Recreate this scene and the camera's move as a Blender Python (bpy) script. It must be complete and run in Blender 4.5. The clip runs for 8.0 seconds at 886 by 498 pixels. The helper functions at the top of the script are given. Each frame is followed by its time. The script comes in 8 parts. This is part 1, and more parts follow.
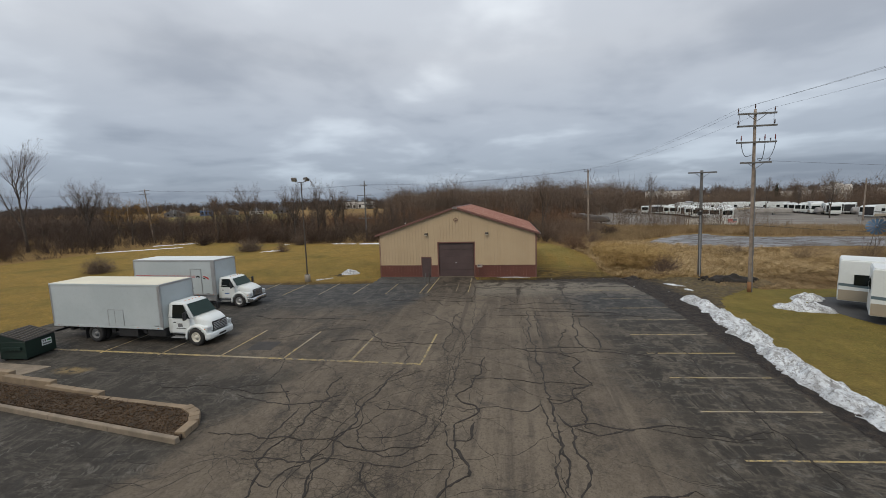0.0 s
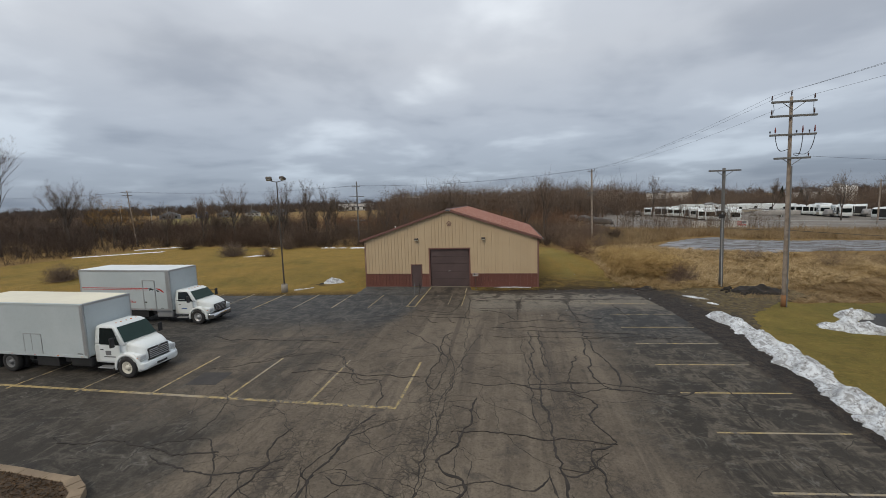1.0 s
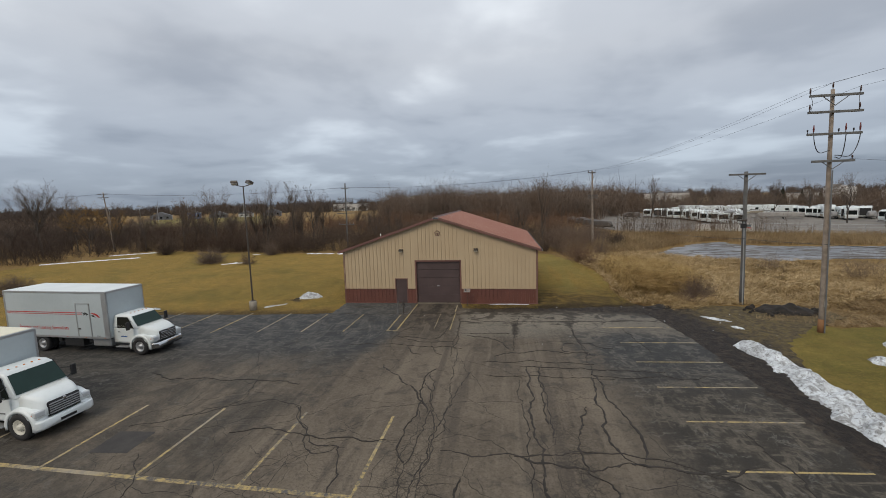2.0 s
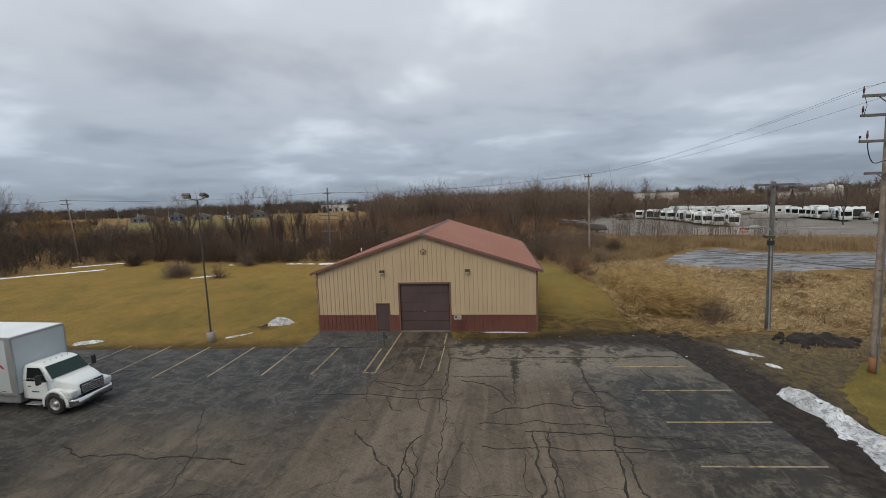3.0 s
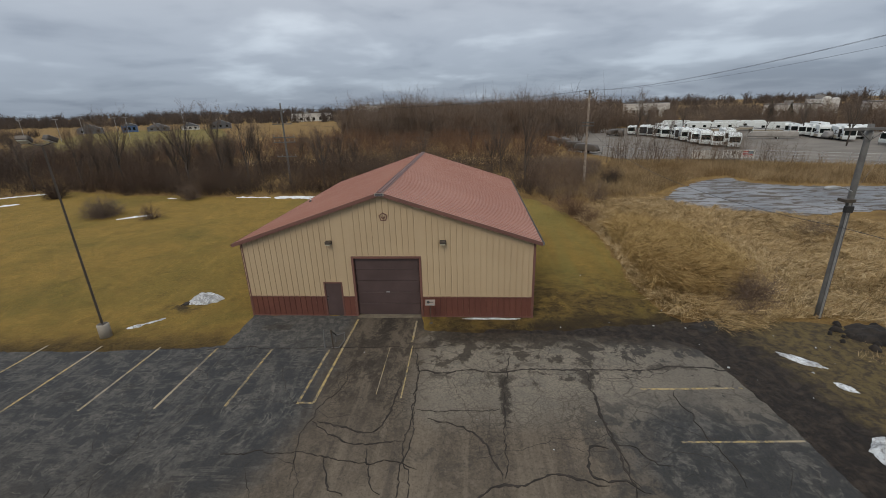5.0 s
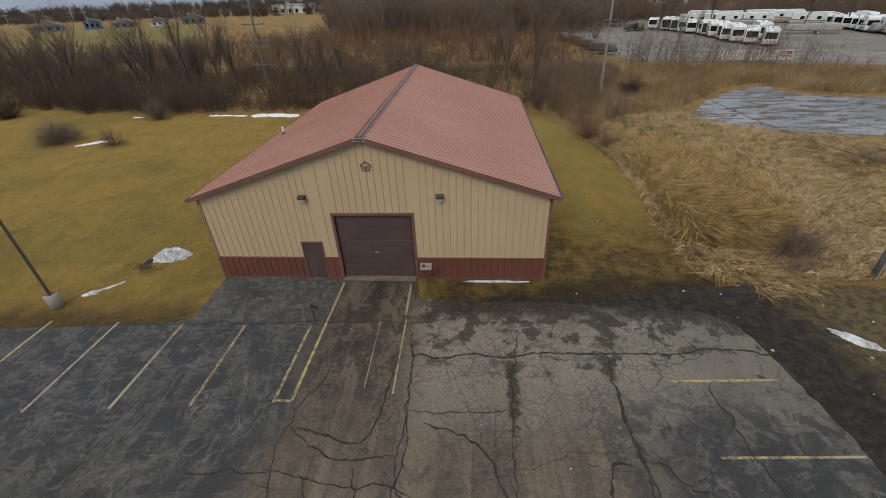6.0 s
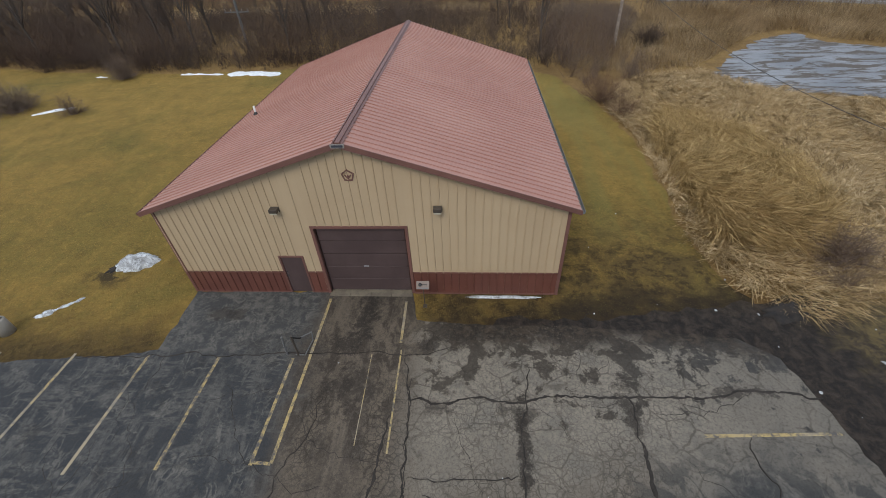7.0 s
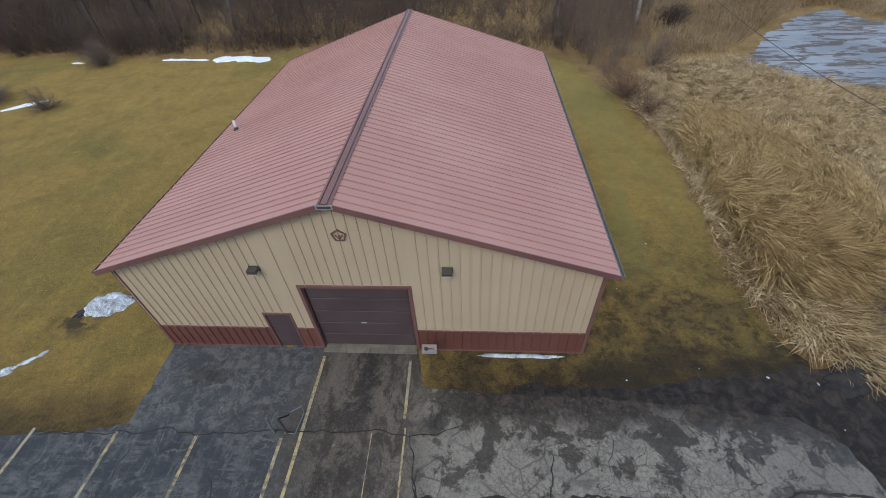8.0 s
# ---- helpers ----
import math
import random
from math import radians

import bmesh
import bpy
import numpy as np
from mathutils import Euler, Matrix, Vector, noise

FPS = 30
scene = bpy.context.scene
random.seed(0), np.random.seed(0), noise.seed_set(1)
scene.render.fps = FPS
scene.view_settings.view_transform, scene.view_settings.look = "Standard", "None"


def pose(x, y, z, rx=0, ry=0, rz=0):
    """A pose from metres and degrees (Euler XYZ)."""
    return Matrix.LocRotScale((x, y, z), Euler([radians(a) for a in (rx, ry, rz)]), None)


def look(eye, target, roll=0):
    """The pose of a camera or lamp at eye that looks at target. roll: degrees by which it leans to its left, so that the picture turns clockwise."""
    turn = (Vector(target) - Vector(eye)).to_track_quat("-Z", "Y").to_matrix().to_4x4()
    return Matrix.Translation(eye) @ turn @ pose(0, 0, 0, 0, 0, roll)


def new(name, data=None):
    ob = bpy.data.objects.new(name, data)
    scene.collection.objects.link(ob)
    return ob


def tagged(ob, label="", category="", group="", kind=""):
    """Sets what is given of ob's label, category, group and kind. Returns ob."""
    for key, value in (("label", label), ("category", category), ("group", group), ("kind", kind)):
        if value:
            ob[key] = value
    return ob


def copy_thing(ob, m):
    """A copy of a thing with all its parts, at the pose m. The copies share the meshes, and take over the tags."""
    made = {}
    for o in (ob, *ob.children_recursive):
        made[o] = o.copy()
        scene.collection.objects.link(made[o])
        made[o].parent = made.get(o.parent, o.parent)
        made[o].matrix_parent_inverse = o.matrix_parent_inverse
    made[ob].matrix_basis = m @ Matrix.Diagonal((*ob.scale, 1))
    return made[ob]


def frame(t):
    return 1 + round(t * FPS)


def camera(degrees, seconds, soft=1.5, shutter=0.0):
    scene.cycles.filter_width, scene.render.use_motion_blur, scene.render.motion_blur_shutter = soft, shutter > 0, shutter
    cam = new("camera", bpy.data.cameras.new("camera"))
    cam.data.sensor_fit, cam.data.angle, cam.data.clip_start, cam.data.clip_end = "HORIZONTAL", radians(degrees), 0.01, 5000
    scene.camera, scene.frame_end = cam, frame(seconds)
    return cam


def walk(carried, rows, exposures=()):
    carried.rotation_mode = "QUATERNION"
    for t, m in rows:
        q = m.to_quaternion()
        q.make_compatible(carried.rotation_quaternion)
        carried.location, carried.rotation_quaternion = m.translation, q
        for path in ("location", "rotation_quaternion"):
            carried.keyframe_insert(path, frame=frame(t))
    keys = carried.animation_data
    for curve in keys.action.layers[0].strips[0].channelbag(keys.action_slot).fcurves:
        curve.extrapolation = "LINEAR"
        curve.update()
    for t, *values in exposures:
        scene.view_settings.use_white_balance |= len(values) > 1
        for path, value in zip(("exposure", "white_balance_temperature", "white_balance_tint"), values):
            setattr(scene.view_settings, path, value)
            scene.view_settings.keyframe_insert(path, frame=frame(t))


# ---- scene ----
cam = camera(94.3, 8.0, 0.9)
PATH = [
    (0, (4.783, -39.23, 7.51), (4.481, -37.267, 7.272), -1.7),
    (0.5, (4.765, -37.207, 7.425), (4.465, -35.244, 7.191), -1.6),
    (1, (4.864, -35.218, 7.445), (4.564, -33.254, 7.216), -1.7),
    (1.5, (4.957, -33.204, 7.665), (4.663, -31.239, 7.436), -1.7),
    (2, (5.013, -31.291, 7.976), (4.728, -29.325, 7.745), -1.7),
    (2.2, (5.033, -30.537, 8.094), (4.752, -28.57, 7.867), -1.8),
    (3.5, (4.487, -25.192, 9.561), (4.282, -23.219, 9.3), -1.9),
    (4, (4.465, -23.324, 9.991), (4.278, -21.36, 9.668), -1.8),
    (4.5, (4.58, -21.456, 10.304), (4.405, -19.516, 9.848), -1.8),
    (5, (4.565, -19.599, 10.619), (4.415, -17.715, 9.966), -1.7),
    (6.3, (4.361, -14.451, 11.55), (4.213, -12.813, 10.411), -2.7),
    (6.5, (4.326, -13.758, 11.697), (4.184, -12.149, 10.517), -2.9),
    (7, (4.206, -11.988, 12.165), (4.065, -10.444, 10.901), -3.2),
    (7.5, (3.991, -10.139, 12.525), (3.845, -8.646, 11.202), -3.5),
    (8, (3.792, -8.34, 12.895), (3.641, -6.89, 11.526), -3.8),
]
walk(cam, [(t, look(eye, target, roll)) for t, eye, target, roll in PATH], exposures=((0.0, 0.0, 6500, 10), (3.5, 0.0, 6500, 10), (4.5, -0.08, 6500, 10), (5.2, -0.02, 6500, 10), (6.5, 0.18, 6300, 10), (7.2, 0.28, 5800, 10), (8.0, 0.37, 5350, 10)))

# ---- sky and light ----
SUN_ELEVATION, SUN_TURN = radians(48), radians(200)
world = bpy.data.worlds.new("overcast_sky")
scene.world = world
world.use_nodes = True
wt = world.node_tree
wt.nodes.clear()


def wnode(kind, **props):
    n = wt.nodes.new(kind)
    for k, v in props.items():
        if k in ("operation", "sky_type", "sun_disc", "blend_type", "data_type"):
            if k == "operation":
                n.operation = v
            elif k == "sky_type":
                n.sky_type = v
            elif k == "sun_disc":
                n.sun_disc = v
            elif k == "blend_type":
                n.blend_type = v
            else:
                n.data_type = v
    return n


def wmath(op, a, b=None, clamp=False):
    n = wnode("ShaderNodeMath", operation=op)
    n.use_clamp = clamp
    for i, v in enumerate((a, b)):
        if v is None:
            continue
        if isinstance(v, (int, float)):
            n.inputs[i].default_value = v
        else:
            wt.links.new(v, n.inputs[i])
    return n.outputs[0]


tc = wnode("ShaderNodeTexCoord")
sep = wnode("ShaderNodeSeparateXYZ")
wt.links.new(tc.outputs["Generated"], sep.inputs[0])
up = wmath("MAXIMUM", sep.outputs[2], 0.0)
den = wmath("ADD", up, 0.16)
comb = wnode("ShaderNodeCombineXYZ")
wt.links.new(wmath("DIVIDE", sep.outputs[0], den), comb.inputs[0])
wt.links.new(wmath("DIVIDE", sep.outputs[1], den), comb.inputs[1])
big = wnode("ShaderNodeTexNoise")
big.inputs["Scale"].default_value, big.inputs["Detail"].default_value, big.inputs["Roughness"].default_value = 0.85, 4.0, 0.45
big.inputs["Distortion"].default_value = 0.35
wt.links.new(comb.outputs[0], big.inputs["Vector"])
fine = wnode("ShaderNodeTexNoise")
fine.inputs["Scale"].default_value, fine.inputs["Detail"].default_value, fine.inputs["Roughness"].default_value = 2.3, 5.0, 0.5
wt.links.new(comb.outputs[0], fine.inputs["Vector"])
cloud = wmath("ADD", wmath("MULTIPLY", big.outputs[0], 0.8), wmath("MULTIPLY", fine.outputs[0], 0.2))
ramp = wt.nodes.new("ShaderNodeValToRGB")
wt.links.new(cloud, ramp.inputs[0])
ramp.color_ramp.interpolation = "EASE"
ramp.color_ramp.elements[0].position, ramp.color_ramp.elements[0].color = 0.34, (0.435, 0.475, 0.54, 1)
ramp.color_ramp.elements[1].position, ramp.color_ramp.elements[1].color = 0.66, (0.885, 0.935, 0.985, 1)
mid = ramp.color_ramp.elements.new(0.5)
mid.color = (0.605, 0.645, 0.705, 1)
# an overcast dome grows brighter towards the zenith and ends in a dull band at the horizon
lift = wmath("ADD", 0.47, wmath("MULTIPLY", wmath("POWER", up, 0.55), 1.02))
mul = wt.nodes.new("ShaderNodeVectorMath")
mul.operation = "SCALE"
low = wt.nodes.new("ShaderNodeMix")
low.data_type, low.blend_type = "RGBA", "MULTIPLY"
wt.links.new(wmath("SUBTRACT", 1.0, wmath("MULTIPLY", up, 3.2, True)), low.inputs[0])
wt.links.new(ramp.outputs[0], low.inputs[6])
low.inputs[7].default_value = (0.86, 0.96, 1.08, 1)
wt.links.new(low.outputs[2], mul.inputs[0])
wt.links.new(lift, mul.inputs["Scale"])
cloud_bg = wt.nodes.new("ShaderNodeBackground")
wt.links.new(mul.outputs[0], cloud_bg.inputs[0])
cloud_bg.inputs[1].default_value = 1.0
sky = wnode("ShaderNodeTexSky", sky_type="NISHITA", sun_disc=False)
sky.sun_elevation, sky.sun_rotation = SUN_ELEVATION, SUN_TURN
sky_bg = wt.nodes.new("ShaderNodeBackground")
wt.links.new(sky.outputs[0], sky_bg.inputs[0])
sky_bg.inputs[1].default_value = 0.05
mixbg = wt.nodes.new("ShaderNodeMixShader")
mixbg.inputs[0].default_value = 0.9
wt.links.new(sky_bg.outputs[0], mixbg.inputs[1])
wt.links.new(cloud_bg.outputs[0], mixbg.inputs[2])
wout = wt.nodes.new("ShaderNodeOutputWorld")
wt.links.new(mixbg.outputs[0], wout.inputs[0])

sun = new("sun", bpy.data.lights.new("sun", "SUN"))
sun.data.energy, sun.data.angle, sun.data.color = 1.35, radians(25), (1.0, 0.86, 0.66)
sun.matrix_world = look((0, 0, 40), (-40 * math.sin(SUN_TURN) / math.tan(SUN_ELEVATION), -40 * math.cos(SUN_TURN) / math.tan(SUN_ELEVATION), 0))
scene.view_settings.exposure = 0.0

# ---- materials ----
class Nodes:
    """Short hand for building a node material."""

    def __init__(self, name, rough=0.8, metal=0.0):
        self.m = bpy.data.materials.new(name)
        self.m.use_nodes = True
        self.t = self.m.node_tree
        self.b = self.t.nodes["Principled BSDF"]
        self.b.inputs["Roughness"].default_value = rough
        self.b.inputs["Metallic"].default_value = metal
        self.pos = self.t.nodes.new("ShaderNodeNewGeometry").outputs["Position"]

    def put(self, socket, v):
        if isinstance(v, bpy.types.NodeSocket):
            self.t.links.new(v, socket)
        elif isinstance(v, tuple) and len(v) == 3 and socket.type == "RGBA":
            socket.default_value = (*v, 1)
        else:
            socket.default_value = v

    def math(self, op, a, b=0.5, clamp=False):
        n = self.t.nodes.new("ShaderNodeMath")
        n.operation, n.use_clamp = op, clamp
        self.put(n.inputs[0], a), self.put(n.inputs[1], b)
        return n.outputs[0]

    def scaled(self, s, off=(0, 0, 0), vec=None):
        n = self.t.nodes.new("ShaderNodeMapping")
        n.inputs["Scale"].default_value = s
        n.inputs["Location"].default_value = off
        self.put(n.inputs[0], vec or self.pos)
        return n.outputs[0]

    def noise(self, scale, detail=4.0, rough=0.55, vec=None, warp=0.0):
        n = self.t.nodes.new("ShaderNodeTexNoise")
        n.inputs["Scale"].default_value, n.inputs["Detail"].default_value = scale, detail
        n.inputs["Roughness"].default_value, n.inputs["Distortion"].default_value = rough, warp
        self.put(n.inputs["Vector"], vec or self.pos)
        return n.outputs[0]

    def edges(self, scale, vec=None, jitter=1.0):
        n = self.t.nodes.new("ShaderNodeTexVoronoi")
        n.feature = "DISTANCE_TO_EDGE"
        n.inputs["Scale"].default_value = scale
        n.inputs["Randomness"].default_value = jitter
        self.put(n.inputs["Vector"], vec or self.pos)
        return n.outputs["Distance"]

    def step(self, v, lo, hi):
        n = self.t.nodes.new("ShaderNodeMapRange")
        n.interpolation_type = "SMOOTHSTEP"
        self.put(n.inputs[0], v)
        n.inputs[1].default_value, n.inputs[2].default_value = lo, hi
        return n.outputs[0]

    def mix(self, f, a, b, kind="MIX"):
        n = self.t.nodes.new("ShaderNodeMix")
        n.data_type, n.blend_type = "RGBA", kind
        self.put(n.inputs[0], f), self.put(n.inputs[6], a), self.put(n.inputs[7], b)
        return n.outputs[2]

    def axis(self, i):
        n = self.t.nodes.new("ShaderNodeSeparateXYZ")
        self.put(n.inputs[0], self.pos)
        return n.outputs[i]

    def near(self, x, y, r0, r1, sx=1.0, sy=1.0):
        """1 inside an ellipse on the ground, 0 outside it."""
        dx = self.math("MULTIPLY", self.math("SUBTRACT", self.axis(0), x), 1 / sx)
        dy = self.math("MULTIPLY", self.math("SUBTRACT", self.axis(1), y), 1 / sy)
        d = self.math("SQRT", self.math("ADD", self.math("MULTIPLY", dx, dx), self.math("MULTIPLY", dy, dy)))
        return self.math("SUBTRACT", 1.0, self.step(d, r0, r1))

    def random(self):
        return self.t.nodes.new("ShaderNodeObjectInfo").outputs["Random"]

    def island(self):
        return self.t.nodes.new("ShaderNodeNewGeometry").outputs["Random Per Island"]

    def bump(self, h, strength=0.3, dist=0.02):
        n = self.t.nodes.new("ShaderNodeBump")
        n.inputs["Strength"].default_value, n.inputs["Distance"].default_value = strength, dist
        self.put(n.inputs["Height"], h)
        self.t.links.new(n.outputs[0], self.b.inputs["Normal"])

    def colour(self, c):
        self.put(self.b.inputs["Base Color"], c)
        return self.m


def surface(name, c1, c2, rough=0.6, metal=0.0, big=0.8, small=25.0, bump=0.1, dirt=0.15, rand=0.0):
    """A painted, plastic, wooden or metal surface: two tones, grain and a little grime."""
    n = Nodes(name, rough, metal)
    c = n.mix(n.step(n.noise(big, 5), 0.35, 0.65), c1, c2)
    c = n.mix(n.math("MULTIPLY", n.step(n.noise(small, 6, 0.7), 0.45, 0.8), dirt), c, tuple(0.35 * v for v in c1))
    if rand:
        c = n.mix(n.math("MULTIPLY", n.random(), rand), c, tuple(0.55 * v for v in c1))
    n.bump(n.noise(small * 2, 4), bump, 0.01)
    r = n.math("ADD", rough - 0.08, n.math("MULTIPLY", n.noise(small * 0.4, 3), 0.16))
    n.put(n.b.inputs["Roughness"], r)
    return n.colour(c)


def asphalt():
    n = Nodes("worn_asphalt", 0.85)
    n.b.inputs["Specular IOR Level"].default_value = 0.25
    x, y = n.axis(0), n.axis(1)
    patch = n.noise(0.16, 5, 0.6, warp=0.6)
    c = n.mix(n.step(patch, 0.36, 0.66), (0.083, 0.069, 0.056), (0.142, 0.119, 0.096))
    mott = n.noise(3.4, 7, 0.74, warp=0.6)
    c = n.mix(n.math("MULTIPLY", n.step(mott, 0.47, 0.62), 0.45), c, (0.155, 0.130, 0.112))
    c = n.mix(n.math("MULTIPLY", n.step(n.noise(1.7, 7, 0.75, n.scaled((1, 1, 1), (9, 4, 0)), 0.8), 0.52, 0.66), 0.55), c, (0.040, 0.034, 0.031))
    # wheel tracks along the lane
    track = n.noise(1.0, 6, 0.62, n.scaled((1.0, 0.06, 1.0)), 0.35)
    c = n.mix(n.math("MULTIPLY", n.step(track, 0.50, 0.64), 0.55), c, (0.165, 0.140, 0.114))
    c = n.mix(n.math("MULTIPLY", n.step(n.noise(1.0, 6, 0.62, n.scaled((1.3, 0.09, 1.0), (3, 8, 0)), 0.35), 0.52, 0.64), 0.55), c, (0.050, 0.042, 0.038))
    # sealed, blue-black stalls on both sides of the worn lane
    slant = n.math("MULTIPLY", n.math("MAXIMUM", n.math("SUBTRACT", -8.0, y), 0.0), 0.17)
    fray = n.math("ADD", n.math("MULTIPLY", n.noise(0.3, 6, 0.65), 3.6), n.math("MULTIPLY", n.noise(2.2, 5, 0.7), 0.5))
    left = n.math("SUBTRACT", 1.0, n.step(n.math("ADD", n.math("ADD", x, slant), fray), -0.6, 0.9))
    right = n.step(n.math("ADD", x, n.math("MULTIPLY", fray, 1.2)), 10.6, 13.6)
    # the coat has gone from the middle stalls, where the brown stone shows through;
    # further left the seal stays dark, with the trucks' shade put into it
    bare = n.math("MULTIPLY", n.math("MULTIPLY", n.step(n.math("ADD", x, fray), -11.5, -7.5), n.step(n.math("ADD", y, fray), -22.5, -19.0)), n.math("SUBTRACT", 1.0, n.step(n.math("ADD", y, fray), -11.5, -8.0)))
    left = n.math("MULTIPLY", left, n.math("SUBTRACT", 1.0, n.math("MULTIPLY", bare, n.math("ADD", 0.35, n.math("MULTIPLY", n.step(n.noise(0.45, 6, 0.68, warp=0.8), 0.42, 0.58), 0.5)))))
    seal = n.math("MAXIMUM", left, right)
    # seal colours with truck shade and vignette painted in, sky reflection near the building
    tint = n.mix(n.step(n.math("ADD", y, n.math("MULTIPLY", fray, 1.5)), -14.0, -4.0), (0.0190, 0.0180, 0.0170), (0.0235, 0.0295, 0.0395))
    c = n.mix(n.math("MULTIPLY", seal, 0.90), c, tint)
    # pale, cloudy scuffs where the seal coat has worn away
    across = n.noise(1.0, 8, 0.66, n.scaled((0.34, 1.15, 1.0)), 0.9)
    along = n.noise(1.0, 8, 0.68, n.scaled((1.5, 0.45, 1.0)), 0.9)
    # a ragged net of worn bands, along and across the stalls
    net_y = n.math("SUBTRACT", 1.0, n.step(n.math("ABSOLUTE", n.math("SUBTRACT", n.noise(1.0, 6, 0.62, n.scaled((1.05, 0.22, 1.0)), 0.7), 0.5)), 0.012, 0.062))
    net_x = n.math("SUBTRACT", 1.0, n.step(n.math("ABSOLUTE", n.math("SUBTRACT", n.noise(1.0, 6, 0.62, n.scaled((0.26, 1.1, 1.0), (4, 1, 0)), 0.7), 0.5)), 0.010, 0.055))
    net = n.math("MULTIPLY", n.math("MAXIMUM", net_y, net_x), n.step(n.noise(0.9, 6, 0.7, n.scaled((1, 1, 1), (2, 7, 0))), 0.40, 0.56))
    worn_r = n.math("MAXIMUM", n.math("MULTIPLY", net, 0.9), n.math("MULTIPLY", n.step(along, 0.58, 0.66), 0.5))
    worn_l = n.math("MAXIMUM", n.math("MULTIPLY", net, 0.8), n.step(across, 0.55, 0.65))
    wear = n.math("MAXIMUM", n.math("MULTIPLY", left, worn_l), n.math("MULTIPLY", right, worn_r))
    wear = n.math("MULTIPLY", wear, n.math("ADD", 0.45, n.math("MULTIPLY", n.step(n.noise(4.0, 6, 0.75), 0.38, 0.62), 0.5)))
    pad = n.math("MULTIPLY", left, n.step(y, -3.4, -3.0))
    wear = n.math("MAXIMUM", wear, n.math("MULTIPLY", pad, n.math("ADD", 0.16, n.math("MULTIPLY", n.step(n.noise(1.9, 8, 0.72, warp=0.7), 0.46, 0.60), 0.75))))
    # scuff colour is darker to the left, with lens vignette painted into it
    c = n.mix(n.math("MULTIPLY", wear, 0.85), c, n.mix(n.step(y, -16.0, -8.0), n.mix(n.step(x, -2.0, 8.0), (0.100, 0.092, 0.083), (0.135, 0.120, 0.103)), (0.122, 0.120, 0.118)))
    curl = n.math("ABSOLUTE", n.math("SUBTRACT", n.noise(0.75, 5, 0.55, warp=1.2), 0.5))
    curl = n.math("MULTIPLY", n.math("SUBTRACT", 1.0, n.step(curl, 0.004, 0.030)), n.step(n.noise(0.9, 5, 0.7), 0.46, 0.60))
    c = n.mix(n.math("MULTIPLY", curl, n.math("MULTIPLY", seal, 0.55)), c, (0.150, 0.146, 0.140))
    blot = n.noise(0.9, 7, 0.7, warp=0.5)
    c = n.mix(n.math("MULTIPLY", n.step(blot, 0.53, 0.66), 0.5), c, (0.022, 0.022, 0.024))
    # the lane darkens with drips before the overhead door
    drip = n.math("MULTIPLY", n.step(y, -10.0, -5.0), n.math("MULTIPLY", n.step(x, -2.4, -1.2), n.math("SUBTRACT", 1.0, n.step(x, 1.4, 3.0))))
    c = n.mix(n.math("MULTIPLY", drip, n.math("ADD", 0.28, n.math("MULTIPLY", n.step(n.noise(1.1, 8, 0.72, n.scaled((1.4, 0.7, 1.0)), 0.5), 0.46, 0.58), 0.6))), c, (0.030, 0.024, 0.020))
    # old bleached surface at the upper end beside the doorway, broken into plates with mossy gaps
    far = n.math("MULTIPLY", n.step(n.math("ADD", y, n.math("MULTIPLY", n.noise(0.35, 4), 5.0)), -6.2, -2.8), n.step(n.math("ADD", x, n.noise(0.9, 5)), 1.9, 3.6))
    far = n.math("MULTIPLY", far, n.math("SUBTRACT", 1.0, n.math("MULTIPLY", n.step(n.math("ADD", x, fray), 12.0, 15.5), 0.4)))
    plates = n.math("SUBTRACT", n.noise(1.1, 9, 0.68, warp=0.3), n.math("MULTIPLY", n.math("ADD", y, 3.9), 0.050))
    c = n.mix(n.math("MULTIPLY", far, 0.8), c, (0.044, 0.039, 0.034))
    bleach = n.math("MULTIPLY", far, n.step(plates, 0.43, 0.49))
    c = n.mix(n.math("MULTIPLY", bleach, 0.92), c, (0.215, 0.195, 0.172))
    c = n.mix(n.math("MULTIPLY", n.math("MULTIPLY", bleach, n.step(n.noise(6.0, 7, 0.78), 0.44, 0.66)), 0.6), c, (0.115, 0.106, 0.094))
    c = n.mix(n.math("MULTIPLY", n.math("MULTIPLY", bleach, n.step(n.noise(0.8, 6, 0.7, n.scaled((1, 1, 1), (5, 2, 0))), 0.48, 0.62)), 0.45), c, (0.105, 0.103, 0.098))
    coat = n.math("MULTIPLY", n.step(x, 6.5, 10.5), n.math("MULTIPLY", n.step(n.math("SUBTRACT", -5.2, y), 0.0, 2.5), n.math("SUBTRACT", 1.0, n.step(n.math("SUBTRACT", -5.2, y), 5.5, 8.0))))
    c = n.mix(n.math("MULTIPLY", coat, n.math("MULTIPLY", n.step(n.noise(1.5, 7, 0.62, n.scaled((1, 1, 1), (8, 1, 0)), 0.9), 0.45, 0.58), 0.85)), c, (0.026, 0.029, 0.033))
    rim = n.math("ADD", n.math("MULTIPLY", n.noise(0.8, 6, 0.65), 2.4), n.math("MULTIPLY", n.noise(3.0, 5, 0.7), 0.5))
    mud = n.math("MULTIPLY", n.step(n.math("ADD", y, rim), -1.75, -0.45), n.step(x, 2.2, 4.0))
    side = n.step(n.math("ADD", x, rim), 16.7, 17.2)
    mud = n.math("MAXIMUM", mud, side)
    lump = n.noise(2.4, 7, 0.75, warp=0.5)
    c = n.mix(n.math("MULTIPLY", mud, 0.95), c, n.mix(n.step(lump, 0.40, 0.66), (0.014, 0.011, 0.009), (0.052, 0.039, 0.029)))
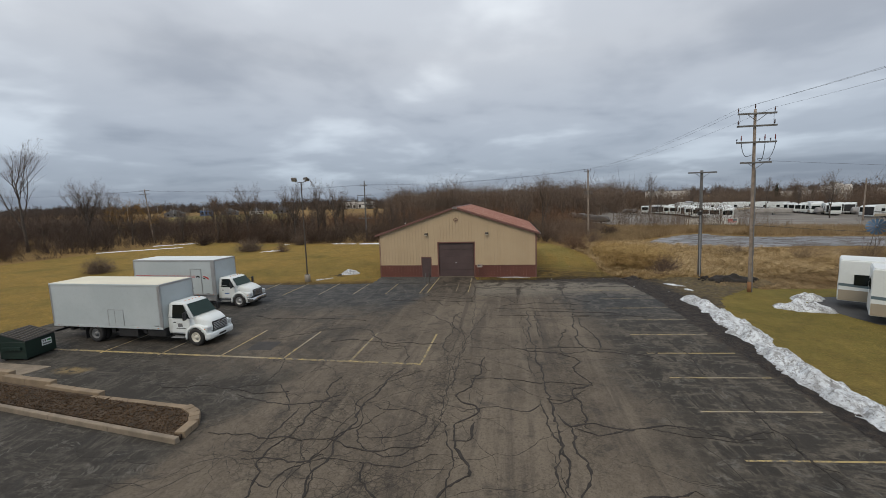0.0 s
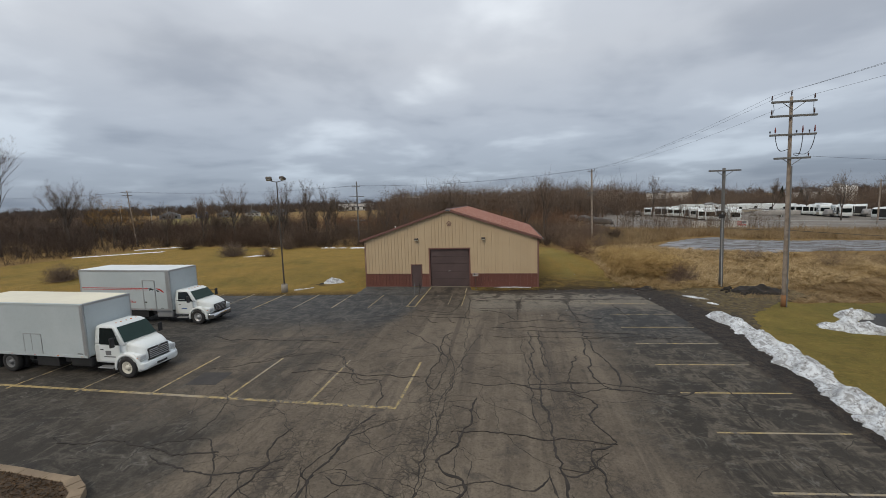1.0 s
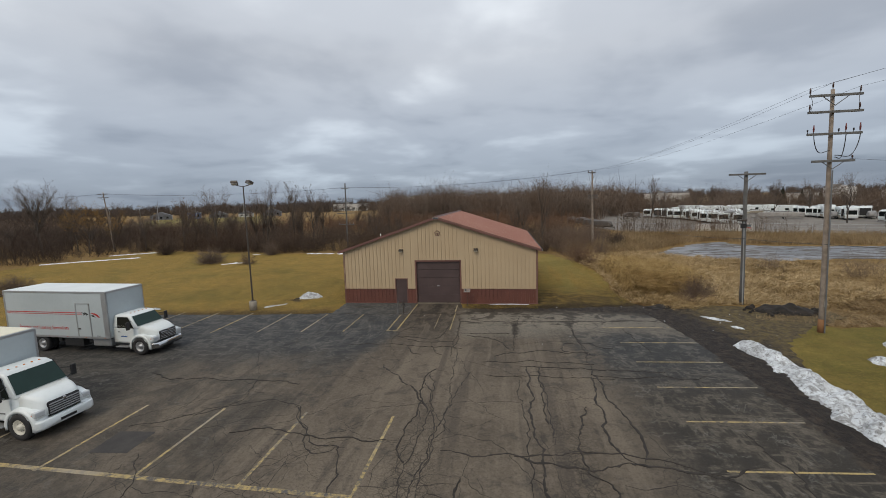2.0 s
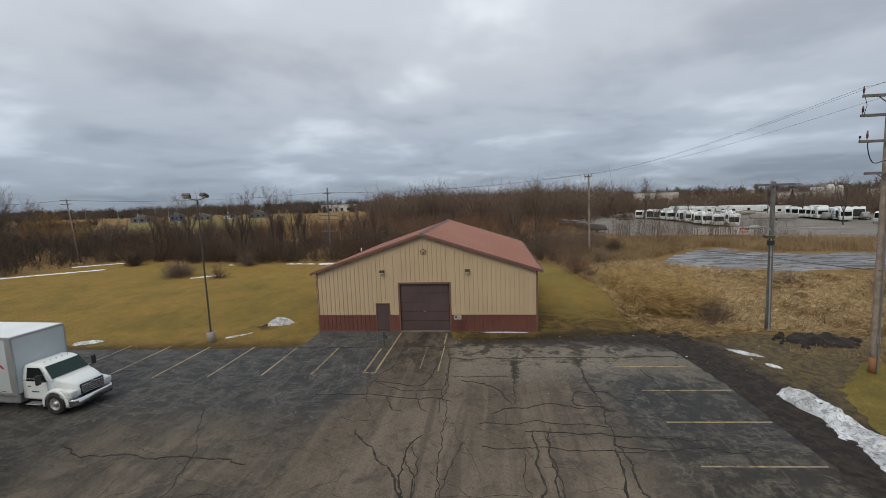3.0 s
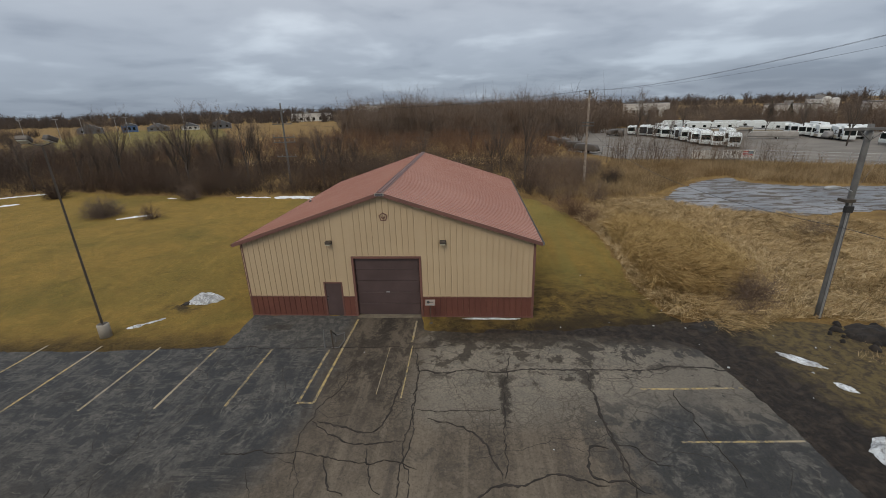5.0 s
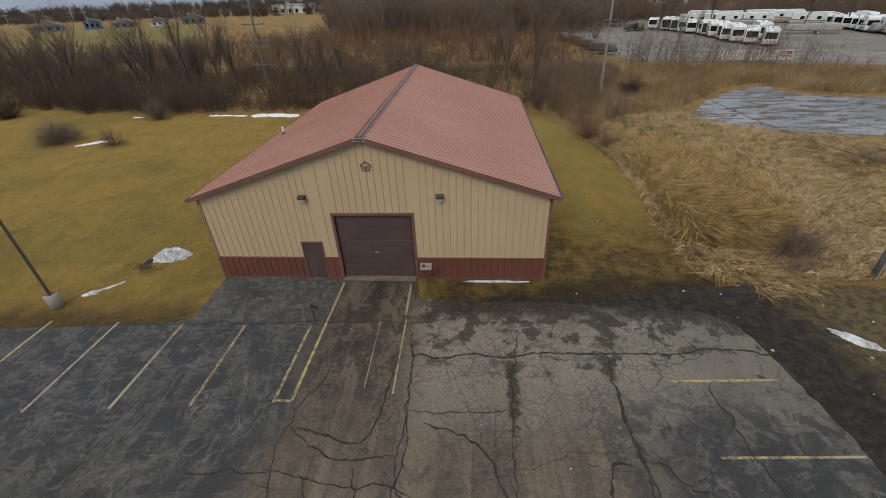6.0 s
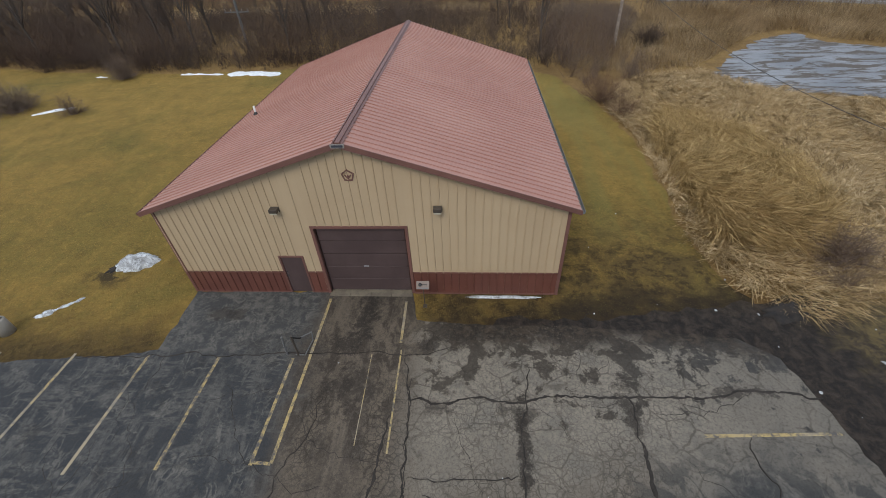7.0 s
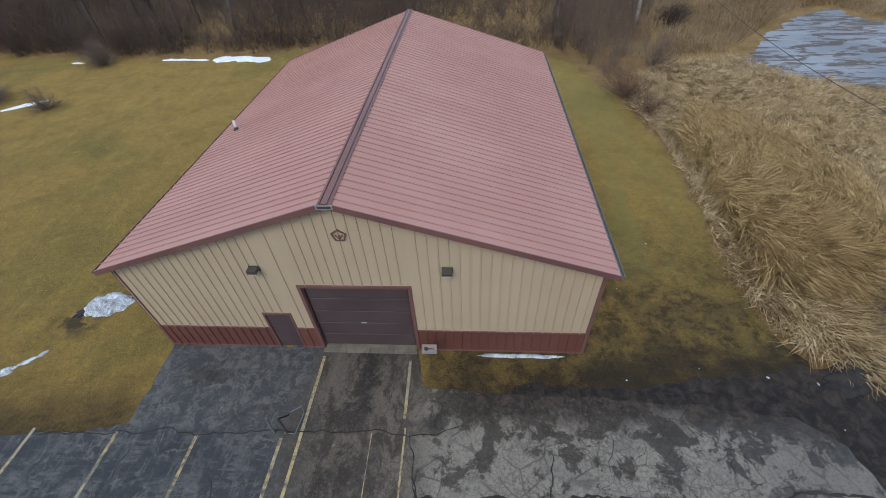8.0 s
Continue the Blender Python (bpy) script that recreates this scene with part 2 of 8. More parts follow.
    # oil and damp
    for px, py, sx, sy, deep in ((0.05, -1.2, 0.75, 2.0, 1.0), (-0.3, -2.6, 1.25, 0.7, 0.9), (5.75, -6.2, 0.34, 2.4, 1.0), (5.7, -5.2, 0.9, 0.9, 0.7), (9.1, -4.9, 0.5, 1.3, 0.9), (12.6, -4.3, 1.6, 0.3, 0.8), (2.6, -2.6, 0.6, 0.6, 0.8), (-5.6, -1.3, 1.0, 0.6, 0.7), (0.2, -4.4, 1.3, 1.3, 0.75), (3.2, -5.1, 1.0, 0.4, 0.7)):
        m = n.near(px, py, 0.0, 1.7, sx, sy)
        m = n.step(n.math("ADD", n.math("MULTIPLY", m, 0.9), n.math("MULTIPLY", n.math("SUBTRACT", n.noise(1.9, 9, 0.78), 0.5), 2.6)), 0.52, 0.82)
        m = n.math("MULTIPLY", m, n.near(px, py, 0.9, 1.9, sx, sy))
        c = n.mix(n.math("MULTIPLY", m, 0.88 * deep), c, (0.022, 0.018, 0.016))
    tan = n.math("MULTIPLY", n.near(-15.6, -23.4, 0.3, 1.2, 1.1, 0.5), n.step(n.noise(1.6, 6, 0.7), 0.4, 0.55))
    c = n.mix(n.math("MULTIPLY", tan, 0.7), c, (0.26, 0.19, 0.09))
    # alligator cracking
    wn = n.t.nodes.new("ShaderNodeTexNoise")
    wn.inputs["Scale"].default_value, wn.inputs["Detail"].default_value = 3.0, 6.0
    n.put(wn.inputs["Vector"], n.pos)
    wob = n.mix(0.16, n.pos, wn.outputs[1])
    crack = n.math("SUBTRACT", 1.0, n.step(n.edges(2.6, wob), 0.006, 0.040))
    fine = n.math("SUBTRACT", 1.0, n.step(n.edges(6.0, wob), 0.012, 0.09))
    plate = n.math("SUBTRACT", 1.0, n.step(n.edges(1.25, wob), 0.010, 0.034))
    zone = n.near(5.2, -6.3, 0.4, 1.6, 2.6, 2.6)
    for px, py, sx, sy in ((9.3, -4.6, 2.4, 1.4), (1.5, -6.2, 1.0, 3.0), (8.5, -7.0, 1.2, 2.5), (-0.8, -5.6, 0.5, 2.4), (-1.6, -25.4, 1.2, 3.4), (-2.6, -27.8, 1.3, 2.4), (0.6, -29.6, 2.4, 1.5), (-0.2, -22.6, 2.4, 0.8), (2.2, -26.0, 0.7, 4.5), (2.2, -21.5, 1.0, 5.5), (7.2, -22.0, 0.7, 7.0), (7.5, -3.2, 4.0, 0.8)):
        zone = n.math("MAXIMUM", zone, n.near(px, py, 0.3, 1.4, sx, sy))
    zone = n.math("MULTIPLY", zone, n.step(n.noise(0.7, 5, 0.65), 0.34, 0.50))
    sparse = n.step(n.noise(0.3, 4, 0.6), 0.54, 0.64)
    amount = n.math("MAXIMUM", n.math("MULTIPLY", crack, n.math("MAXIMUM", zone, n.math("MULTIPLY", sparse, 0.45))), n.math("MULTIPLY", n.math("MULTIPLY", fine, zone), 0.8))
    amount = n.math("MAXIMUM", amount, n.math("MULTIPLY", n.math("MULTIPLY", plate, n.step(n.noise(0.5, 4), 0.44, 0.56)), n.math("ADD", 0.12, n.math("MULTIPLY", far, 0.95))))
    c = n.mix(n.math("MULTIPLY", n.math("MULTIPLY", amount, n.math("SUBTRACT", 1.0, n.math("MULTIPLY", far, 0.35))), 0.72), c, (0.019, 0.016, 0.013))
    c = n.mix(n.math("MULTIPLY", n.step(n.noise(7.0, 7, 0.82, n.scaled((1, 1, 1), (1, 5, 0))), 0.52, 0.62), n.math("SUBTRACT", 0.30, n.math("MULTIPLY", seal, 0.22))), c, (0.165, 0.142, 0.118))
    grit = n.noise(30.0, 6, 0.8)
    c = n.mix(n.math("MULTIPLY", n.step(grit, 0.42, 0.72), 0.16), c, (0.150, 0.142, 0.134))
    c = n.mix(n.math("MULTIPLY", n.step(n.noise(11.0, 6, 0.82), 0.48, 0.62), 0.42), c, (0.024, 0.022, 0.021))
    n.bump(n.math("SUBTRACT", n.math("MULTIPLY", grit, 0.5), amount), 0.5, 0.02)
    return n.colour(n.mix(1.0, c, (1.02, 0.99, 0.90), "MULTIPLY"))


def soil():
    """Wet black mud with tyre ruts, giving way to trodden grass."""
    n = Nodes("wet_mud", 0.75)
    n.b.inputs["Specular IOR Level"].default_value = 0.25
    lump = n.noise(2.4, 7, 0.75, warp=0.5)
    rut = n.noise(1.0, 6, 0.65, n.scaled((2.6, 0.35, 1.0)), 0.5)
    c = n.mix(n.step(lump, 0.40, 0.66), (0.014, 0.011, 0.009), (0.052, 0.039, 0.029))
    c = n.mix(n.math("MULTIPLY", n.step(rut, 0.5, 0.66), 0.5), c, (0.014, 0.011, 0.009))
    edge = n.math("ADD", n.math("MULTIPLY", n.noise(0.8, 7, 0.7, warp=0.6), 4.0), n.math("MULTIPLY", n.axis(1), 0.10))
    grass = n.step(n.math("ADD", n.math("MULTIPLY", n.axis(0), 0.62), edge), 11.9, 13.4)
    back = n.step(n.math("ADD", n.axis(1), n.math("MULTIPLY", n.noise(1.1, 7, 0.72, warp=0.5), 3.0)), 0.2, 2.4)
    c = n.mix(n.math("MULTIPLY", back, 0.8), c, (0.060, 0.042, 0.022))
    sod = n.mix(n.step(n.noise(2.8, 8, 0.76, warp=0.4), 0.42, 0.60), (0.140, 0.104, 0.040), (0.052, 0.038, 0.022))
    c = n.mix(n.math("MULTIPLY", grass, 0.88), c, sod)
    straw_bits = n.step(n.noise(9.0, 5, 0.8, n.scaled((1.0, 2.2, 1.0))), 0.60, 0.70)
    c = n.mix(n.math("MULTIPLY", straw_bits, 0.5), c, (0.15, 0.108, 0.055))
    n.bump(n.math("ADD", n.math("ADD", lump, rut), n.math("MULTIPLY", n.noise(14, 5, 0.7), 0.4)), 1.0, 0.12)
    return n.colour(c)


def turf(name, dry, green, dark, green_lo=0.45, green_hi=0.70, rows=0.0):
    n = Nodes(name, 0.95)
    n.b.inputs["Specular IOR Level"].default_value = 0.15
    c = n.mix(n.step(n.noise(0.11, 6, 0.62, warp=0.5), green_lo, green_hi), dry, green)
    c = n.mix(n.math("MULTIPLY", n.step(n.noise(0.7, 6, 0.7), 0.42, 0.72), 0.5), c, dark)
    c = n.mix(n.math("MULTIPLY", n.step(n.noise(0.32, 5, 0.6, n.scaled((1.4, 0.5, 1))), 0.5, 0.7), 0.35), c, tuple(1.35 * v for v in dry))
    blades = n.noise(16.0, 6, 0.8)
    c = n.mix(n.math("MULTIPLY", n.step(blades, 0.4, 0.72), 0.55), c, tuple(0.42 * v for v in dry))
    tuft = n.noise(4.5, 7, 0.78, warp=0.4)
    c = n.mix(n.math("MULTIPLY", n.step(tuft, 0.48, 0.68), 0.5), c, tuple(0.38 * v for v in dry))
    c = n.mix(n.math("MULTIPLY", n.step(n.noise(7.0, 6, 0.8), 0.54, 0.70), 0.45), c, tuple(1.5 * v for v in dry))
    c = n.mix(n.math("MULTIPLY", n.step(n.noise(2.2, 8, 0.80, n.scaled((1.0, 1.0, 1.0), (7, 3, 0)), 0.3), 0.48, 0.60), 0.50), c, green)
    c = n.mix(n.math("MULTIPLY", n.step(n.noise(20.0, 5, 0.85), 0.52, 0.64), 0.55), c, tuple(0.30 * v for v in dry))
    c = n.mix(n.math("MULTIPLY", n.step(n.noise(12.0, 6, 0.85), 0.54, 0.64), 0.60), c, tuple(1.75 * v for v in dry))
    mown = n.noise(1.0, 6, 0.7, n.scaled((0.45, 4.5, 1.0)), 0.2)
    c = n.mix(n.math("MULTIPLY", n.step(mown, 0.50, 0.66), 0.16), c, tuple(0.55 * v for v in green))
    c = n.mix(n.math("MULTIPLY", n.step(n.noise(0.42, 7, 0.72, n.scaled((1, 1, 1), (3, 9, 0)), 0.6), 0.50, 0.66), 0.26), c, tuple(0.60 * v for v in green))
    c = n.mix(n.math("MULTIPLY", n.step(n.noise(1.3, 8, 0.76, n.scaled((1, 1, 1), (6, 2, 0)), 0.4), 0.53, 0.66), 0.30), c, tuple(1.45 * v for v in dry))
    c = n.mix(1.0, c, (1.08, 1.03, 0.93), "MULTIPLY")
    if rows:
        # thin, damp and worn to mud towards the lot beside the building
        rim = n.math("ADD", n.math("MULTIPLY", n.noise(0.6, 7, 0.7, warp=0.7), 4.4), n.math("MULTIPLY", n.noise(3.5, 5, 0.7), 0.8))
        foot = n.math("MULTIPLY", n.step(n.axis(0), 1.8, 2.6), n.math("SUBTRACT", 1.0, n.step(n.math("ADD", n.axis(1), rim), 3.6, 11.0)))
        c = n.mix(n.math("MULTIPLY", foot, n.math("ADD", 0.35, n.math("MULTIPLY", n.step(n.noise(0.8, 7, 0.72, warp=0.6), 0.42, 0.58), 0.5))), c, (0.098, 0.068, 0.027))
        c = n.mix(n.math("MULTIPLY", n.math("MULTIPLY", foot, n.step(n.noise(1.6, 7, 0.74), 0.44, 0.62)), 0.8), c, (0.040, 0.028, 0.015))
        near_wall = n.math("MULTIPLY", n.math("SUBTRACT", 1.0, n.step(n.axis(0), 7.2, 9.0)), 1.1)
        bare = n.math("MULTIPLY", n.step(n.axis(0), 2.0, 4.0), n.math("SUBTRACT", 1.0, n.step(n.math("ADD", n.math("ADD", n.axis(1), rim), near_wall), 1.6, 4.4)))
        c = n.mix(n.math("MULTIPLY", bare, 0.88), c, (0.030, 0.022, 0.015))
        # trodden brown border and bare soil along the stalls
        kerb = n.math("ADD", n.math("SUBTRACT", n.axis(1), n.math("MULTIPLY", n.axis(0), 0.07)), n.math("ADD", 2.575, n.math("MULTIPLY", rim, -0.5)))
        worn = n.math("MULTIPLY", n.math("MULTIPLY", n.step(n.axis(0), -26.0, -23.5), n.math("SUBTRACT", 1.0, n.step(n.axis(0), -8.0, -7.0))), n.math("SUBTRACT", 1.0, n.step(kerb, -1.0, 1.6)))
        c = n.mix(n.math("MULTIPLY", worn, n.math("ADD", 0.30, n.math("MULTIPLY", n.step(n.noise(1.1, 7, 0.72), 0.42, 0.58), 0.45))), c, (0.110, 0.074, 0.028))
        edge = n.math("MULTIPLY", worn, n.math("SUBTRACT", 1.0, n.step(kerb, -1.2, 0.0)))
        c = n.mix(n.math("MULTIPLY", edge, 0.70), c, n.mix(n.step(tuft, 0.42, 0.60), (0.070, 0.048, 0.022), (0.028, 0.021, 0.013)))
        scar = n.math("MULTIPLY", n.near(-12.3, 0.9, 0.2, 1.3, 1.3, 0.9), n.step(n.noise(1.5, 7, 0.72), 0.42, 0.54))
        c = n.mix(n.math("MULTIPLY", scar, 0.85), c, (0.040, 0.030, 0.020))
        # the strip beside the building has kept some green, in mower widths
        strip_x = n.math("MULTIPLY", n.step(n.axis(0), 8.6, 10.0), n.step(n.math("ADD", n.axis(1), rim), 4.5, 9.0))
        mow = n.step(n.noise(1.0, 4, 0.55, n.scaled((1.1, 0.08, 1.0)), 0.2), 0.40, 0.60)
        c = n.mix(n.math("MULTIPLY", strip_x, n.math("ADD", 0.06, n.math("MULTIPLY", mow, 0.34))), c, (0.190, 0.172, 0.056))
    n.bump(n.math("ADD", blades, tuft), 0.9, 0.08)
    return n.colour(c)


def twig_mat(name, c1, c2, c3, clumps=0.0):
    n = Nodes(name, 0.9)
    n.b.inputs["Specular IOR Level"].default_value = 0.1
    c = n.mix(n.island(), c1, c2)
    c = n.mix(n.step(n.noise(0.09, 4, 0.6), 0.42, 0.66), c, c3)
    if clumps:
        # weathered and bleached bundles
        c = n.mix(n.math("MULTIPLY", n.step(n.noise(1.1, 6, 0.68, warp=0.8), 0.50, 0.62), clumps), c, tuple(0.42 * v for v in c1))
        c = n.mix(n.math("MULTIPLY", n.step(n.noise(1.7, 6, 0.7, n.scaled((1, 1, 1), (4, 8, 1)), 0.8), 0.54, 0.66), clumps), c, tuple(1.2 * v for v in c2))
    return n.colour(c)


def snow_mat():
    n = Nodes("old_snow", 0.7)
    c = n.mix(n.step(n.noise(0.9, 7, 0.66, warp=0.5), 0.40, 0.66), (0.70, 0.74, 0.77), (0.42, 0.44, 0.46))
    # dark patches and streaks: grime, plus shade of crevices painted into the colour
    c = n.mix(n.math("MULTIPLY", n.step(n.noise(2.6, 8, 0.76, warp=0.7), 0.49, 0.60), 0.70), c, (0.165, 0.157, 0.147))
    streak = n.noise(1.0, 8, 0.72, n.scaled((3.2, 1.3, 1.0), (5, 3, 0)), 0.9)
    c = n.mix(n.math("MULTIPLY", n.step(streak, 0.51, 0.60), 0.6), c, (0.19, 0.19, 0.188))
    c = n.mix(n.math("MULTIPLY", n.step(n.noise(9.0, 6, 0.78), 0.53, 0.63), 0.75), c, (0.075, 0.06, 0.05))
    n.bump(n.math("ADD", n.noise(7.0, 6, 0.7), n.noise(2.0, 4)), 0.7, 0.12)
    return n.colour(c)


def line_mat():
    n = Nodes("worn_yellow_paint", 0.8)
    worn = n.math("ADD", n.noise(5.0, 6, 0.75), n.math("MULTIPLY", n.noise(0.5, 3), 0.45))
    c = n.mix(n.step(worn, 0.62, 0.86), (0.36, 0.27, 0.11), (0.075, 0.070, 0.066))
    c = n.mix(n.math("MULTIPLY", n.step(n.noise(0.35, 3), 0.46, 0.62), 0.7), c, (0.27, 0.235, 0.18))
    return n.colour(c)


def roof_mat():
    n = Nodes("red_brown_metal_roof", 0.5)
    c = n.mix(n.step(n.noise(0.25, 4), 0.35, 0.65), (0.340, 0.176, 0.138), (0.375, 0.205, 0.162))
    c = n.mix(n.math("MULTIPLY", n.random(), 0.20), c, (0.26, 0.130, 0.108))
    c = n.mix(n.math("MULTIPLY", n.step(n.noise(1.2, 6, 0.7, n.scaled((0.3, 2.0, 1))), 0.5, 0.75), 0.3), c, (0.35, 0.215, 0.185))
    n.bump(n.noise(3.0, 3), 0.06, 0.02)
    return n.colour(c)


M_ASPHALT = asphalt()
M_LAWN = turf("winter_lawn", (0.262, 0.180, 0.052), (0.150, 0.128, 0.038), (0.105, 0.078, 0.030), rows=1.0)
M_FIELD = turf("playing_field", (0.20, 0.165, 0.06), (0.13, 0.125, 0.04), (0.12, 0.10, 0.04))
M_TARDRIVE = surface("dark_asphalt_drive", (0.05, 0.05, 0.053), (0.07, 0.068, 0.066), 0.85, big=0.5, small=20, bump=0.3)
M_VERGE = turf("green_verge", (0.230, 0.178, 0.056), (0.140, 0.130, 0.036), (0.080, 0.060, 0.026), 0.40, 0.70)
M_MEADOW = turf("dry_meadow", (0.25, 0.170, 0.072), (0.140, 0.090, 0.038), (0.060, 0.040, 0.022))
M_MUD = soil()
M_TAN = surface("tan_wall_steel", (0.470, 0.365, 0.235), (0.450, 0.345, 0.220), 0.5, big=0.5, small=14, bump=0.03, dirt=0.06, rand=0.10)
M_WAINSCOT = surface("red_brown_wall_steel", (0.150, 0.058, 0.042), (0.125, 0.048, 0.036), 0.5, big=0.7, small=12, bump=0.03, dirt=0.15, rand=0.2)
M_TRIM = surface("dark_brown_trim", (0.165, 0.080, 0.064), (0.135, 0.066, 0.054), 0.5, dirt=0.15, bump=0.04)
M_DOOR = surface("brown_door_steel", (0.066, 0.044, 0.043), (0.085, 0.058, 0.056), 0.5, big=0.6, small=9, dirt=0.2, bump=0.05)
M_ROOF = roof_mat()
M_CONCRETE = surface("weathered_concrete", (0.33, 0.30, 0.25), (0.25, 0.225, 0.19), 0.9, big=1.2, small=20, bump=0.25, dirt=0.35)
M_STONE = surface("tan_edging_stone", (0.27, 0.205, 0.135), (0.20, 0.15, 0.10), 0.9, big=1.5, small=24, bump=0.3, dirt=0.3, rand=0.4)
M_MULCH = surface("bark_mulch", (0.040, 0.027, 0.016), (0.075, 0.050, 0.030), 0.95, big=2.5, small=14, bump=1.0, dirt=0.6)
M_LINE = line_mat()
M_TAR = surface("crack_sealant", (0.026, 0.023, 0.020), (0.042, 0.036, 0.031), 0.6, big=2, small=20, bump=0.15, dirt=0.2)
M_TAR.node_tree.nodes["Principled BSDF"].inputs["Specular IOR Level"].default_value = 0.12
M_SNOW = snow_mat()
M_SNOW_CLEAN = surface("bright_snow", (0.74, 0.77, 0.80), (0.60, 0.62, 0.64), 0.7, big=1.5, small=8, bump=0.4, dirt=0.2)
M_WHITE = surface("white_truck_paint", (0.67, 0.71, 0.71), (0.61, 0.65, 0.65), 0.4, big=0.6, small=10, bump=0.02, dirt=0.10)
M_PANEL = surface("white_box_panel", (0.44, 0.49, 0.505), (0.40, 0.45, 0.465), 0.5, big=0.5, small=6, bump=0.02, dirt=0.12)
M_CREAM = surface("faded_box_roof", (0.66, 0.63, 0.50), (0.60, 0.57, 0.46), 0.6, big=0.5, small=6, bump=0.03, dirt=0.12)
M_ALU = surface("dull_aluminium", (0.42, 0.43, 0.44), (0.36, 0.37, 0.38), 0.45, 0.6, dirt=0.2)
M_CHROME = surface("chrome", (0.60, 0.61, 0.62), (0.55, 0.56, 0.57), 0.18, 1.0, dirt=0.1, bump=0.0)
M_BLACK = surface("black_chassis", (0.014, 0.014, 0.015), (0.022, 0.022, 0.023), 0.6, dirt=0.3)
M_RUBBER = surface("tyre_rubber", (0.016, 0.016, 0.017), (0.026, 0.025, 0.025), 0.85, big=4, dirt=0.2, bump=0.2)
M_RED = surface("red_decal", (0.45, 0.030, 0.025), (0.40, 0.028, 0.024), 0.5, dirt=0.05)
M_RED_LIGHTNING = surface("red_arrester", (0.16, 0.030, 0.028), (0.13, 0.027, 0.025), 0.4, dirt=0.1)
M_GREY = surface("grey_decal", (0.16, 0.165, 0.17), (0.13, 0.135, 0.14), 0.5, dirt=0.1)
M_AMBER = surface("amber_lens", (0.65, 0.20, 0.02), (0.55, 0.17, 0.02), 0.25, dirt=0.0)
M_LENS = surface("headlamp_lens", (0.55, 0.57, 0.58), (0.45, 0.47, 0.48), 0.12, dirt=0.0, bump=0.0)
M_GREEN = surface("dark_green_dumpster", (0.004, 0.017, 0.013), (0.007, 0.024, 0.017), 0.55, dirt=0.35)
M_POLE = surface("weathered_pole_wood", (0.30, 0.25, 0.205), (0.21, 0.172, 0.14), 0.95, big=3, small=20, bump=0.5, dirt=0.5)
M_POLE_GREY = surface("grey_pole", (0.135, 0.135, 0.132), (0.105, 0.105, 0.104), 0.8, big=3, small=18, bump=0.3, dirt=0.4)
M_STEEL = surface("painted_bronze_steel", (0.055, 0.045, 0.036), (0.070, 0.058, 0.047), 0.5, dirt=0.2)
M_WIRE = surface("line_wire", (0.030, 0.030, 0.032), (0.04, 0.04, 0.042), 0.6, dirt=0.0)
M_INSUL = surface("brown_porcelain", (0.05, 0.024, 0.02), (0.06, 0.03, 0.025), 0.25, dirt=0.05)
M_BARK = surface("grey_brown_bark", (0.092, 0.076, 0.064), (0.064, 0.052, 0.043), 0.95, big=3, small=20, bump=0.5, dirt=0.4)
M_TWIG = twig_mat("bare_twigs", (0.105, 0.080, 0.064), (0.200, 0.158, 0.126), (0.145, 0.102, 0.074))
M_TWIG_RED = twig_mat("reddish_brush", (0.100, 0.062, 0.044), (0.175, 0.115, 0.078), (0.150, 0.086, 0.052))
M_TWIG_DARK = twig_mat("dark_brush", (0.046, 0.035, 0.029), (0.105, 0.079, 0.063), (0.072, 0.048, 0.036))
M_TWIG_MID = twig_mat("grey_brown_brush", (0.056, 0.042, 0.034), (0.145, 0.110, 0.086), (0.092, 0.063, 0.046))
M_REED_DULL = twig_mat("dull_reeds", (0.165, 0.115, 0.064), (0.40, 0.305, 0.180), (0.23, 0.160, 0.088), 0.7)
M_REED = twig_mat("dry_reeds", (0.22, 0.142, 0.055), (0.50, 0.365, 0.170), (0.32, 0.215, 0.092), 0.7)
M_STRAW = twig_mat("flattened_straw", (0.27, 0.182, 0.076), (0.62, 0.490, 0.300), (0.43, 0.312, 0.158), 0.7)
M_GRASS = twig_mat("short_dry_grass", (0.20, 0.145, 0.05), (0.30, 0.22, 0.085), (0.14, 0.12, 0.04))
M_GRASS_GREEN = twig_mat("short_green_grass", (0.11, 0.10, 0.03), (0.20, 0.155, 0.055), (0.085, 0.085, 0.025))
M_CHIPS = twig_mat("bark_chip", (0.034, 0.022, 0.013), (0.125, 0.080, 0.046), (0.060, 0.039, 0.023))
M_TWIG_FAR = twig_mat("far_twigs", (0.070, 0.058, 0.052), (0.118, 0.098, 0.086), (0.095, 0.072, 0.058))
M_SOIL = surface("black_topsoil", (0.010, 0.008, 0.007), (0.026, 0.020, 0.015), 0.9, big=3.0, small=9, bump=1.0, dirt=0.4)
M_KERB = surface("tan_kerb_concrete", (0.235, 0.190, 0.140), (0.165, 0.135, 0.10), 0.9, big=1.5, small=18, bump=0.3, dirt=0.45)
M_SILL = surface("stained_sill_concrete", (0.17, 0.145, 0.105), (0.12, 0.10, 0.075), 0.9, big=2, small=16, bump=0.3, dirt=0.4)
M_PINE = twig_mat("dark_conifer", (0.014, 0.022, 0.016), (0.026, 0.036, 0.024), (0.018, 0.026, 0.018))
M_TREE_YELLOW = twig_mat("yellow_willow_twigs", (0.22, 0.125, 0.035), (0.30, 0.18, 0.055), (0.19, 0.105, 0.03))
M_SIGN = surface("pale_plate", (0.29, 0.275, 0.255), (0.23, 0.22, 0.205), 0.6, dirt=0.3)
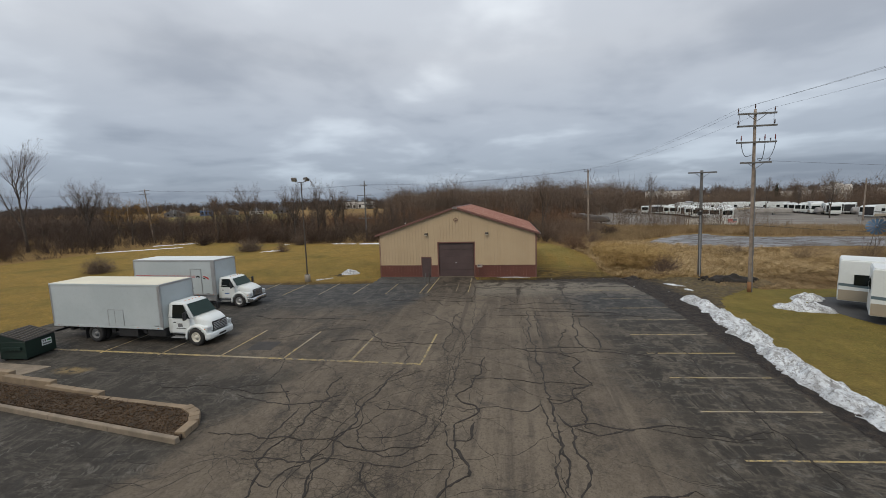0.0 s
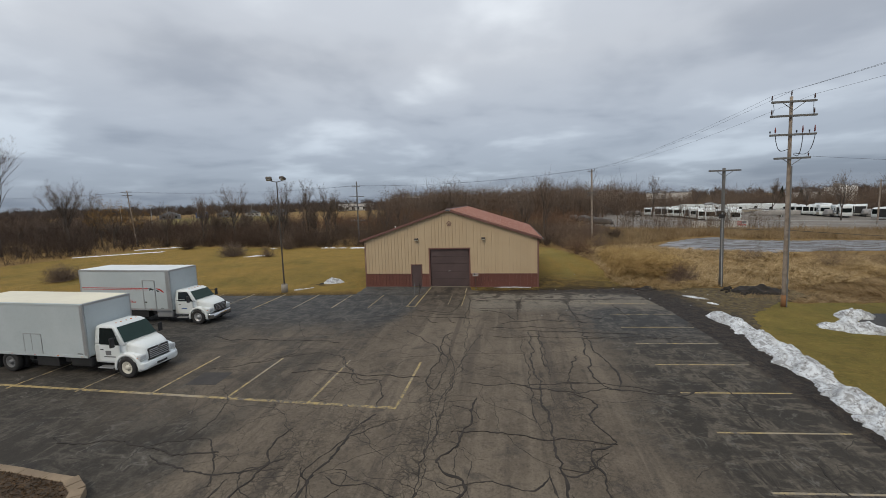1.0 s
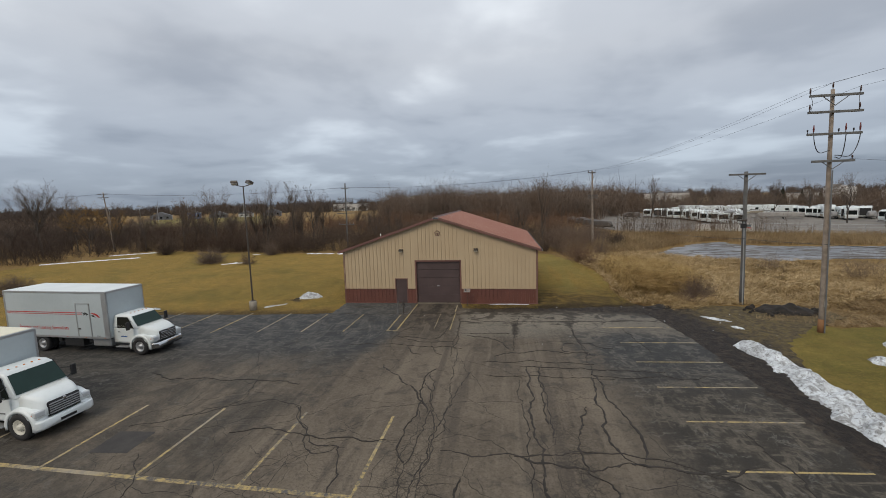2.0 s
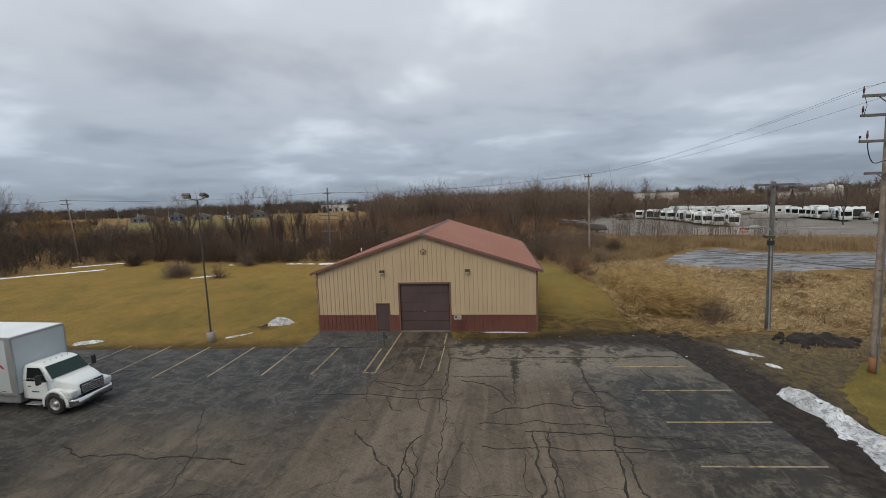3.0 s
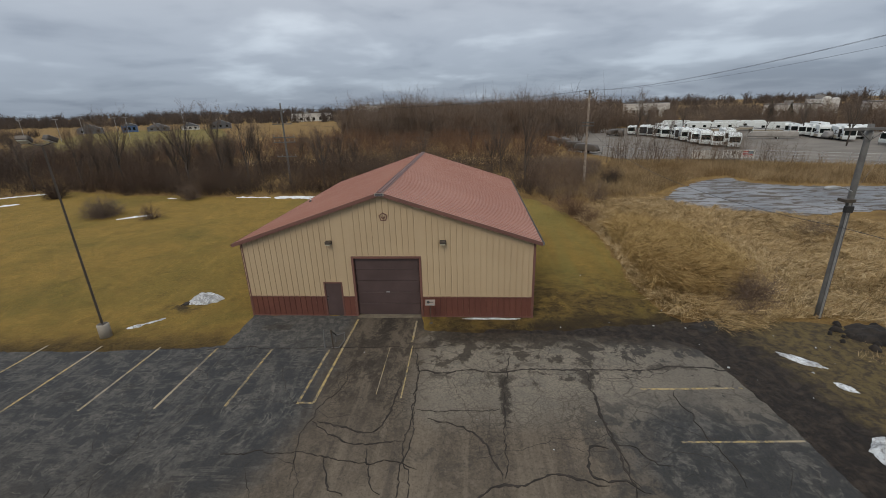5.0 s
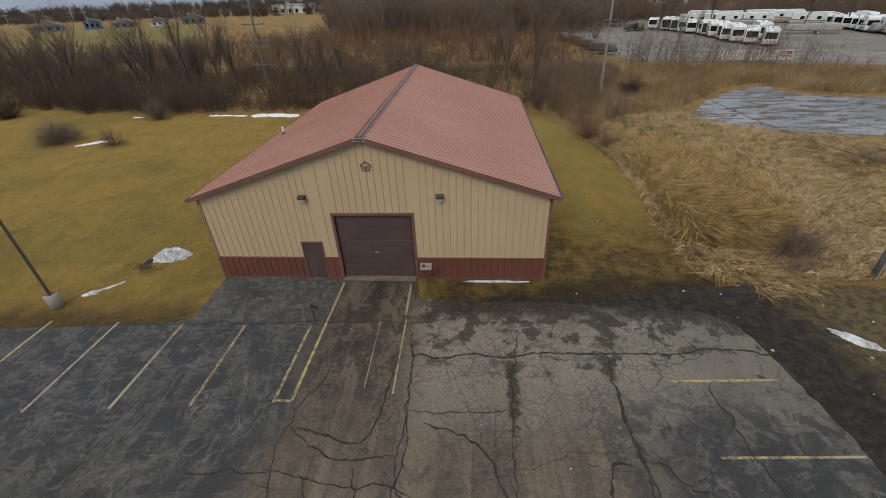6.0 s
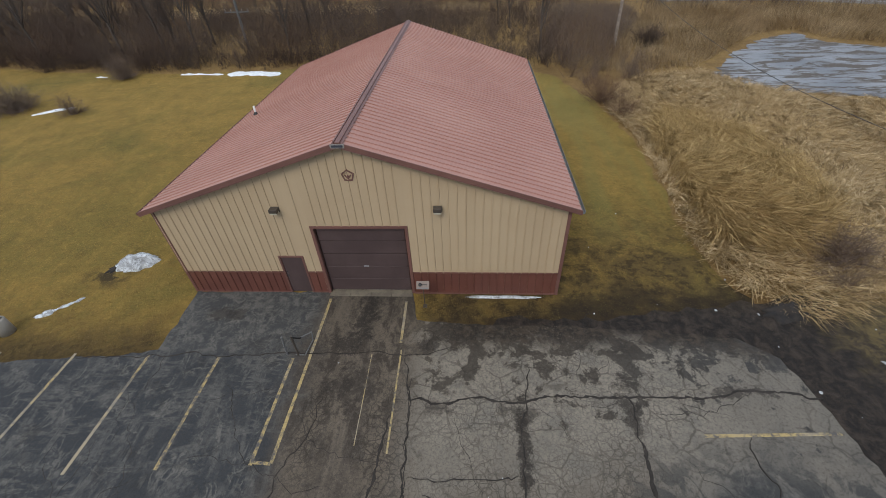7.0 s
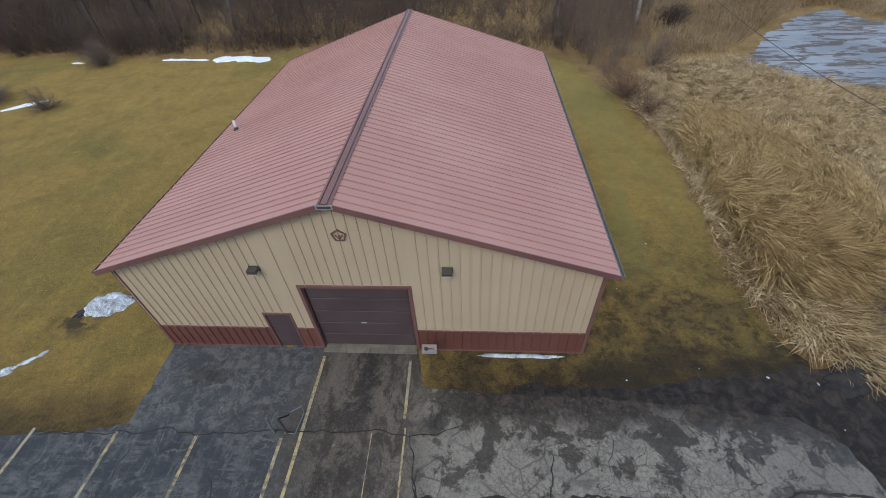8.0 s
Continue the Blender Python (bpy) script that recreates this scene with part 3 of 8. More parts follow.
M_GRAVEL = surface("pale_gravel", (0.185, 0.168, 0.145), (0.135, 0.122, 0.106), 0.95, big=0.15, small=3, bump=0.3, dirt=0.3)
M_FARWALL = surface("far_white_wall", (0.58, 0.57, 0.54), (0.52, 0.51, 0.49), 0.8, big=0.05, small=0.8, dirt=0.15)
M_FARROOF = surface("far_grey_roof", (0.16, 0.165, 0.18), (0.12, 0.125, 0.14), 0.8, big=0.05, small=0.8, dirt=0.2)


def glass_mat(name, tint, rough=0.05):
    n = Nodes(name, rough)
    n.b.inputs["Specular IOR Level"].default_value = 0.25
    return n.colour(n.mix(n.noise(2.0, 3), tint, tuple(1.6 * v for v in tint)))


M_GLASS = glass_mat("dark_vehicle_glass", (0.007, 0.010, 0.010))
M_SCREEN = glass_mat("green_tinted_windscreen", (0.010, 0.026, 0.022))


def ice_mat():
    n = Nodes("half_thawed_ice", 0.35)
    rut = n.noise(1.0, 8, 0.70, n.scaled((0.30, 0.95, 1.0)), 1.0)
    c = n.mix(n.step(n.noise(0.12, 5, 0.6), 0.40, 0.62), (0.125, 0.135, 0.150), (0.215, 0.225, 0.240))
    c = n.mix(n.math("MULTIPLY", n.step(rut, 0.49, 0.55), 0.9), c, (0.075, 0.058, 0.042))
    c = n.mix(n.math("MULTIPLY", n.step(n.noise(2.4, 7, 0.75), 0.52, 0.66), 0.45), c, (0.15, 0.125, 0.095))
    n.put(n.b.inputs["Roughness"], n.math("ADD", 0.5, n.math("MULTIPLY", n.step(rut, 0.46, 0.6), 0.4)))
    n.bump(rut, 0.4, 0.1)
    return n.colour(c)


M_ICE = ice_mat()

# ---- mesh helpers ----
def obj(name, bm, mat, parent=None, label="", smooth=False):
    me = bpy.data.meshes.new(name)
    bm.normal_update()
    bm.to_mesh(me)
    bm.free()
    if smooth:
        me.polygons.foreach_set("use_smooth", [True] * len(me.polygons))
    me.materials.append(mat)
    ob = new(name, me)
    if parent is not None:
        ob.parent = parent
    if label:
        ob["label"] = label
    return ob


def part(name, bm, mat, parent, label="", smooth=False):
    return obj(name, bm, mat, parent, label, smooth)


def raw(name, verts, faces, mat, parent=None, smooth=False):
    me = bpy.data.meshes.new(name)
    me.from_pydata(verts, [], faces)
    if smooth:
        me.polygons.foreach_set("use_smooth", [True] * len(me.polygons))
    me.materials.append(mat)
    ob = new(name, me)
    if parent is not None:
        ob.parent = parent
    return ob


def empty(name, m, label="", category="", group="", kind=""):
    ob = new(name)
    ob.empty_display_size = 0.3
    ob.matrix_world = m
    return tagged(ob, label, category, group, kind)


def box(x0, x1, y0, y1, z0, z1, bevel=0.0, bm=None, segs=2):
    own = bmesh.new()
    v = [own.verts.new((x, y, z)) for x in (x0, x1) for y in (y0, y1) for z in (z0, z1)]
    for f in ((0, 1, 3, 2), (4, 6, 7, 5), (0, 4, 5, 1), (2, 3, 7, 6), (0, 2, 6, 4), (1, 5, 7, 3)):
        own.faces.new([v[i] for i in f])
    if bevel:
        bmesh.ops.bevel(own, geom=own.edges[:], offset=bevel, segments=segs, affect="EDGES", profile=0.5)
    if bm is None:
        return own
    return join(bm, own)


def join(bm, other, m=None):
    if m is not None:
        other.transform(m)
    me = bpy.data.meshes.new("tmp")
    other.to_mesh(me)
    other.free()
    bm.from_mesh(me)
    bpy.data.meshes.remove(me)
    return bm


def cyl(r0, r1, z0, z1, n=12, bm=None, m=None):
    own = bmesh.new()
    a = [own.verts.new((r0 * math.cos(2 * math.pi * i / n), r0 * math.sin(2 * math.pi * i / n), z0)) for i in range(n)]
    b = [own.verts.new((r1 * math.cos(2 * math.pi * i / n), r1 * math.sin(2 * math.pi * i / n), z1)) for i in range(n)]
    for i in range(n):
        own.faces.new((a[i], a[(i + 1) % n], b[(i + 1) % n], b[i]))
    own.faces.new(a[::-1]), own.faces.new(b)
    if m is not None:
        own.transform(m)
    return own if bm is None else join(bm, own)


def lathe(profile, n=20, bm=None, m=None):
    """Turns (radius, height) pairs round z."""
    own = bmesh.new()
    rings = [[own.verts.new((r * math.cos(2 * math.pi * i / n), r * math.sin(2 * math.pi * i / n), z)) for i in range(n)] for r, z in profile]
    for a, b in zip(rings, rings[1:]):
        for i in range(n):
            own.faces.new((a[i], a[(i + 1) % n], b[(i + 1) % n], b[i]))
    own.faces.new(rings[0][::-1]), own.faces.new(rings[-1])
    if m is not None:
        own.transform(m)
    return own if bm is None else join(bm, own)


def tube(points, r, n=6, bm=None):
    """A round bar along a line of points; r is one radius, or one for each point."""
    own = bmesh.new()
    pts = [Vector(p) for p in points]
    rings = []
    for i, p in enumerate(pts):
        d = (pts[min(i + 1, len(pts) - 1)] - pts[max(i - 1, 0)]).normalized()
        side = d.cross(Vector((0, 0, 1)) if abs(d.z) < 0.9 else Vector((1, 0, 0))).normalized()
        other = d.cross(side)
        rr = r[i] if isinstance(r, (list, tuple)) else r
        rings.append([own.verts.new(p + rr * (side * math.cos(2 * math.pi * k / n) + other * math.sin(2 * math.pi * k / n))) for k in range(n)])
    for a, b in zip(rings, rings[1:]):
        for i in range(n):
            own.faces.new((a[i], a[(i + 1) % n], b[(i + 1) % n], b[i]))
    own.faces.new(rings[0][::-1]), own.faces.new(rings[-1])
    bmesh.ops.recalc_face_normals(own, faces=own.faces[:])
    return own if bm is None else join(bm, own)


def prism(outline, y0, y1, bm=None, bevel=0.0):
    """Extrudes an (x, z) outline from y0 to y1."""
    own = bmesh.new()
    a = [own.verts.new((x, y0, z)) for x, z in outline]
    b = [own.verts.new((x, y1, z)) for x, z in outline]
    own.faces.new(a), own.faces.new(b[::-1])
    for i in range(len(a)):
        j = (i + 1) % len(a)
        own.faces.new((a[j], a[i], b[i], b[j]))
    bmesh.ops.recalc_face_normals(own, faces=own.faces[:])
    if bevel:
        bmesh.ops.bevel(own, geom=own.edges[:], offset=bevel, segments=2, affect="EDGES", profile=0.5)
    return own if bm is None else join(bm, own)


def wobbly(outline, step, amount, seed):
    """A closed outline cut into short, uneven pieces."""
    rng = random.Random(seed)
    out = []
    for i, (x0, y0) in enumerate(outline):
        x1, y1 = outline[(i + 1) % len(outline)]
        d = math.hypot(x1 - x0, y1 - y0)
        k = max(1, int(d / step))
        for j in range(k):
            f = j / k
            w = amount * rng.uniform(-1, 1)
            out.append((x0 + (x1 - x0) * f + w * (y1 - y0) / d, y0 + (y1 - y0) * f - w * (x1 - x0) / d))
    return out


def sheet(name, outline, z0, z1, mat, label, category):
    """A slab of ground with that outline."""
    own = bmesh.new()
    a = [own.verts.new((x, y, z1)) for x, y in outline]
    b = [own.verts.new((x, y, z0)) for x, y in outline]
    own.faces.new(a)
    for i in range(len(a)):
        j = (i + 1) % len(a)
        own.faces.new((a[i], b[i], b[j], a[j]))
    bmesh.ops.recalc_face_normals(own, faces=own.faces[:])
    bmesh.ops.triangulate(own, faces=[f for f in own.faces if len(f.verts) > 4])
    return tagged(obj(name, own, mat), label, category, kind="structure")


# ---- ground ----
gb = bmesh.new()
for a in ((-2600, -900), (2600, -900), (2600, 4200), (-2600, 4200)):
    gb.verts.new((*a, -0.06))
gb.faces.new(gb.verts[:])
tagged(obj("ground", gb, M_MEADOW), "flat dry winter meadow ground reaching the horizon", "ground", kind="structure")

LAWN = [(-24, -60), (-72, -60), (-70, 0), (-67, 10), (-65, 22), (-62, 35), (-56, 38), (-45, 35), (-32, 33), (-18, 32.5), (-12, 34), (0, 33), (8, 31), (11.8, 28.5), (13.8, 22),
        (15.0, 14), (14.6, 8), (14.1, 3), (15.2, -0.8), (16, -4), (5, -6), (-10, -10)]
sheet("lawn", wobbly(LAWN, 0.6, 0.22, 3), -0.06, -0.02, M_LAWN, "mown yellow-brown winter lawn with faint green patches", "lawn")
VERGE = [(15.5, -60), (15.5, -10), (17, -5), (20.5, -4.2), (25, -5.2), (31, -5.0), (38, -2.5), (48, 6), (70, 9), (70, -60)]
sheet("verge", wobbly(VERGE, 0.6, 0.25, 4), -0.06, -0.015, M_VERGE, "yellow-green grass verge beside the lot", "grass")
MUD = [(4.5, -2.0), (5.2, -1.35), (9, -1.3), (12.5, -0.7), (16, -0.2), (18.5, 0.3), (23.0, -0.6), (26.4, -1.0), (26.2, -3.0), (22.6, -5.4), (20.0, -8.0), (18.4, -12), (17.4, -18), (17.0, -24), (16.8, -34), (15.0, -34), (14.6, -12), (14.4, -3.4), (13.2, -2.2), (9, -2.4)]
sheet("mud_edge", wobbly(MUD, 0.4, 0.2, 6), -0.05, -0.004, M_MUD, "wet black mud along the lot edge", "mud")

LOT = [(-46, -60), (15.5, -60), (15.6, -26), (15.5, -16), (15.4, -8), (14.9, -4.3), (14.6, -3.0), (13.6, -2.1), (10.8, -1.85), (7.7, -1.7), (4.7, -1.65), (2.1, -1.45), (1.75, -0.02), (-7.55, -0.02),
       (-7.5, -3.1), (-9.0, -3.4), (-13, -3.75), (-21.6, -4.1), (-25, -4.3), (-25.5, -17), (-25.5, -20.2), (-46, -20.2)]
lot = sheet("parking_lot", wobbly(LOT, 0.3, 0.07, 7), -0.12, 0.0, M_ASPHALT, "cracked grey asphalt parking lot with tar-sealed cracks", "parking lot")
sill = tagged(empty("door_sill", pose(0, 0, 0)), "stained concrete sill blocks under the overhead door", "sill", kind="structure")
for k in range(4):
    part("sill_block", box(-1.71 + 0.87 * k, -1.71 + 0.87 * (k + 1) - 0.012, -0.24, -0.05, -0.05, 0.04, 0.012), M_SILL, sill)

part("threshold", box(-1.66, 1.72, -0.048, 0.14, -0.08, 0.018), M_SILL, sill)

# ---- metal building ----
HALF, DEEP, RIDGE, SLOPE, OVER = 7.62, 18.0, 6.80, 0.327, 0.29
WAINSCOT, RIB = 1.15, 0.3048
GARAGE = (-1.70, 1.76, 0.0, 3.34)
MANDOOR = (-3.41, -2.45, 0.0, 1.97)


def under(x):
    """Height of the roof's underside over x."""
    return RIDGE - 0.13 - SLOPE * abs(x)


barn = empty("metal_building", pose(0, 0, 0), "tan steel pole building with red-brown wainscot and gable roof", "building")
wall_front = bmesh.new()
for x0, x1, z0 in ((-HALF, MANDOOR[0], 0), (MANDOOR[0], MANDOOR[1], MANDOOR[3]), (MANDOOR[1], GARAGE[0], 0), (GARAGE[0], 0, GARAGE[3]), (0, GARAGE[1], GARAGE[3]), (GARAGE[1], HALF, 0)):
    prism([(x0, z0 - (0.1 if z0 == 0 else 0)), (x1, z0 - (0.1 if z0 == 0 else 0)), (x1, under(x1)), (x0, under(x0))], 0.0, 0.15, wall_front)
front = part("front_wall", wall_front, M_TAN, barn)
back = part("back_wall", prism([(-HALF, -0.1), (HALF, -0.1), (HALF, under(HALF)), (0, under(0)), (-HALF, under(HALF))], DEEP - 0.15, DEEP), M_TAN, barn)
side_l = part("side_wall", box(-HALF, -HALF + 0.15, 0.15, DEEP - 0.15, -0.1, under(HALF)), M_TAN, barn)
side_r = part("side_wall", box(HALF - 0.15, HALF, 0.15, DEEP - 0.15, -0.1, under(HALF)), M_TAN, barn)
part("floor_slab", box(-HALF + 0.15, HALF - 0.15, 0.15, DEEP - 0.15, -0.1, 0.02), M_CONCRETE, barn)

# roof: a deck each side, with the rake, eave and ridge trim as parts
for s in (-1, 1):
    xe = (HALF + OVER) * s
    deck = part("roof_deck", prism([(0, RIDGE - 0.13), (xe, RIDGE - 0.13 - SLOPE * abs(xe)), (xe, RIDGE - 0.01 - SLOPE * abs(xe)), (0, RIDGE - 0.01)], -0.24, DEEP + 0.24), M_TRIM, barn)
    for y0, y1 in ((-0.27, -0.242), (DEEP + 0.242, DEEP + 0.27)):
        part("rake_trim", prism([(0, RIDGE - 0.165), (xe + 0.02 * s, RIDGE - 0.165 - SLOPE * abs(xe)), (xe + 0.02 * s, RIDGE + 0.025 - SLOPE * abs(xe)), (0, RIDGE + 0.025)], y0, y1), M_TRIM, barn)
    gut = bmesh.new()
    prof = [(0, 0), (0.10, 0), (0.13, 0.10), (0.12, 0.10), (0.095, 0.012), (0.012, 0.012), (0.012, 0.10), (0, 0.10)]
    prism([(xe + s * (0.002 + a), RIDGE - 0.135 - SLOPE * abs(xe) + b) for a, b in prof], -0.23, DEEP + 0.23, gut)
    part("eave_trim", gut, M_POLE_GREY if s > 0 else M_TRIM, barn)
part("ridge_cap", prism([(-0.19, RIDGE - 0.033), (-0.175, RIDGE - 0.024), (-0.05, RIDGE + 0.025), (0.05, RIDGE + 0.025), (0.175, RIDGE - 0.024), (0.19, RIDGE - 0.033), (0.05, RIDGE + 0.006), (-0.05, RIDGE + 0.006)], -0.275, DEEP + 0.275), M_TRIM, barn)
for s in (-1, 1):
    part("ridge_flange", prism([(s * 0.085, RIDGE + 0.006), (s * 0.11, RIDGE - 0.004), (s * 0.11, RIDGE + 0.045), (s * 0.085, RIDGE + 0.045)], -0.27, DEEP + 0.27), M_TRIM, barn)

# openings
gx0, gx1, gz0, gz1 = GARAGE
gdoor = part("overhead_door", box(gx0 + 0.02, gx1 - 0.02, 0.16, 0.20, 0.02, gz1), M_DOOR, barn)
for k in range(5):
    h = (gz1 - 0.06) / 5
    part("door_section", box(gx0 + 0.06, gx1 - 0.06, 0.105, 0.158, 0.05 + k * h + 0.012, 0.05 + (k + 1) * h - 0.012, 0.012), M_DOOR, gdoor)
part("door_handle", box(-0.10, 0.10, 0.08, 0.106, 1.36, 1.41, 0.008), M_ALU, gdoor, "small aluminium lift handle")
for x0, x1, z0, z1 in ((gx0 - 0.10, gx0 + 0.02, 0, gz1 + 0.10), (gx1 - 0.02, gx1 + 0.10, 0, gz1 + 0.10), (gx0 + 0.021, gx1 - 0.021, gz1 - 0.02, gz1 + 0.10)):
    part("door_trim", box(x0, x1, -0.045, 0.12, z0, z1, 0.006), M_TRIM, barn)
mx0, mx1, mz0, mz1 = MANDOOR
mdoor = part("entry_door", box(mx0 + 0.05, mx1 - 0.05, 0.02, 0.07, 0.015, mz1 - 0.05, 0.006), M_DOOR, barn)
part("door_knob", lathe([(0.015, 0), (0.015, 0.03), (0.032, 0.04), (0.034, 0.06), (0.02, 0.075)], 12, m=pose(mx0 + 0.12, 0.02, 0.98, 90, 0, 0)), M_CHROME, mdoor, "bright round door knob", True)
part("deadbolt", lathe([(0.03, 0), (0.03, 0.015), (0.012, 0.02)], 12, m=pose(mx0 + 0.12, 0.02, 1.14, 90, 0, 0)), M_CHROME, mdoor, "", True)
for x0, x1, z0, z1 in ((mx0 - 0.03, mx0 + 0.05, 0, mz1 + 0.03), (mx1 - 0.05, mx1 + 0.03, 0, mz1 + 0.03), (mx0 + 0.051, mx1 - 0.051, mz1 - 0.05, mz1 + 0.03)):
    part("door_frame", box(x0, x1, -0.035, 0.10, z0, z1, 0.005), M_TRIM, barn)
for s in (-1, 1):
    for y0 in (-0.035, DEEP - 0.085):
        part("corner_trim", box(s * HALF - 0.085 if s > 0 else -HALF - 0.035, HALF + 0.035 if s > 0 else -HALF + 0.085, y0, y0 + 0.12, -0.02, under(HALF) - 0.02, 0.006), M_TRIM, barn)

# gable emblem: a brown pentagon frame with three pale plumes
emblem = bmesh.new()
for i in range(5):
    a0, a1 = radians(90 + 72 * i), radians(90 + 72 * (i + 1))
    own = bmesh.new()
    ring = [(0.30, a0), (0.30, a1), (0.235, a1), (0.235, a0)]
    f = [own.verts.new((r * math.cos(a), -0.045, r * math.sin(a))) for r, a in ring]
    b = [own.verts.new((r * math.cos(a), -0.020, r * math.sin(a))) for r, a in ring]
    own.faces.new(f)
    for k in range(4):
        own.faces.new((f[k], b[k], b[(k + 1) % 4], f[(k + 1) % 4]))
    bmesh.ops.recalc_face_normals(own, faces=own.faces[:])
    join(emblem, own)
emb = part("gable_emblem", emblem, M_TRIM, barn, "brown pentagon emblem with a three-lobed motif")
emb.matrix_local = Matrix.Translation((0.06, 0, 5.53)) @ Matrix.Diagonal((0.78, 1, 0.78, 1))
mot = bmesh.new()
for ang, l in ((-38, 0.17), (0, 0.2), (38, 0.17)):
    box(-0.035, 0.035, -0.04, -0.022, -0.16, -0.16 + l, 0.012, bm=mot) if ang == 0 else join(mot, box(-0.03, 0.03, -0.04, -0.022, 0, l + 0.06, 0.012), pose(0, 0, -0.14, 0, ang, 0))
part("emblem_motif", mot, M_TRIM, emb)
plate = part("ridge_plate", box(-0.23, 0.23, -0.285, -0.272, RIDGE - 0.17, RIDGE - 0.03, 0.004), M_SIGN, barn, "small grey and white plate")
part("plate_bar", box(-0.18, 0.18, -0.292, -0.2855, RIDGE - 0.135, RIDGE - 0.065), surface("slate_print", (0.05, 0.055, 0.075), (0.04, 0.045, 0.06), 0.5), plate)

# wall lights
for x in (-2.85, 3.01):
    wl = part("wall_light", box(x - 0.16, x + 0.16, -0.05, -0.026, 4.08, 4.32, 0.008), M_STEEL, barn, "bronze box-shaped wall light")
    part("hood", prism([(x - 0.15, 4.31), (x + 0.15, 4.31), (x + 0.15, 4.17), (x - 0.15, 4.17)], -0.27, -0.051, bevel=0.012), M_STEEL, wl)
    part("lamp_lens", box(x - 0.13, x + 0.13, -0.26, -0.06, 4.10, 4.168, 0.01), surface("frosted_lens", (0.45, 0.42, 0.33), (0.4, 0.38, 0.3), 0.3), wl, "dull frosted lens")
# vent pipe through the roof
vz = RIDGE - SLOPE * 7.0
vent = part("vent_pipe", cyl(0.05, 0.05, vz - 0.1, vz + 0.42, 10, m=pose(-7.0, 8.4, 0)), surface("white_pipe", (0.7, 0.7, 0.68), (0.6, 0.6, 0.58), 0.5), barn, "short white plastic vent pipe", True)
part("vent_boot", lathe([(0.14, -0.03), (0.13, 0.02), (0.06, 0.09), (0.055, 0.12)], 12, m=pose(-7.0, 8.4, vz)), M_BLACK, vent, "", True)

# ---- bare woods, brush and reeds ----
def blades(base, tip, width, rng):
    """Verts and faces of thin tapered blades from base to tip."""
    d = tip - base
    side = np.cross(d, rng.normal(size=d.shape))
    side /= np.linalg.norm(side, axis=1, keepdims=True) + 1e-9
    w = np.asarray(width).reshape(-1, 1) * 0.5
    v = np.stack([base - side * w, base + side * w, tip], axis=1).reshape(-1, 3)
    return v


def blade_mesh(name, v, mat, parent=None):
    me = bpy.data.meshes.new(name)
    n = len(v) // 3
    me.vertices.add(len(v))
    me.vertices.foreach_set("co", v.astype(np.float32).ravel())
    me.loops.add(len(v))
    me.loops.foreach_set("vertex_index", np.arange(len(v), dtype=np.int32))
    me.polygons.add(n)
    me.polygons.foreach_set("loop_start", np.arange(n, dtype=np.int32) * 3)
    me.update(calc_edges=True)
    me.validate()
    me.materials.append(mat)
    ob = new(name, me)
    if parent is not None:
        ob.parent = parent
    return ob


def brush(places, heights, rng, stems=10, twigs=9, width=0.03, spread=0.75):
    """Many-stemmed bare shrubs at (x, y) places."""
    n = len(places)
    base = np.repeat(np.c_[places, np.full(n, -0.08)], stems, axis=0)
    h = np.repeat(heights, stems)
    base[:, :2] += rng.normal(size=(n * stems, 2)) * (0.10 * h)[:, None]
    lean = rng.normal(size=(n * stems, 2)) * spread * 0.6
    length = h * rng.uniform(0.6, 1.05, n * stems)
    d = np.c_[lean, np.ones(n * stems)]
    d /= np.linalg.norm(d, axis=1, keepdims=True)
    tip = base + d * length[:, None]
    out = [blades(base, tip, width * (0.6 + 0.25 * h), rng)]
    f = rng.uniform(0.15, 0.95, (n * stems, twigs))
    start = (base[:, None] + d[:, None] * (length[:, None] * f)[..., None]).reshape(-1, 3)
    td = np.repeat(d, twigs, axis=0) * 0.6 + rng.normal(size=(n * stems * twigs, 3)) * 0.75
    tl = np.repeat(length, twigs) * rng.uniform(0.15, 0.42, n * stems * twigs) * (1.1 - 0.5 * f.reshape(-1))
    out.append(blades(start, start + td * tl[:, None], width * 0.55 * np.repeat(0.6 + 0.2 * h, twigs), rng))
    return np.concatenate(out)


def scatter(poly, count, rng):
    """count random places inside an outline."""
    p = np.array(poly, float)
    lo, hi = p.min(0), p.max(0)
    got = np.zeros((0, 2))
    while len(got) < count:
        q = rng.uniform(lo, hi, (count * 3, 2))
        inside = np.zeros(len(q), bool)
        for (x0, y0), (x1, y1) in zip(p, np.roll(p, -1, axis=0)):
            hit = ((y0 > q[:, 1]) != (y1 > q[:, 1])) & (q[:, 0] < (x1 - x0) * (q[:, 1] - y0) / (y1 - y0 + 1e-12) + x0)
            inside ^= hit
        got = np.concatenate([got, q[inside]])
    return got[:count]


def thicket(name, poly, count, hmin, hmax, mat, label, seed, **kw):
    rng = np.random.default_rng(seed)
    at = scatter(poly, count, rng)
    swell = np.array([0.5 + 1.1 * (0.5 + noise.noise((x * 0.09, y * 0.09, seed))) for x, y in at])
    h = (hmin + (hmax - hmin) * rng.beta(1.6, 3.0, count)) * np.clip(swell, 0.45, 1.45)
    ob = blade_mesh(name, brush(at, h, rng, **kw), mat)
    return tagged(ob, label, "brush", kind="stuff")



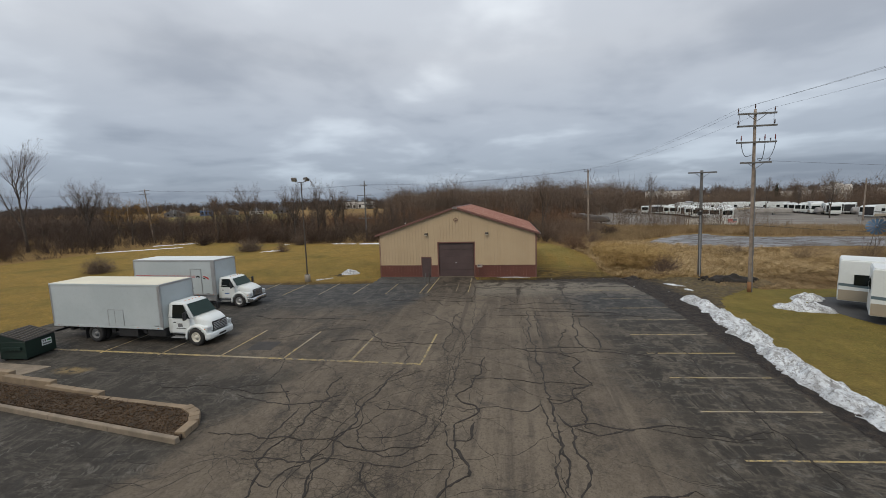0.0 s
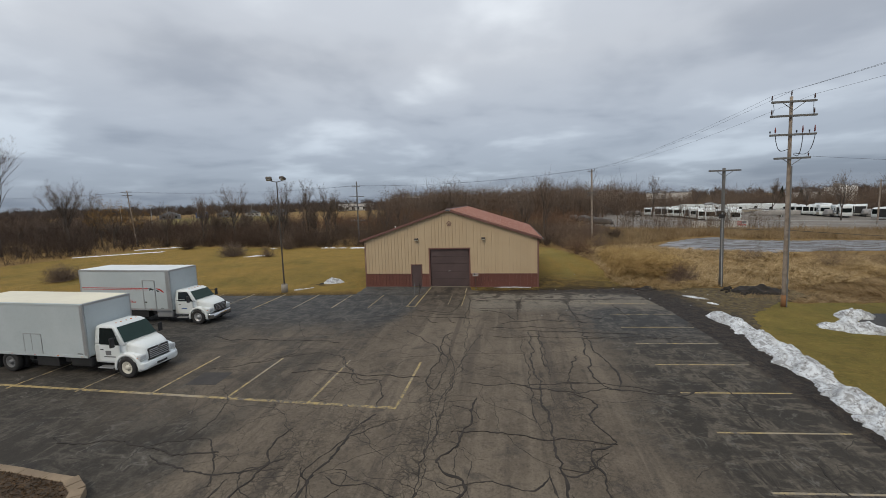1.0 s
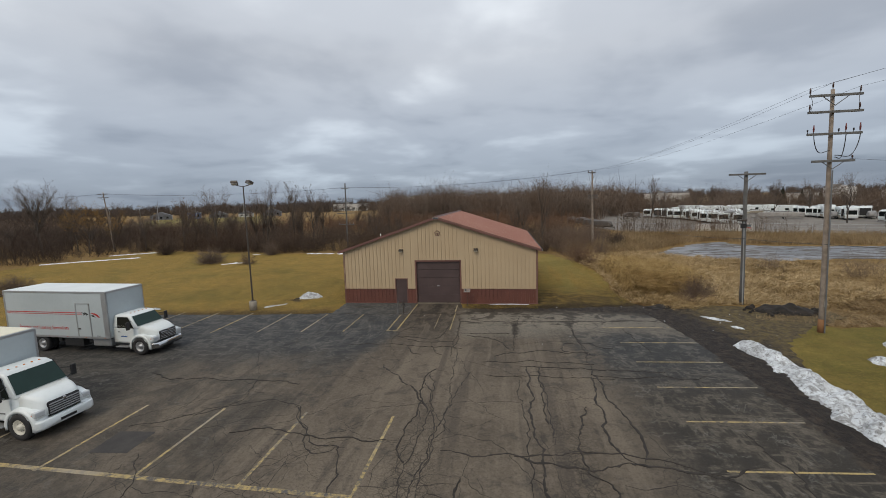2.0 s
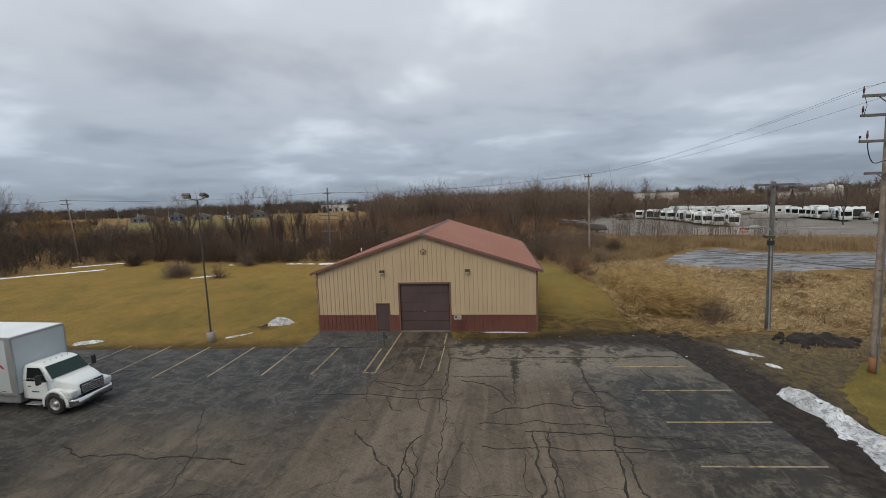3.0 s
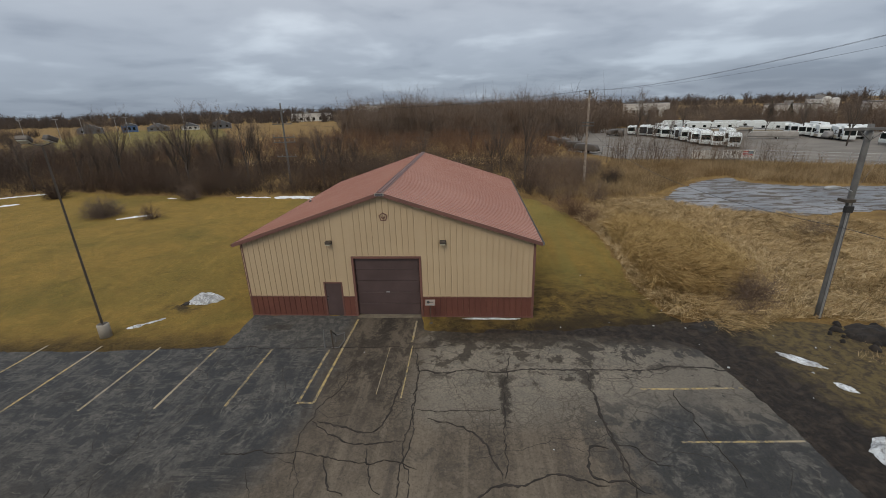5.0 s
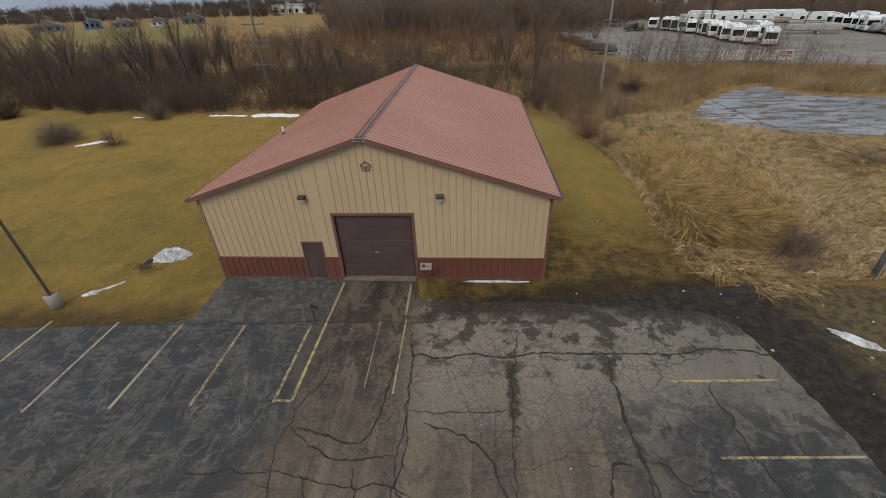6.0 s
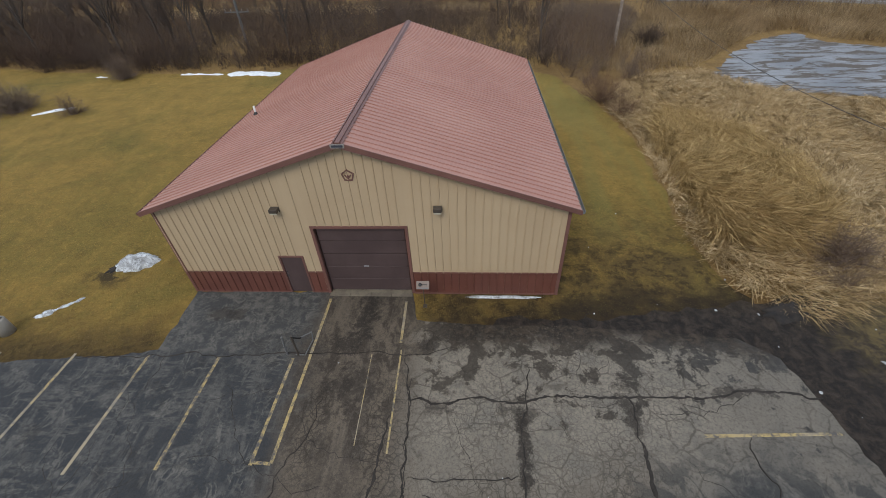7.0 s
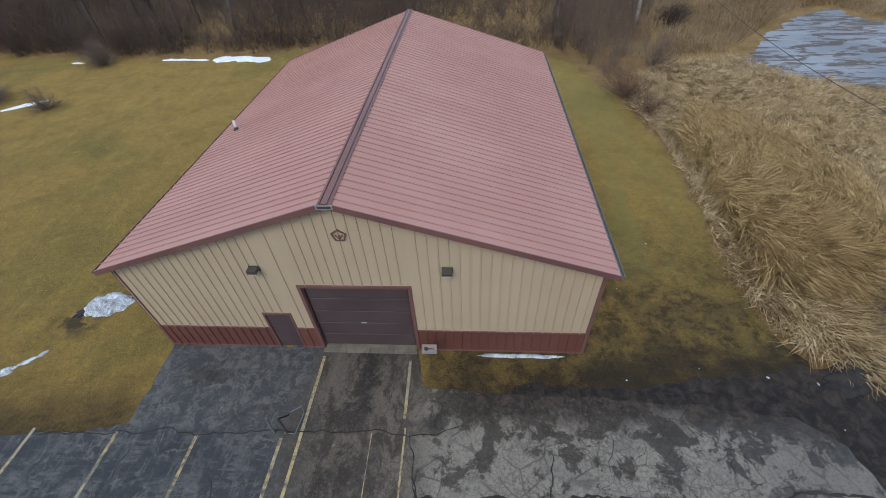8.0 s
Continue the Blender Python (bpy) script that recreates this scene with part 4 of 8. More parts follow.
# ---- painted lines, sealed cracks, snow and mud on the lot ----
def strip(points, w, z=0.004, wob=0.0, seed=0):
    """A thin raised ribbon on the ground along a line of points."""
    rng = random.Random(seed)
    own = bmesh.new()
    rows = []
    pts = [Vector((*p, 0)) for p in points]
    for i, p in enumerate(pts):
        d = (pts[min(i + 1, len(pts) - 1)] - pts[max(i - 1, 0)]).normalized()
        side = Vector((-d.y, d.x, 0))
        k = w * 0.5 * (1 + wob * rng.uniform(-1, 1))
        if wob:
            k *= min(1.0, 0.25 + 0.18 * min(i, len(pts) - 1 - i))
        rows.append([own.verts.new(p + side * a * k + Vector((0, 0, b))) for a, b in ((-1, 0.0), (-0.8, z), (0.8, z), (1, 0.0))])
    for a, b in zip(rows, rows[1:]):
        for i in range(3):
            own.faces.new((a[i], a[i + 1], b[i + 1], b[i]))
    bmesh.ops.recalc_face_normals(own, faces=own.faces[:])
    if own.faces[1].normal.z < 0:
        bmesh.ops.reverse_faces(own, faces=own.faces[:])
    return own


def line(x0, y0, x1, y1, w=0.10, z=0.0052):
    k = max(2, int(math.hypot(x1 - x0, y1 - y0) / 0.5))
    part("parking_line", strip([(x0 + (x1 - x0) * i / k, y0 + (y1 - y0) * i / k) for i in range(k + 1)], w, z), M_LINE, lot)


for i in range(8):
    line(11.35, -8.42 - 2.71 * i, 15.3, -8.22 - 2.69 * i, 0.080)
line(11.0, -5.75, 14.9, -5.55)
for x in (-2.22, -4.99, -7.70, -10.60, -13.65, -16.5, -19.4):
    line(x, -7.05 - 0.085 * max(0, -x - 2), x, -3.35, 0.11)
line(-1.62, -7.0, -1.62, -0.4, 0.11)
line(-2.22, -6.98, -1.62, -7.0, 0.10, 0.0092)
line(1.55, -0.5, 1.60, -2.6, 0.10), line(1.66, -2.9, 1.72, -6.6, 0.06), line(0.62, -3.1, 0.70, -6.4, 0.03)
line(-21.5, -20.9, 0.85, -21.4, 0.17, 0.0092)
for x in (0.83, -2.62, -6.1, -9.55, -13.0, -16.5):
    line(x, -21.3, x + 0.05, -17.1, 0.11)

seal_count = 0


def seal(*points):
    """A poured tar line over a crack: smooth through the points, with a wavering edge."""
    global seal_count
    seal_count += 1
    rng = random.Random(seal_count)
    pts = [Vector((*p, 0)) for p in points]
    out = []
    for i in range(len(pts) - 1):
        a, b = pts[i], pts[i + 1]
        p0, p3 = pts[max(i - 1, 0)], pts[min(i + 2, len(pts) - 1)]
        k = max(3, int((b - a).length / 0.11))
        for j in range(k):
            f = j / k
            q = 0.5 * (2 * a + (b - p0) * f + (2 * p0 - 5 * a + 4 * b - p3) * f * f + (3 * a - p0 - 3 * b + p3) * f ** 3)
            n1 = noise.noise((q.x * 0.9, q.y * 0.9, seal_count))
            n2 = noise.noise((q.x * 0.9, q.y * 0.9, seal_count + 50))
            n3, n4 = noise.noise((q.x * 2.6, q.y * 2.6, seal_count + 90)), noise.noise((q.x * 2.6, q.y * 2.6, seal_count + 130))
            n5, n6 = noise.noise((q.x * 7.0, q.y * 7.0, seal_count + 170)), noise.noise((q.x * 7.0, q.y * 7.0, seal_count + 210))
            out.append((q.x + 0.22 * n1 + 0.10 * n3 + 0.055 * n5, q.y + 0.22 * n2 + 0.10 * n4 + 0.055 * n6))
    out.append(points[-1])
    part("crack_seal", strip(out, rng.choice((0.03, 0.035, 0.045, 0.055, 0.07)), 0.006 + 0.00014 * seal_count, 0.65, seal_count), M_TAR, lot)


seal((2.1, -4), (2.5, -9.5), (2.8, -16.2), (2.6, -19.3), (2.5, -22.7), (2.4, -24.7), (2.5, -26), (2.8, -26.4), (3.1, -28.3), (3.2, -29.9))
seal((1.7, -13), (2.2, -16.8), (2, -20.2), (2.3, -22.4), (2.5, -24.6), (2.4, -26.5), (2.2, -27.4))
seal((1.5, -13.7), (2.5, -17.3), (2.5, -19.5), (2.4, -21.3), (2.7, -24.1))
seal((3.6, -12.5), (3, -15), (2.8, -17.8), (2.5, -20.1))
seal((-0.9, -12.3), (1.3, -15.1), (2.2, -16.8))
seal((6.1, -12), (6.1, -16.5), (6.2, -19.8), (6.2, -22.9), (6.2, -24.3), (6.4, -25.6), (6.4, -27.9), (6.4, -29.5))
seal((6.5, -12.3), (6.7, -15.3), (6.7, -18))
seal((5.6, -13.5), (5.8, -17.6), (5.8, -21), (5.8, -22))
seal((6, -24.5), (6, -25.8), (6.3, -26.9), (6.2, -28.4), (6.2, -29.5))
seal((6.5, -25.4), (6.8, -26.5), (6.9, -27.8), (6.9, -28.6), (6.6, -29.4))
seal((7.4, -24.1), (6.6, -24.6), (6.2, -24.4))
seal((3, -19), (4.5, -19.2), (6.1, -19), (8.1, -18.6))
seal((3.3, -25.4), (4.2, -25), (5.3, -25.3), (6, -24.6))
seal((2.9, -20.9), (3.7, -21.4), (4.1, -21.9))
seal((-0.6, -19.1), (-1.3, -19.6), (-3.3, -16.6), (-5.1, -16.5), (-7.4, -17.8))
seal((-3.3, -16.6), (-1.6, -18.9), (-0.4, -19.3), (0.1, -21.5))
seal((0.2, -21.9), (-0.2, -23.3), (-0.4, -25), (-0.5, -26.6), (-0.6, -27.9), (-0.6, -28.7), (-0.7, -29.3), (-0.4, -30.4))
seal((1.1, -22), (0.2, -22.9), (-0.4, -23.9), (-0.8, -25.3), (-0.7, -26.8), (-0.8, -27.8))
seal((-0.5, -26.6), (-2, -26.3), (-2.6, -25.2), (-1.5, -25.1))
seal((-0.1, -25.3), (0.4, -25.6), (1.3, -25.5), (1.9, -25.9), (1.9, -26.5), (1.3, -27.1), (-0, -27.5))
seal((0.4, -25.6), (0.3, -25.1), (0, -25))
seal((0.4, -25.7), (0, -26.5), (-0.1, -27.3), (0.2, -27.8), (0.9, -28.2), (1.5, -28.2), (2.1, -27.7), (2.4, -27), (2.3, -26.3))
seal((-6.3, -24.5), (-5.7, -24.1), (-4.8, -24), (-3.9, -24.8), (-3.1, -26))
seal((-6, -24.9), (-4.6, -25.4), (-2.9, -25.5), (-1.7, -24.6))
seal((-3.3, -28.5), (-2.8, -28.4), (-2.9, -27.3), (-2.8, -25.7))
seal((-2.5, -29.5), (-1.7, -29.8), (-1.5, -29.4), (-1, -28.8), (0.3, -28.5), (1.8, -28.6), (2.7, -28))
seal((-3.1, -28.8), (-2.1, -28.7), (-1.2, -28.8), (-0.7, -28.4))
seal((-0.9, -30.5), (-1.3, -29.9), (-1.3, -29.4), (-1.1, -28.9), (-1.6, -27.9))
seal((0.6, -28.6), (0.9, -29.4), (1.6, -30))
seal((3, -27.3), (3.6, -27.1), (3.6, -25.9))
seal((-7, -20.1), (-5.9, -21.3), (-5.4, -23.5), (-5.5, -24.1))
seal((-8.4, -11), (-5.8, -16.2), (-8.8, -18.7))
seal((9.2, -6.1), (9.1, -12.1), (9.2, -15.9), (9.5, -17.3), (9.2, -19.1))
seal((8.9, -12.9), (8.5, -17.4), (8.7, -18.9), (9.2, -19.3))
seal((5.3, -19.2), (6.9, -19.5), (9, -19.3), (10.7, -19.6), (12.4, -19))
seal((7, -18.8), (8.6, -18.7), (10.5, -19.2), (11.6, -20.1))
seal((6.7, -26.1), (7.6, -25.8), (8.6, -26.1), (9.5, -25.8), (10.7, -25.9), (11.7, -26.2), (13, -25.8))
seal((6.9, -26.1), (7.7, -26.5), (8.7, -26))
seal((9.4, -26.1), (10.4, -26.2), (11.5, -26.3), (12.6, -26.2))
seal((13, -17.1), (13.1, -19.8), (12.9, -21.6))
seal((13.2, -23.4), (13.1, -25.2), (13.1, -26.2), (13.1, -27.6), (13.2, -28.3))
seal((13.1, -25.8), (13, -27.3), (13.5, -27.7))
seal((6.2, -24.1), (7, -24.3), (7.8, -23.4))
seal((7.2, -29.4), (8.4, -29.1), (9.6, -29))
seal((1.8, -3), (2.2, -5.2), (2.3, -7.6), (2.2, -9.2), (2.3, -11))
seal((-0.7, -4.8), (-1, -6.5), (-1.4, -7.9), (-1.4, -9.1), (-1.1, -10.4))
seal((-1.4, -7.9), (-0.6, -8.4), (0.3, -8.9), (1.4, -8.9), (2.2, -8.8))
seal((-1.1, -8), (0.3, -8.3), (1.2, -8.1), (1.6, -6.8), (1.5, -5.2))
seal((2.4, -7.3), (3.4, -7.2), (4.4, -7.2), (5.5, -7))
seal((2.8, -7.6), (3.8, -7.9), (4.7, -8.4), (5.2, -9.2), (5.4, -10.1))
seal((6.1, -3.4), (5.9, -4.8), (5.7, -6.7), (5.6, -8.8), (5.5, -10.1))
seal((9.1, -4.4), (9.1, -5.9), (9.1, -7.5), (9.1, -8.5), (9.3, -9.4), (9.4, -10.2))
seal((2.2, -4.9), (3.8, -4.8), (5.8, -4.8), (7.2, -4.6), (9.2, -4.6), (11.3, -4.5), (12.7, -4.3), (15.2, -4.3))
seal((-10.5, -3.5), (-2.9, -3.2), (-0.6, -3.1), (1.8, -3.1), (3.7, -2.8))
seal((12.3, -5.7), (12.2, -6.7), (12.3, -8), (12.4, -9.2), (12.4, -10.1))
seal((8.9, -8.8), (8.3, -8.8), (8, -9.6), (8.3, -10.1), (9.1, -10), (9.6, -10.4))
seal((9.1, -8.7), (9.7, -8.8), (10.1, -9.2), (10.7, -9.4))
seal((4.5, -10.9), (5.3, -10.4), (6.1, -10.2), (6.9, -9.9), (7.5, -10), (8.5, -10.2))
seal((1, -9.1), (1.3, -10), (1.8, -10.8))
seal((-0.2, -9.6), (0.1, -10.5), (0.7, -10.9))

for x0, y0, y1 in ((1.9, -12.5, -20), (3.3, -20, -31), (6.7, -12, -17), (7.7, -16, -26), (-2.4, -23, -31), (-0.6, -25, -31.5)):
    ws = random.Random(int(100 * x0 - 10 * y0))
    k = int((y0 - y1) / 1.1)
    seal(*[(round(x0 + ws.uniform(-0.45, 0.45), 2), round(y0 + (y1 - y0) * i / k + ws.uniform(-0.3, 0.3), 2)) for i in range(k + 1)])
for y0, x0, x1 in ((-11.6, 4, 9), (-12.3, 6, 12), (-13.1, 4, 10), (-12.8, 9, 14), (-22.9, 3, 8), (-9.6, -4, 3), (-27.8, -5, 2), (-24.6, -10, -4), (-14.5, -12, -4), (-18.6, -5, 1)):
    ws = random.Random(int(100 * y0 + x0))
    k = max(2, int((x1 - x0) / 1.2))
    seal(*[(round(x0 + (x1 - x0) * i / k + ws.uniform(-0.3, 0.3), 2), round(y0 + ws.uniform(-0.3, 0.3), 2)) for i in range(k + 1)])
repair = join(bmesh.new(), box(-0.68, 0.68, -0.64, 0.64, -0.02, 0.0042), pose(-8.1, -19.6, 0, 0, 0, 4))
part("asphalt_patch", repair, surface("fresh_asphalt", (0.030, 0.027, 0.025), (0.042, 0.037, 0.033), 0.85, big=1.5, small=22, bump=0.3), lot, "dark square asphalt repair")
# thin unsealed cracks that wander off the sealed ones
def wander(x, y, heading, steps, seed, w=0.025):
    rng = random.Random(seed)
    pts = []
    for _ in range(steps):
        pts.append((x, y))
        turn = heading + rng.uniform(-0.55, 0.55)
        heading += rng.uniform(-0.22, 0.22)
        d = rng.uniform(0.10, 0.26)
        x, y = x + d * math.cos(turn), y + d * math.sin(turn)
    return strip(pts, w, 0.0025 + 0.00001 * seed, 0.5, seed)


for i in range(160):
    rng = random.Random(500 + i)
    x, y = (rng.uniform(-9, 14), rng.uniform(-31, -4)) if i % 3 else (rng.uniform(-5, 4), rng.uniform(-31, -18))
    part("crack", wander(x, y, rng.uniform(0, 6.28), rng.randint(10, 34), i, rng.uniform(0.010, 0.022)), M_TAR, lot)


def mound(name, outline_r, height, seed, mat, label, category, m, lumps=1.0, ring=40, layers=14):
    """A lumpy heap: rx, ry across, melting out to an uneven foot."""
    rx, ry = outline_r
    own = bmesh.new()
    rows = []
    for k in range(layers):
        f = k / (layers - 1)
        row = []
        for i in range(ring):
            a = 2 * math.pi * i / ring
            edge = 1 + 0.38 * noise.noise((2.2 * math.cos(a), 2.2 * math.sin(a), seed)) * lumps + 0.15 * noise.noise((6 * math.cos(a), 6 * math.sin(a), seed))
            r = f * edge
            x, y = rx * r * math.cos(a), ry * r * math.sin(a)
            z = height * (1 - f ** 2.2) * (0.8 + 0.8 * noise.noise((x * 1.6, y * 1.6, seed))) + height * 0.28 * noise.noise((x * 4, y * 4, seed)) * (1 - f)
            row.append(own.verts.new((x, y, max(z, -0.02) if f < 1 else -0.05)))
        rows.append(row)
    for a, b in zip(rows, rows[1:]):
        for i in range(ring):
            own.faces.new((a[i], a[(i + 1) % ring], b[(i + 1) % ring], b[i]))
    bmesh.ops.remove_doubles(own, verts=own.verts[:], dist=0.0008)
    bmesh.ops.recalc_face_normals(own, faces=own.faces[:])
    ob = obj(name, own, mat, smooth=True)
    ob.matrix_world = m
    return tagged(ob, label, category)


def ridge(name, line_pts, width, height, seed, mat, label, category):
    """A long ploughed bank of snow."""
    own = bmesh.new()
    pts = [Vector((*p, 0)) for p in line_pts]
    lengths = [(b - a).length for a, b in zip(pts, pts[1:])]
    total = sum(lengths)
    k, across = int(total / 0.09), 27
    rows = []
    for i in range(k + 1):
        s = total * i / k
        j = 0
        while j < len(lengths) - 1 and s > lengths[j]:
            s -= lengths[j]
            j += 1
        p = pts[j].lerp(pts[j + 1], min(1, s / lengths[j]))
        d = (pts[j + 1] - pts[j]).normalized()
        side = Vector((d.y, -d.x, 0))
        end = min(1, min(i, k - i) / 6)
        wid = width * (0.75 + 0.5 * noise.noise((i * 0.05, seed, 0))) * (0.3 + 0.7 * end)
        row = []
        for c in range(across):
            u = 2 * c / (across - 1) - 1
            q = p + side * (wid * u * (1 + 0.30 * noise.noise((i * 0.13, u, seed)) + 0.22 * noise.noise((i * 0.45, u, seed + 5))))
            z = height * end * (1 - abs(u) ** 1.6) * (0.6 + 0.9 * noise.noise((q.x * 0.9, q.y * 0.9, seed))) + height / 0.44 * (0.26 * noise.noise((q.x * 1.9, q.y * 1.9, seed)) + 0.14 * noise.noise((q.x * 4.3, q.y * 4.3, seed)) + 0.06 * noise.noise((q.x * 10, q.y * 10, seed))) * (1 - u * u)
            row.append(own.verts.new((q.x, q.y, max(z, -0.015) if abs(u) < 1 else -0.04)))
        rows.append(row)
    for a, b in zip(rows, rows[1:]):
        for c in range(across - 1):
            own.faces.new((a[c], a[c + 1], b[c + 1], b[c]))
    bmesh.ops.recalc_face_normals(own, faces=own.faces[:])
    return tagged(obj(name, own, mat, smooth=True), label, category)


ridge("snow_bank", [(17.7, -8.0), (17.8, -11), (17.5, -15), (17.1, -18.5), (16.7, -21.5), (16.9, -24.3), (17.4, -28)], 0.95, 0.44, 3, M_SNOW, "long dirty ploughed snow bank melting on the grass", "snow")
mound("snowdrift", (1.5, 0.95), 0.55, 21, M_SNOW, "dirty grey melting snowdrift on the grass", "snow", pose(23.4, -10.8, 0, 0, 0, -15))
mound("snowdrift", (1.1, 0.8), 0.5, 22, M_SNOW, "dirty grey melting snowdrift on the grass", "snow", pose(25.2, -8.2, 0, 0, 0, 20))
mound("snowdrift", (0.95, 0.62), 0.50, 23, M_SNOW, "small dirty snowdrift with soil on the lawn", "snow", pose(-11.55, 1.75, 0, 0, 0, 10))
mound("snowdrift", (0.9, 0.35), 0.20, 24, M_SNOW, "small dirty snowdrift melting by the lot", "snow", pose(-23.2, -2.8, 0, 0, 0, 25))
for k, (x, y, rx, ry) in enumerate(((-13.45, -1.4, 0.42, 0.17), (-12.95, -0.95, 0.30, 0.11), (-12.6, -0.62, 0.17, 0.09))):
    mound("snow_patch", (rx, ry), 0.07, 25.3 + k, M_SNOW, "thin melting snow patch on the lawn", "snow", pose(x, y, 0, 0, 0, 38 + 5 * k), 1.5)
mound("snow_patch", (0.85, 0.28), 0.10, 26, M_SNOW, "thin melting snow patch on the mud", "snow", pose(18.4, -3.6, 0, 0, 0, -42))
mound("snow_patch", (0.35, 0.22), 0.08, 27, M_SNOW, "thin melting snow patch on the mud", "snow", pose(18.8, -5.4, 0, 0, 0, -60))
mound("snow_patch", (1.55, 0.09), 0.05, 28, M_SNOW, "narrow snow strip along the building foot", "snow", pose(5.45, -0.20, 0, 0, 0, 0))
for k, (run, wide) in enumerate(((((-66, 22.2), (-61, 25.8), (-55.4, 29.7)), 0.5), (((-64.5, 32.4), (-61.5, 34.8), (-58.2, 36.8)), 0.42), (((-27, 32.3), (-24.5, 32.2), (-22, 31.9)), 0.26), (((-21.6, 32.0), (-19.0, 32.1), (-15.6, 31.4)), 0.95), (((-34.4, 21.3), (-33, 22.4), (-31.7, 23.1)), 0.5), (((-36.6, 32.2), (-35.2, 32.2)), 0.22))):
    ridge("snow_patch", run, wide, 0.11, 60 + k, M_SNOW_CLEAN, "thin ragged white snow patch along the lawn border", "snow")
mound("dirt_mound", (1.7, 0.95), 0.58, 35, M_SOIL, "heap of wet black soil and rubble by the pole", "soil", pose(23.6, -1.7, 0, 0, 0, -18), 1.0)
mound("dirt_mound", (0.9, 0.5), 0.22, 32, M_SOIL, "low heap of wet black soil by the reeds", "soil", pose(16.0, -0.9, 0, 0, 0, 15), 1.2)
mound("soil_patch", (0.55, 0.3), 0.10, 33, M_SOIL, "scraped soil beside the small snow heap", "soil", pose(-12.35, 1.55, -0.02, 0, 0, 60), 1.4)

for k in range(34):
    rng = random.Random(1400 + k)
    r = rng.uniform(0.10, 0.26)
    mound("soil_clod", (r, r * 0.8), r * 0.9, 640 + k, M_SOIL, "clod of wet black soil beside the heap", "soil", pose(23.6 + rng.gauss(0, 1.3), -1.7 + rng.gauss(0, 0.7), rng.uniform(-0.02, 0.10), 0, 0, rng.uniform(0, 180)), 1.6, 10, 5)

# litter and bits of ice on the mud, grass and lot
for k in range(30):
    rng = random.Random(900 + k)
    if k < 20:
        x, y = rng.uniform(14.6, 20.5), rng.uniform(-9, 1.0)
    elif k < 25:
        x, y = rng.uniform(-1, 9), rng.uniform(-10, -3)
    else:
        x, y = rng.uniform(7.8, 13.5), rng.uniform(-1.6, 7)
    s = rng.choice((0.02, 0.02, 0.03, 0.03, 0.04, 0.07))
    mound("ice_chip", (s, s * rng.uniform(0.5, 1)), s * 0.7, 600 + k, M_SNOW, "small chip of old ice on the ground", "ice", pose(x, y, 0.0, 0, 0, rng.uniform(0, 180)), 1.2, 9, 4)

# ---- planted island and bin pad ----
island = tagged(sheet("mulch_bed", wobbly([(-24, -25.4), (-14.7, -26.75), (-5.75, -28.15), (-6.1, -27.0), (-7.4, -26.3), (-11.7, -25.85), (-14.7, -25.5), (-18.5, -24.9), (-24, -24.3)], 0.5, 0.03, 9), -0.05, 0.16, M_MULCH, "island bed of dark bark mulch inside stone edging", "planting bed"))
kerb_pts = [(-24, -25.55), (-14.7, -26.95), (-5.7, -28.3)]
for (x0, y0), (x1, y1) in zip(kerb_pts, kerb_pts[1:]):
    n = int(math.hypot(x1 - x0, y1 - y0) / 2.4)
    for i in range(n):
        a, b = (x0 + (x1 - x0) * i / n, y0 + (y1 - y0) * i / n), (x0 + (x1 - x0) * (i + 1) / n, y0 + (y1 - y0) * (i + 1) / n)
        ln, an = math.hypot(b[0] - a[0], b[1] - a[1]), math.degrees(math.atan2(b[1] - a[1], b[0] - a[0]))
        kb = part("kerb_stone", box(0.006, ln - 0.006, -0.09, 0.09, -0.05, 0.19, 0.03), M_KERB, island)
        kb.matrix_local = pose(a[0], a[1], 0, 0, 0, an)


def edging(pts, step, z1, wide=0.28):
    """Cut blocks laid end to end along a line."""
    for (x0, y0), (x1, y1) in zip(pts, pts[1:]):
        d = math.hypot(x1 - x0, y1 - y0)
        n = max(1, round(d / step))
        for i in range(n):
            f = (i + 0.5) / n
            own = box(-d / n / 2 + 0.006, d / n / 2 - 0.006, -wide / 2, wide / 2, -0.04, z1, 0.02)
            st = part("edging_block", own, M_STONE, island)
            st.matrix_local = pose(x0 + (x1 - x0) * f, y0 + (y1 - y0) * f, random.Random(i + int(10 * x0)).uniform(-0.01, 0.01), 0, 0, math.degrees(math.atan2(y1 - y0, x1 - x0)) + random.Random(i).uniform(-1.5, 1.5))


edging([(-5.85, -28.05), (-5.95, -27.3), (-6.35, -26.75), (-7.0, -26.4)], 0.42, 0.22, 0.34)
edging([(-7.0, -26.4), (-11.6, -25.95)], 0.9, 0.17, 0.25)
edging([(-11.3, -25.8), (-14.4, -25.4)], 1.5, 0.28, 0.26)
edging([(-14.2, -25.3), (-17.2, -24.95)], 1.5, 0.40, 0.26)
edging([(-17.0, -24.8), (-20.2, -24.4)], 1.5, 0.50, 0.26)
sheet("bin_pad", [(-25, -24.0), (-17.6, -24.5), (-17.2, -23.1), (-21.0, -22.9), (-25, -22.6)], -0.05, 0.02, M_KERB, "pale stained concrete pad before the dumpster", "pad")
wallb = empty("block_wall", pose(-22.2, -23.6, 0), "low weathered concrete block wall beside the dumpster", "wall")
for r in range(6):
    for c in range(4):
        own = box(0, 0.39, -0.1, 0.1, 0, 0.19, 0.008)
        st = part("block", own, M_CONCRETE, wallb)
        st.location = (c * 0.4 + (0.2 if r % 2 else 0) - 0.4, 0, r * 0.2 - 0.01)

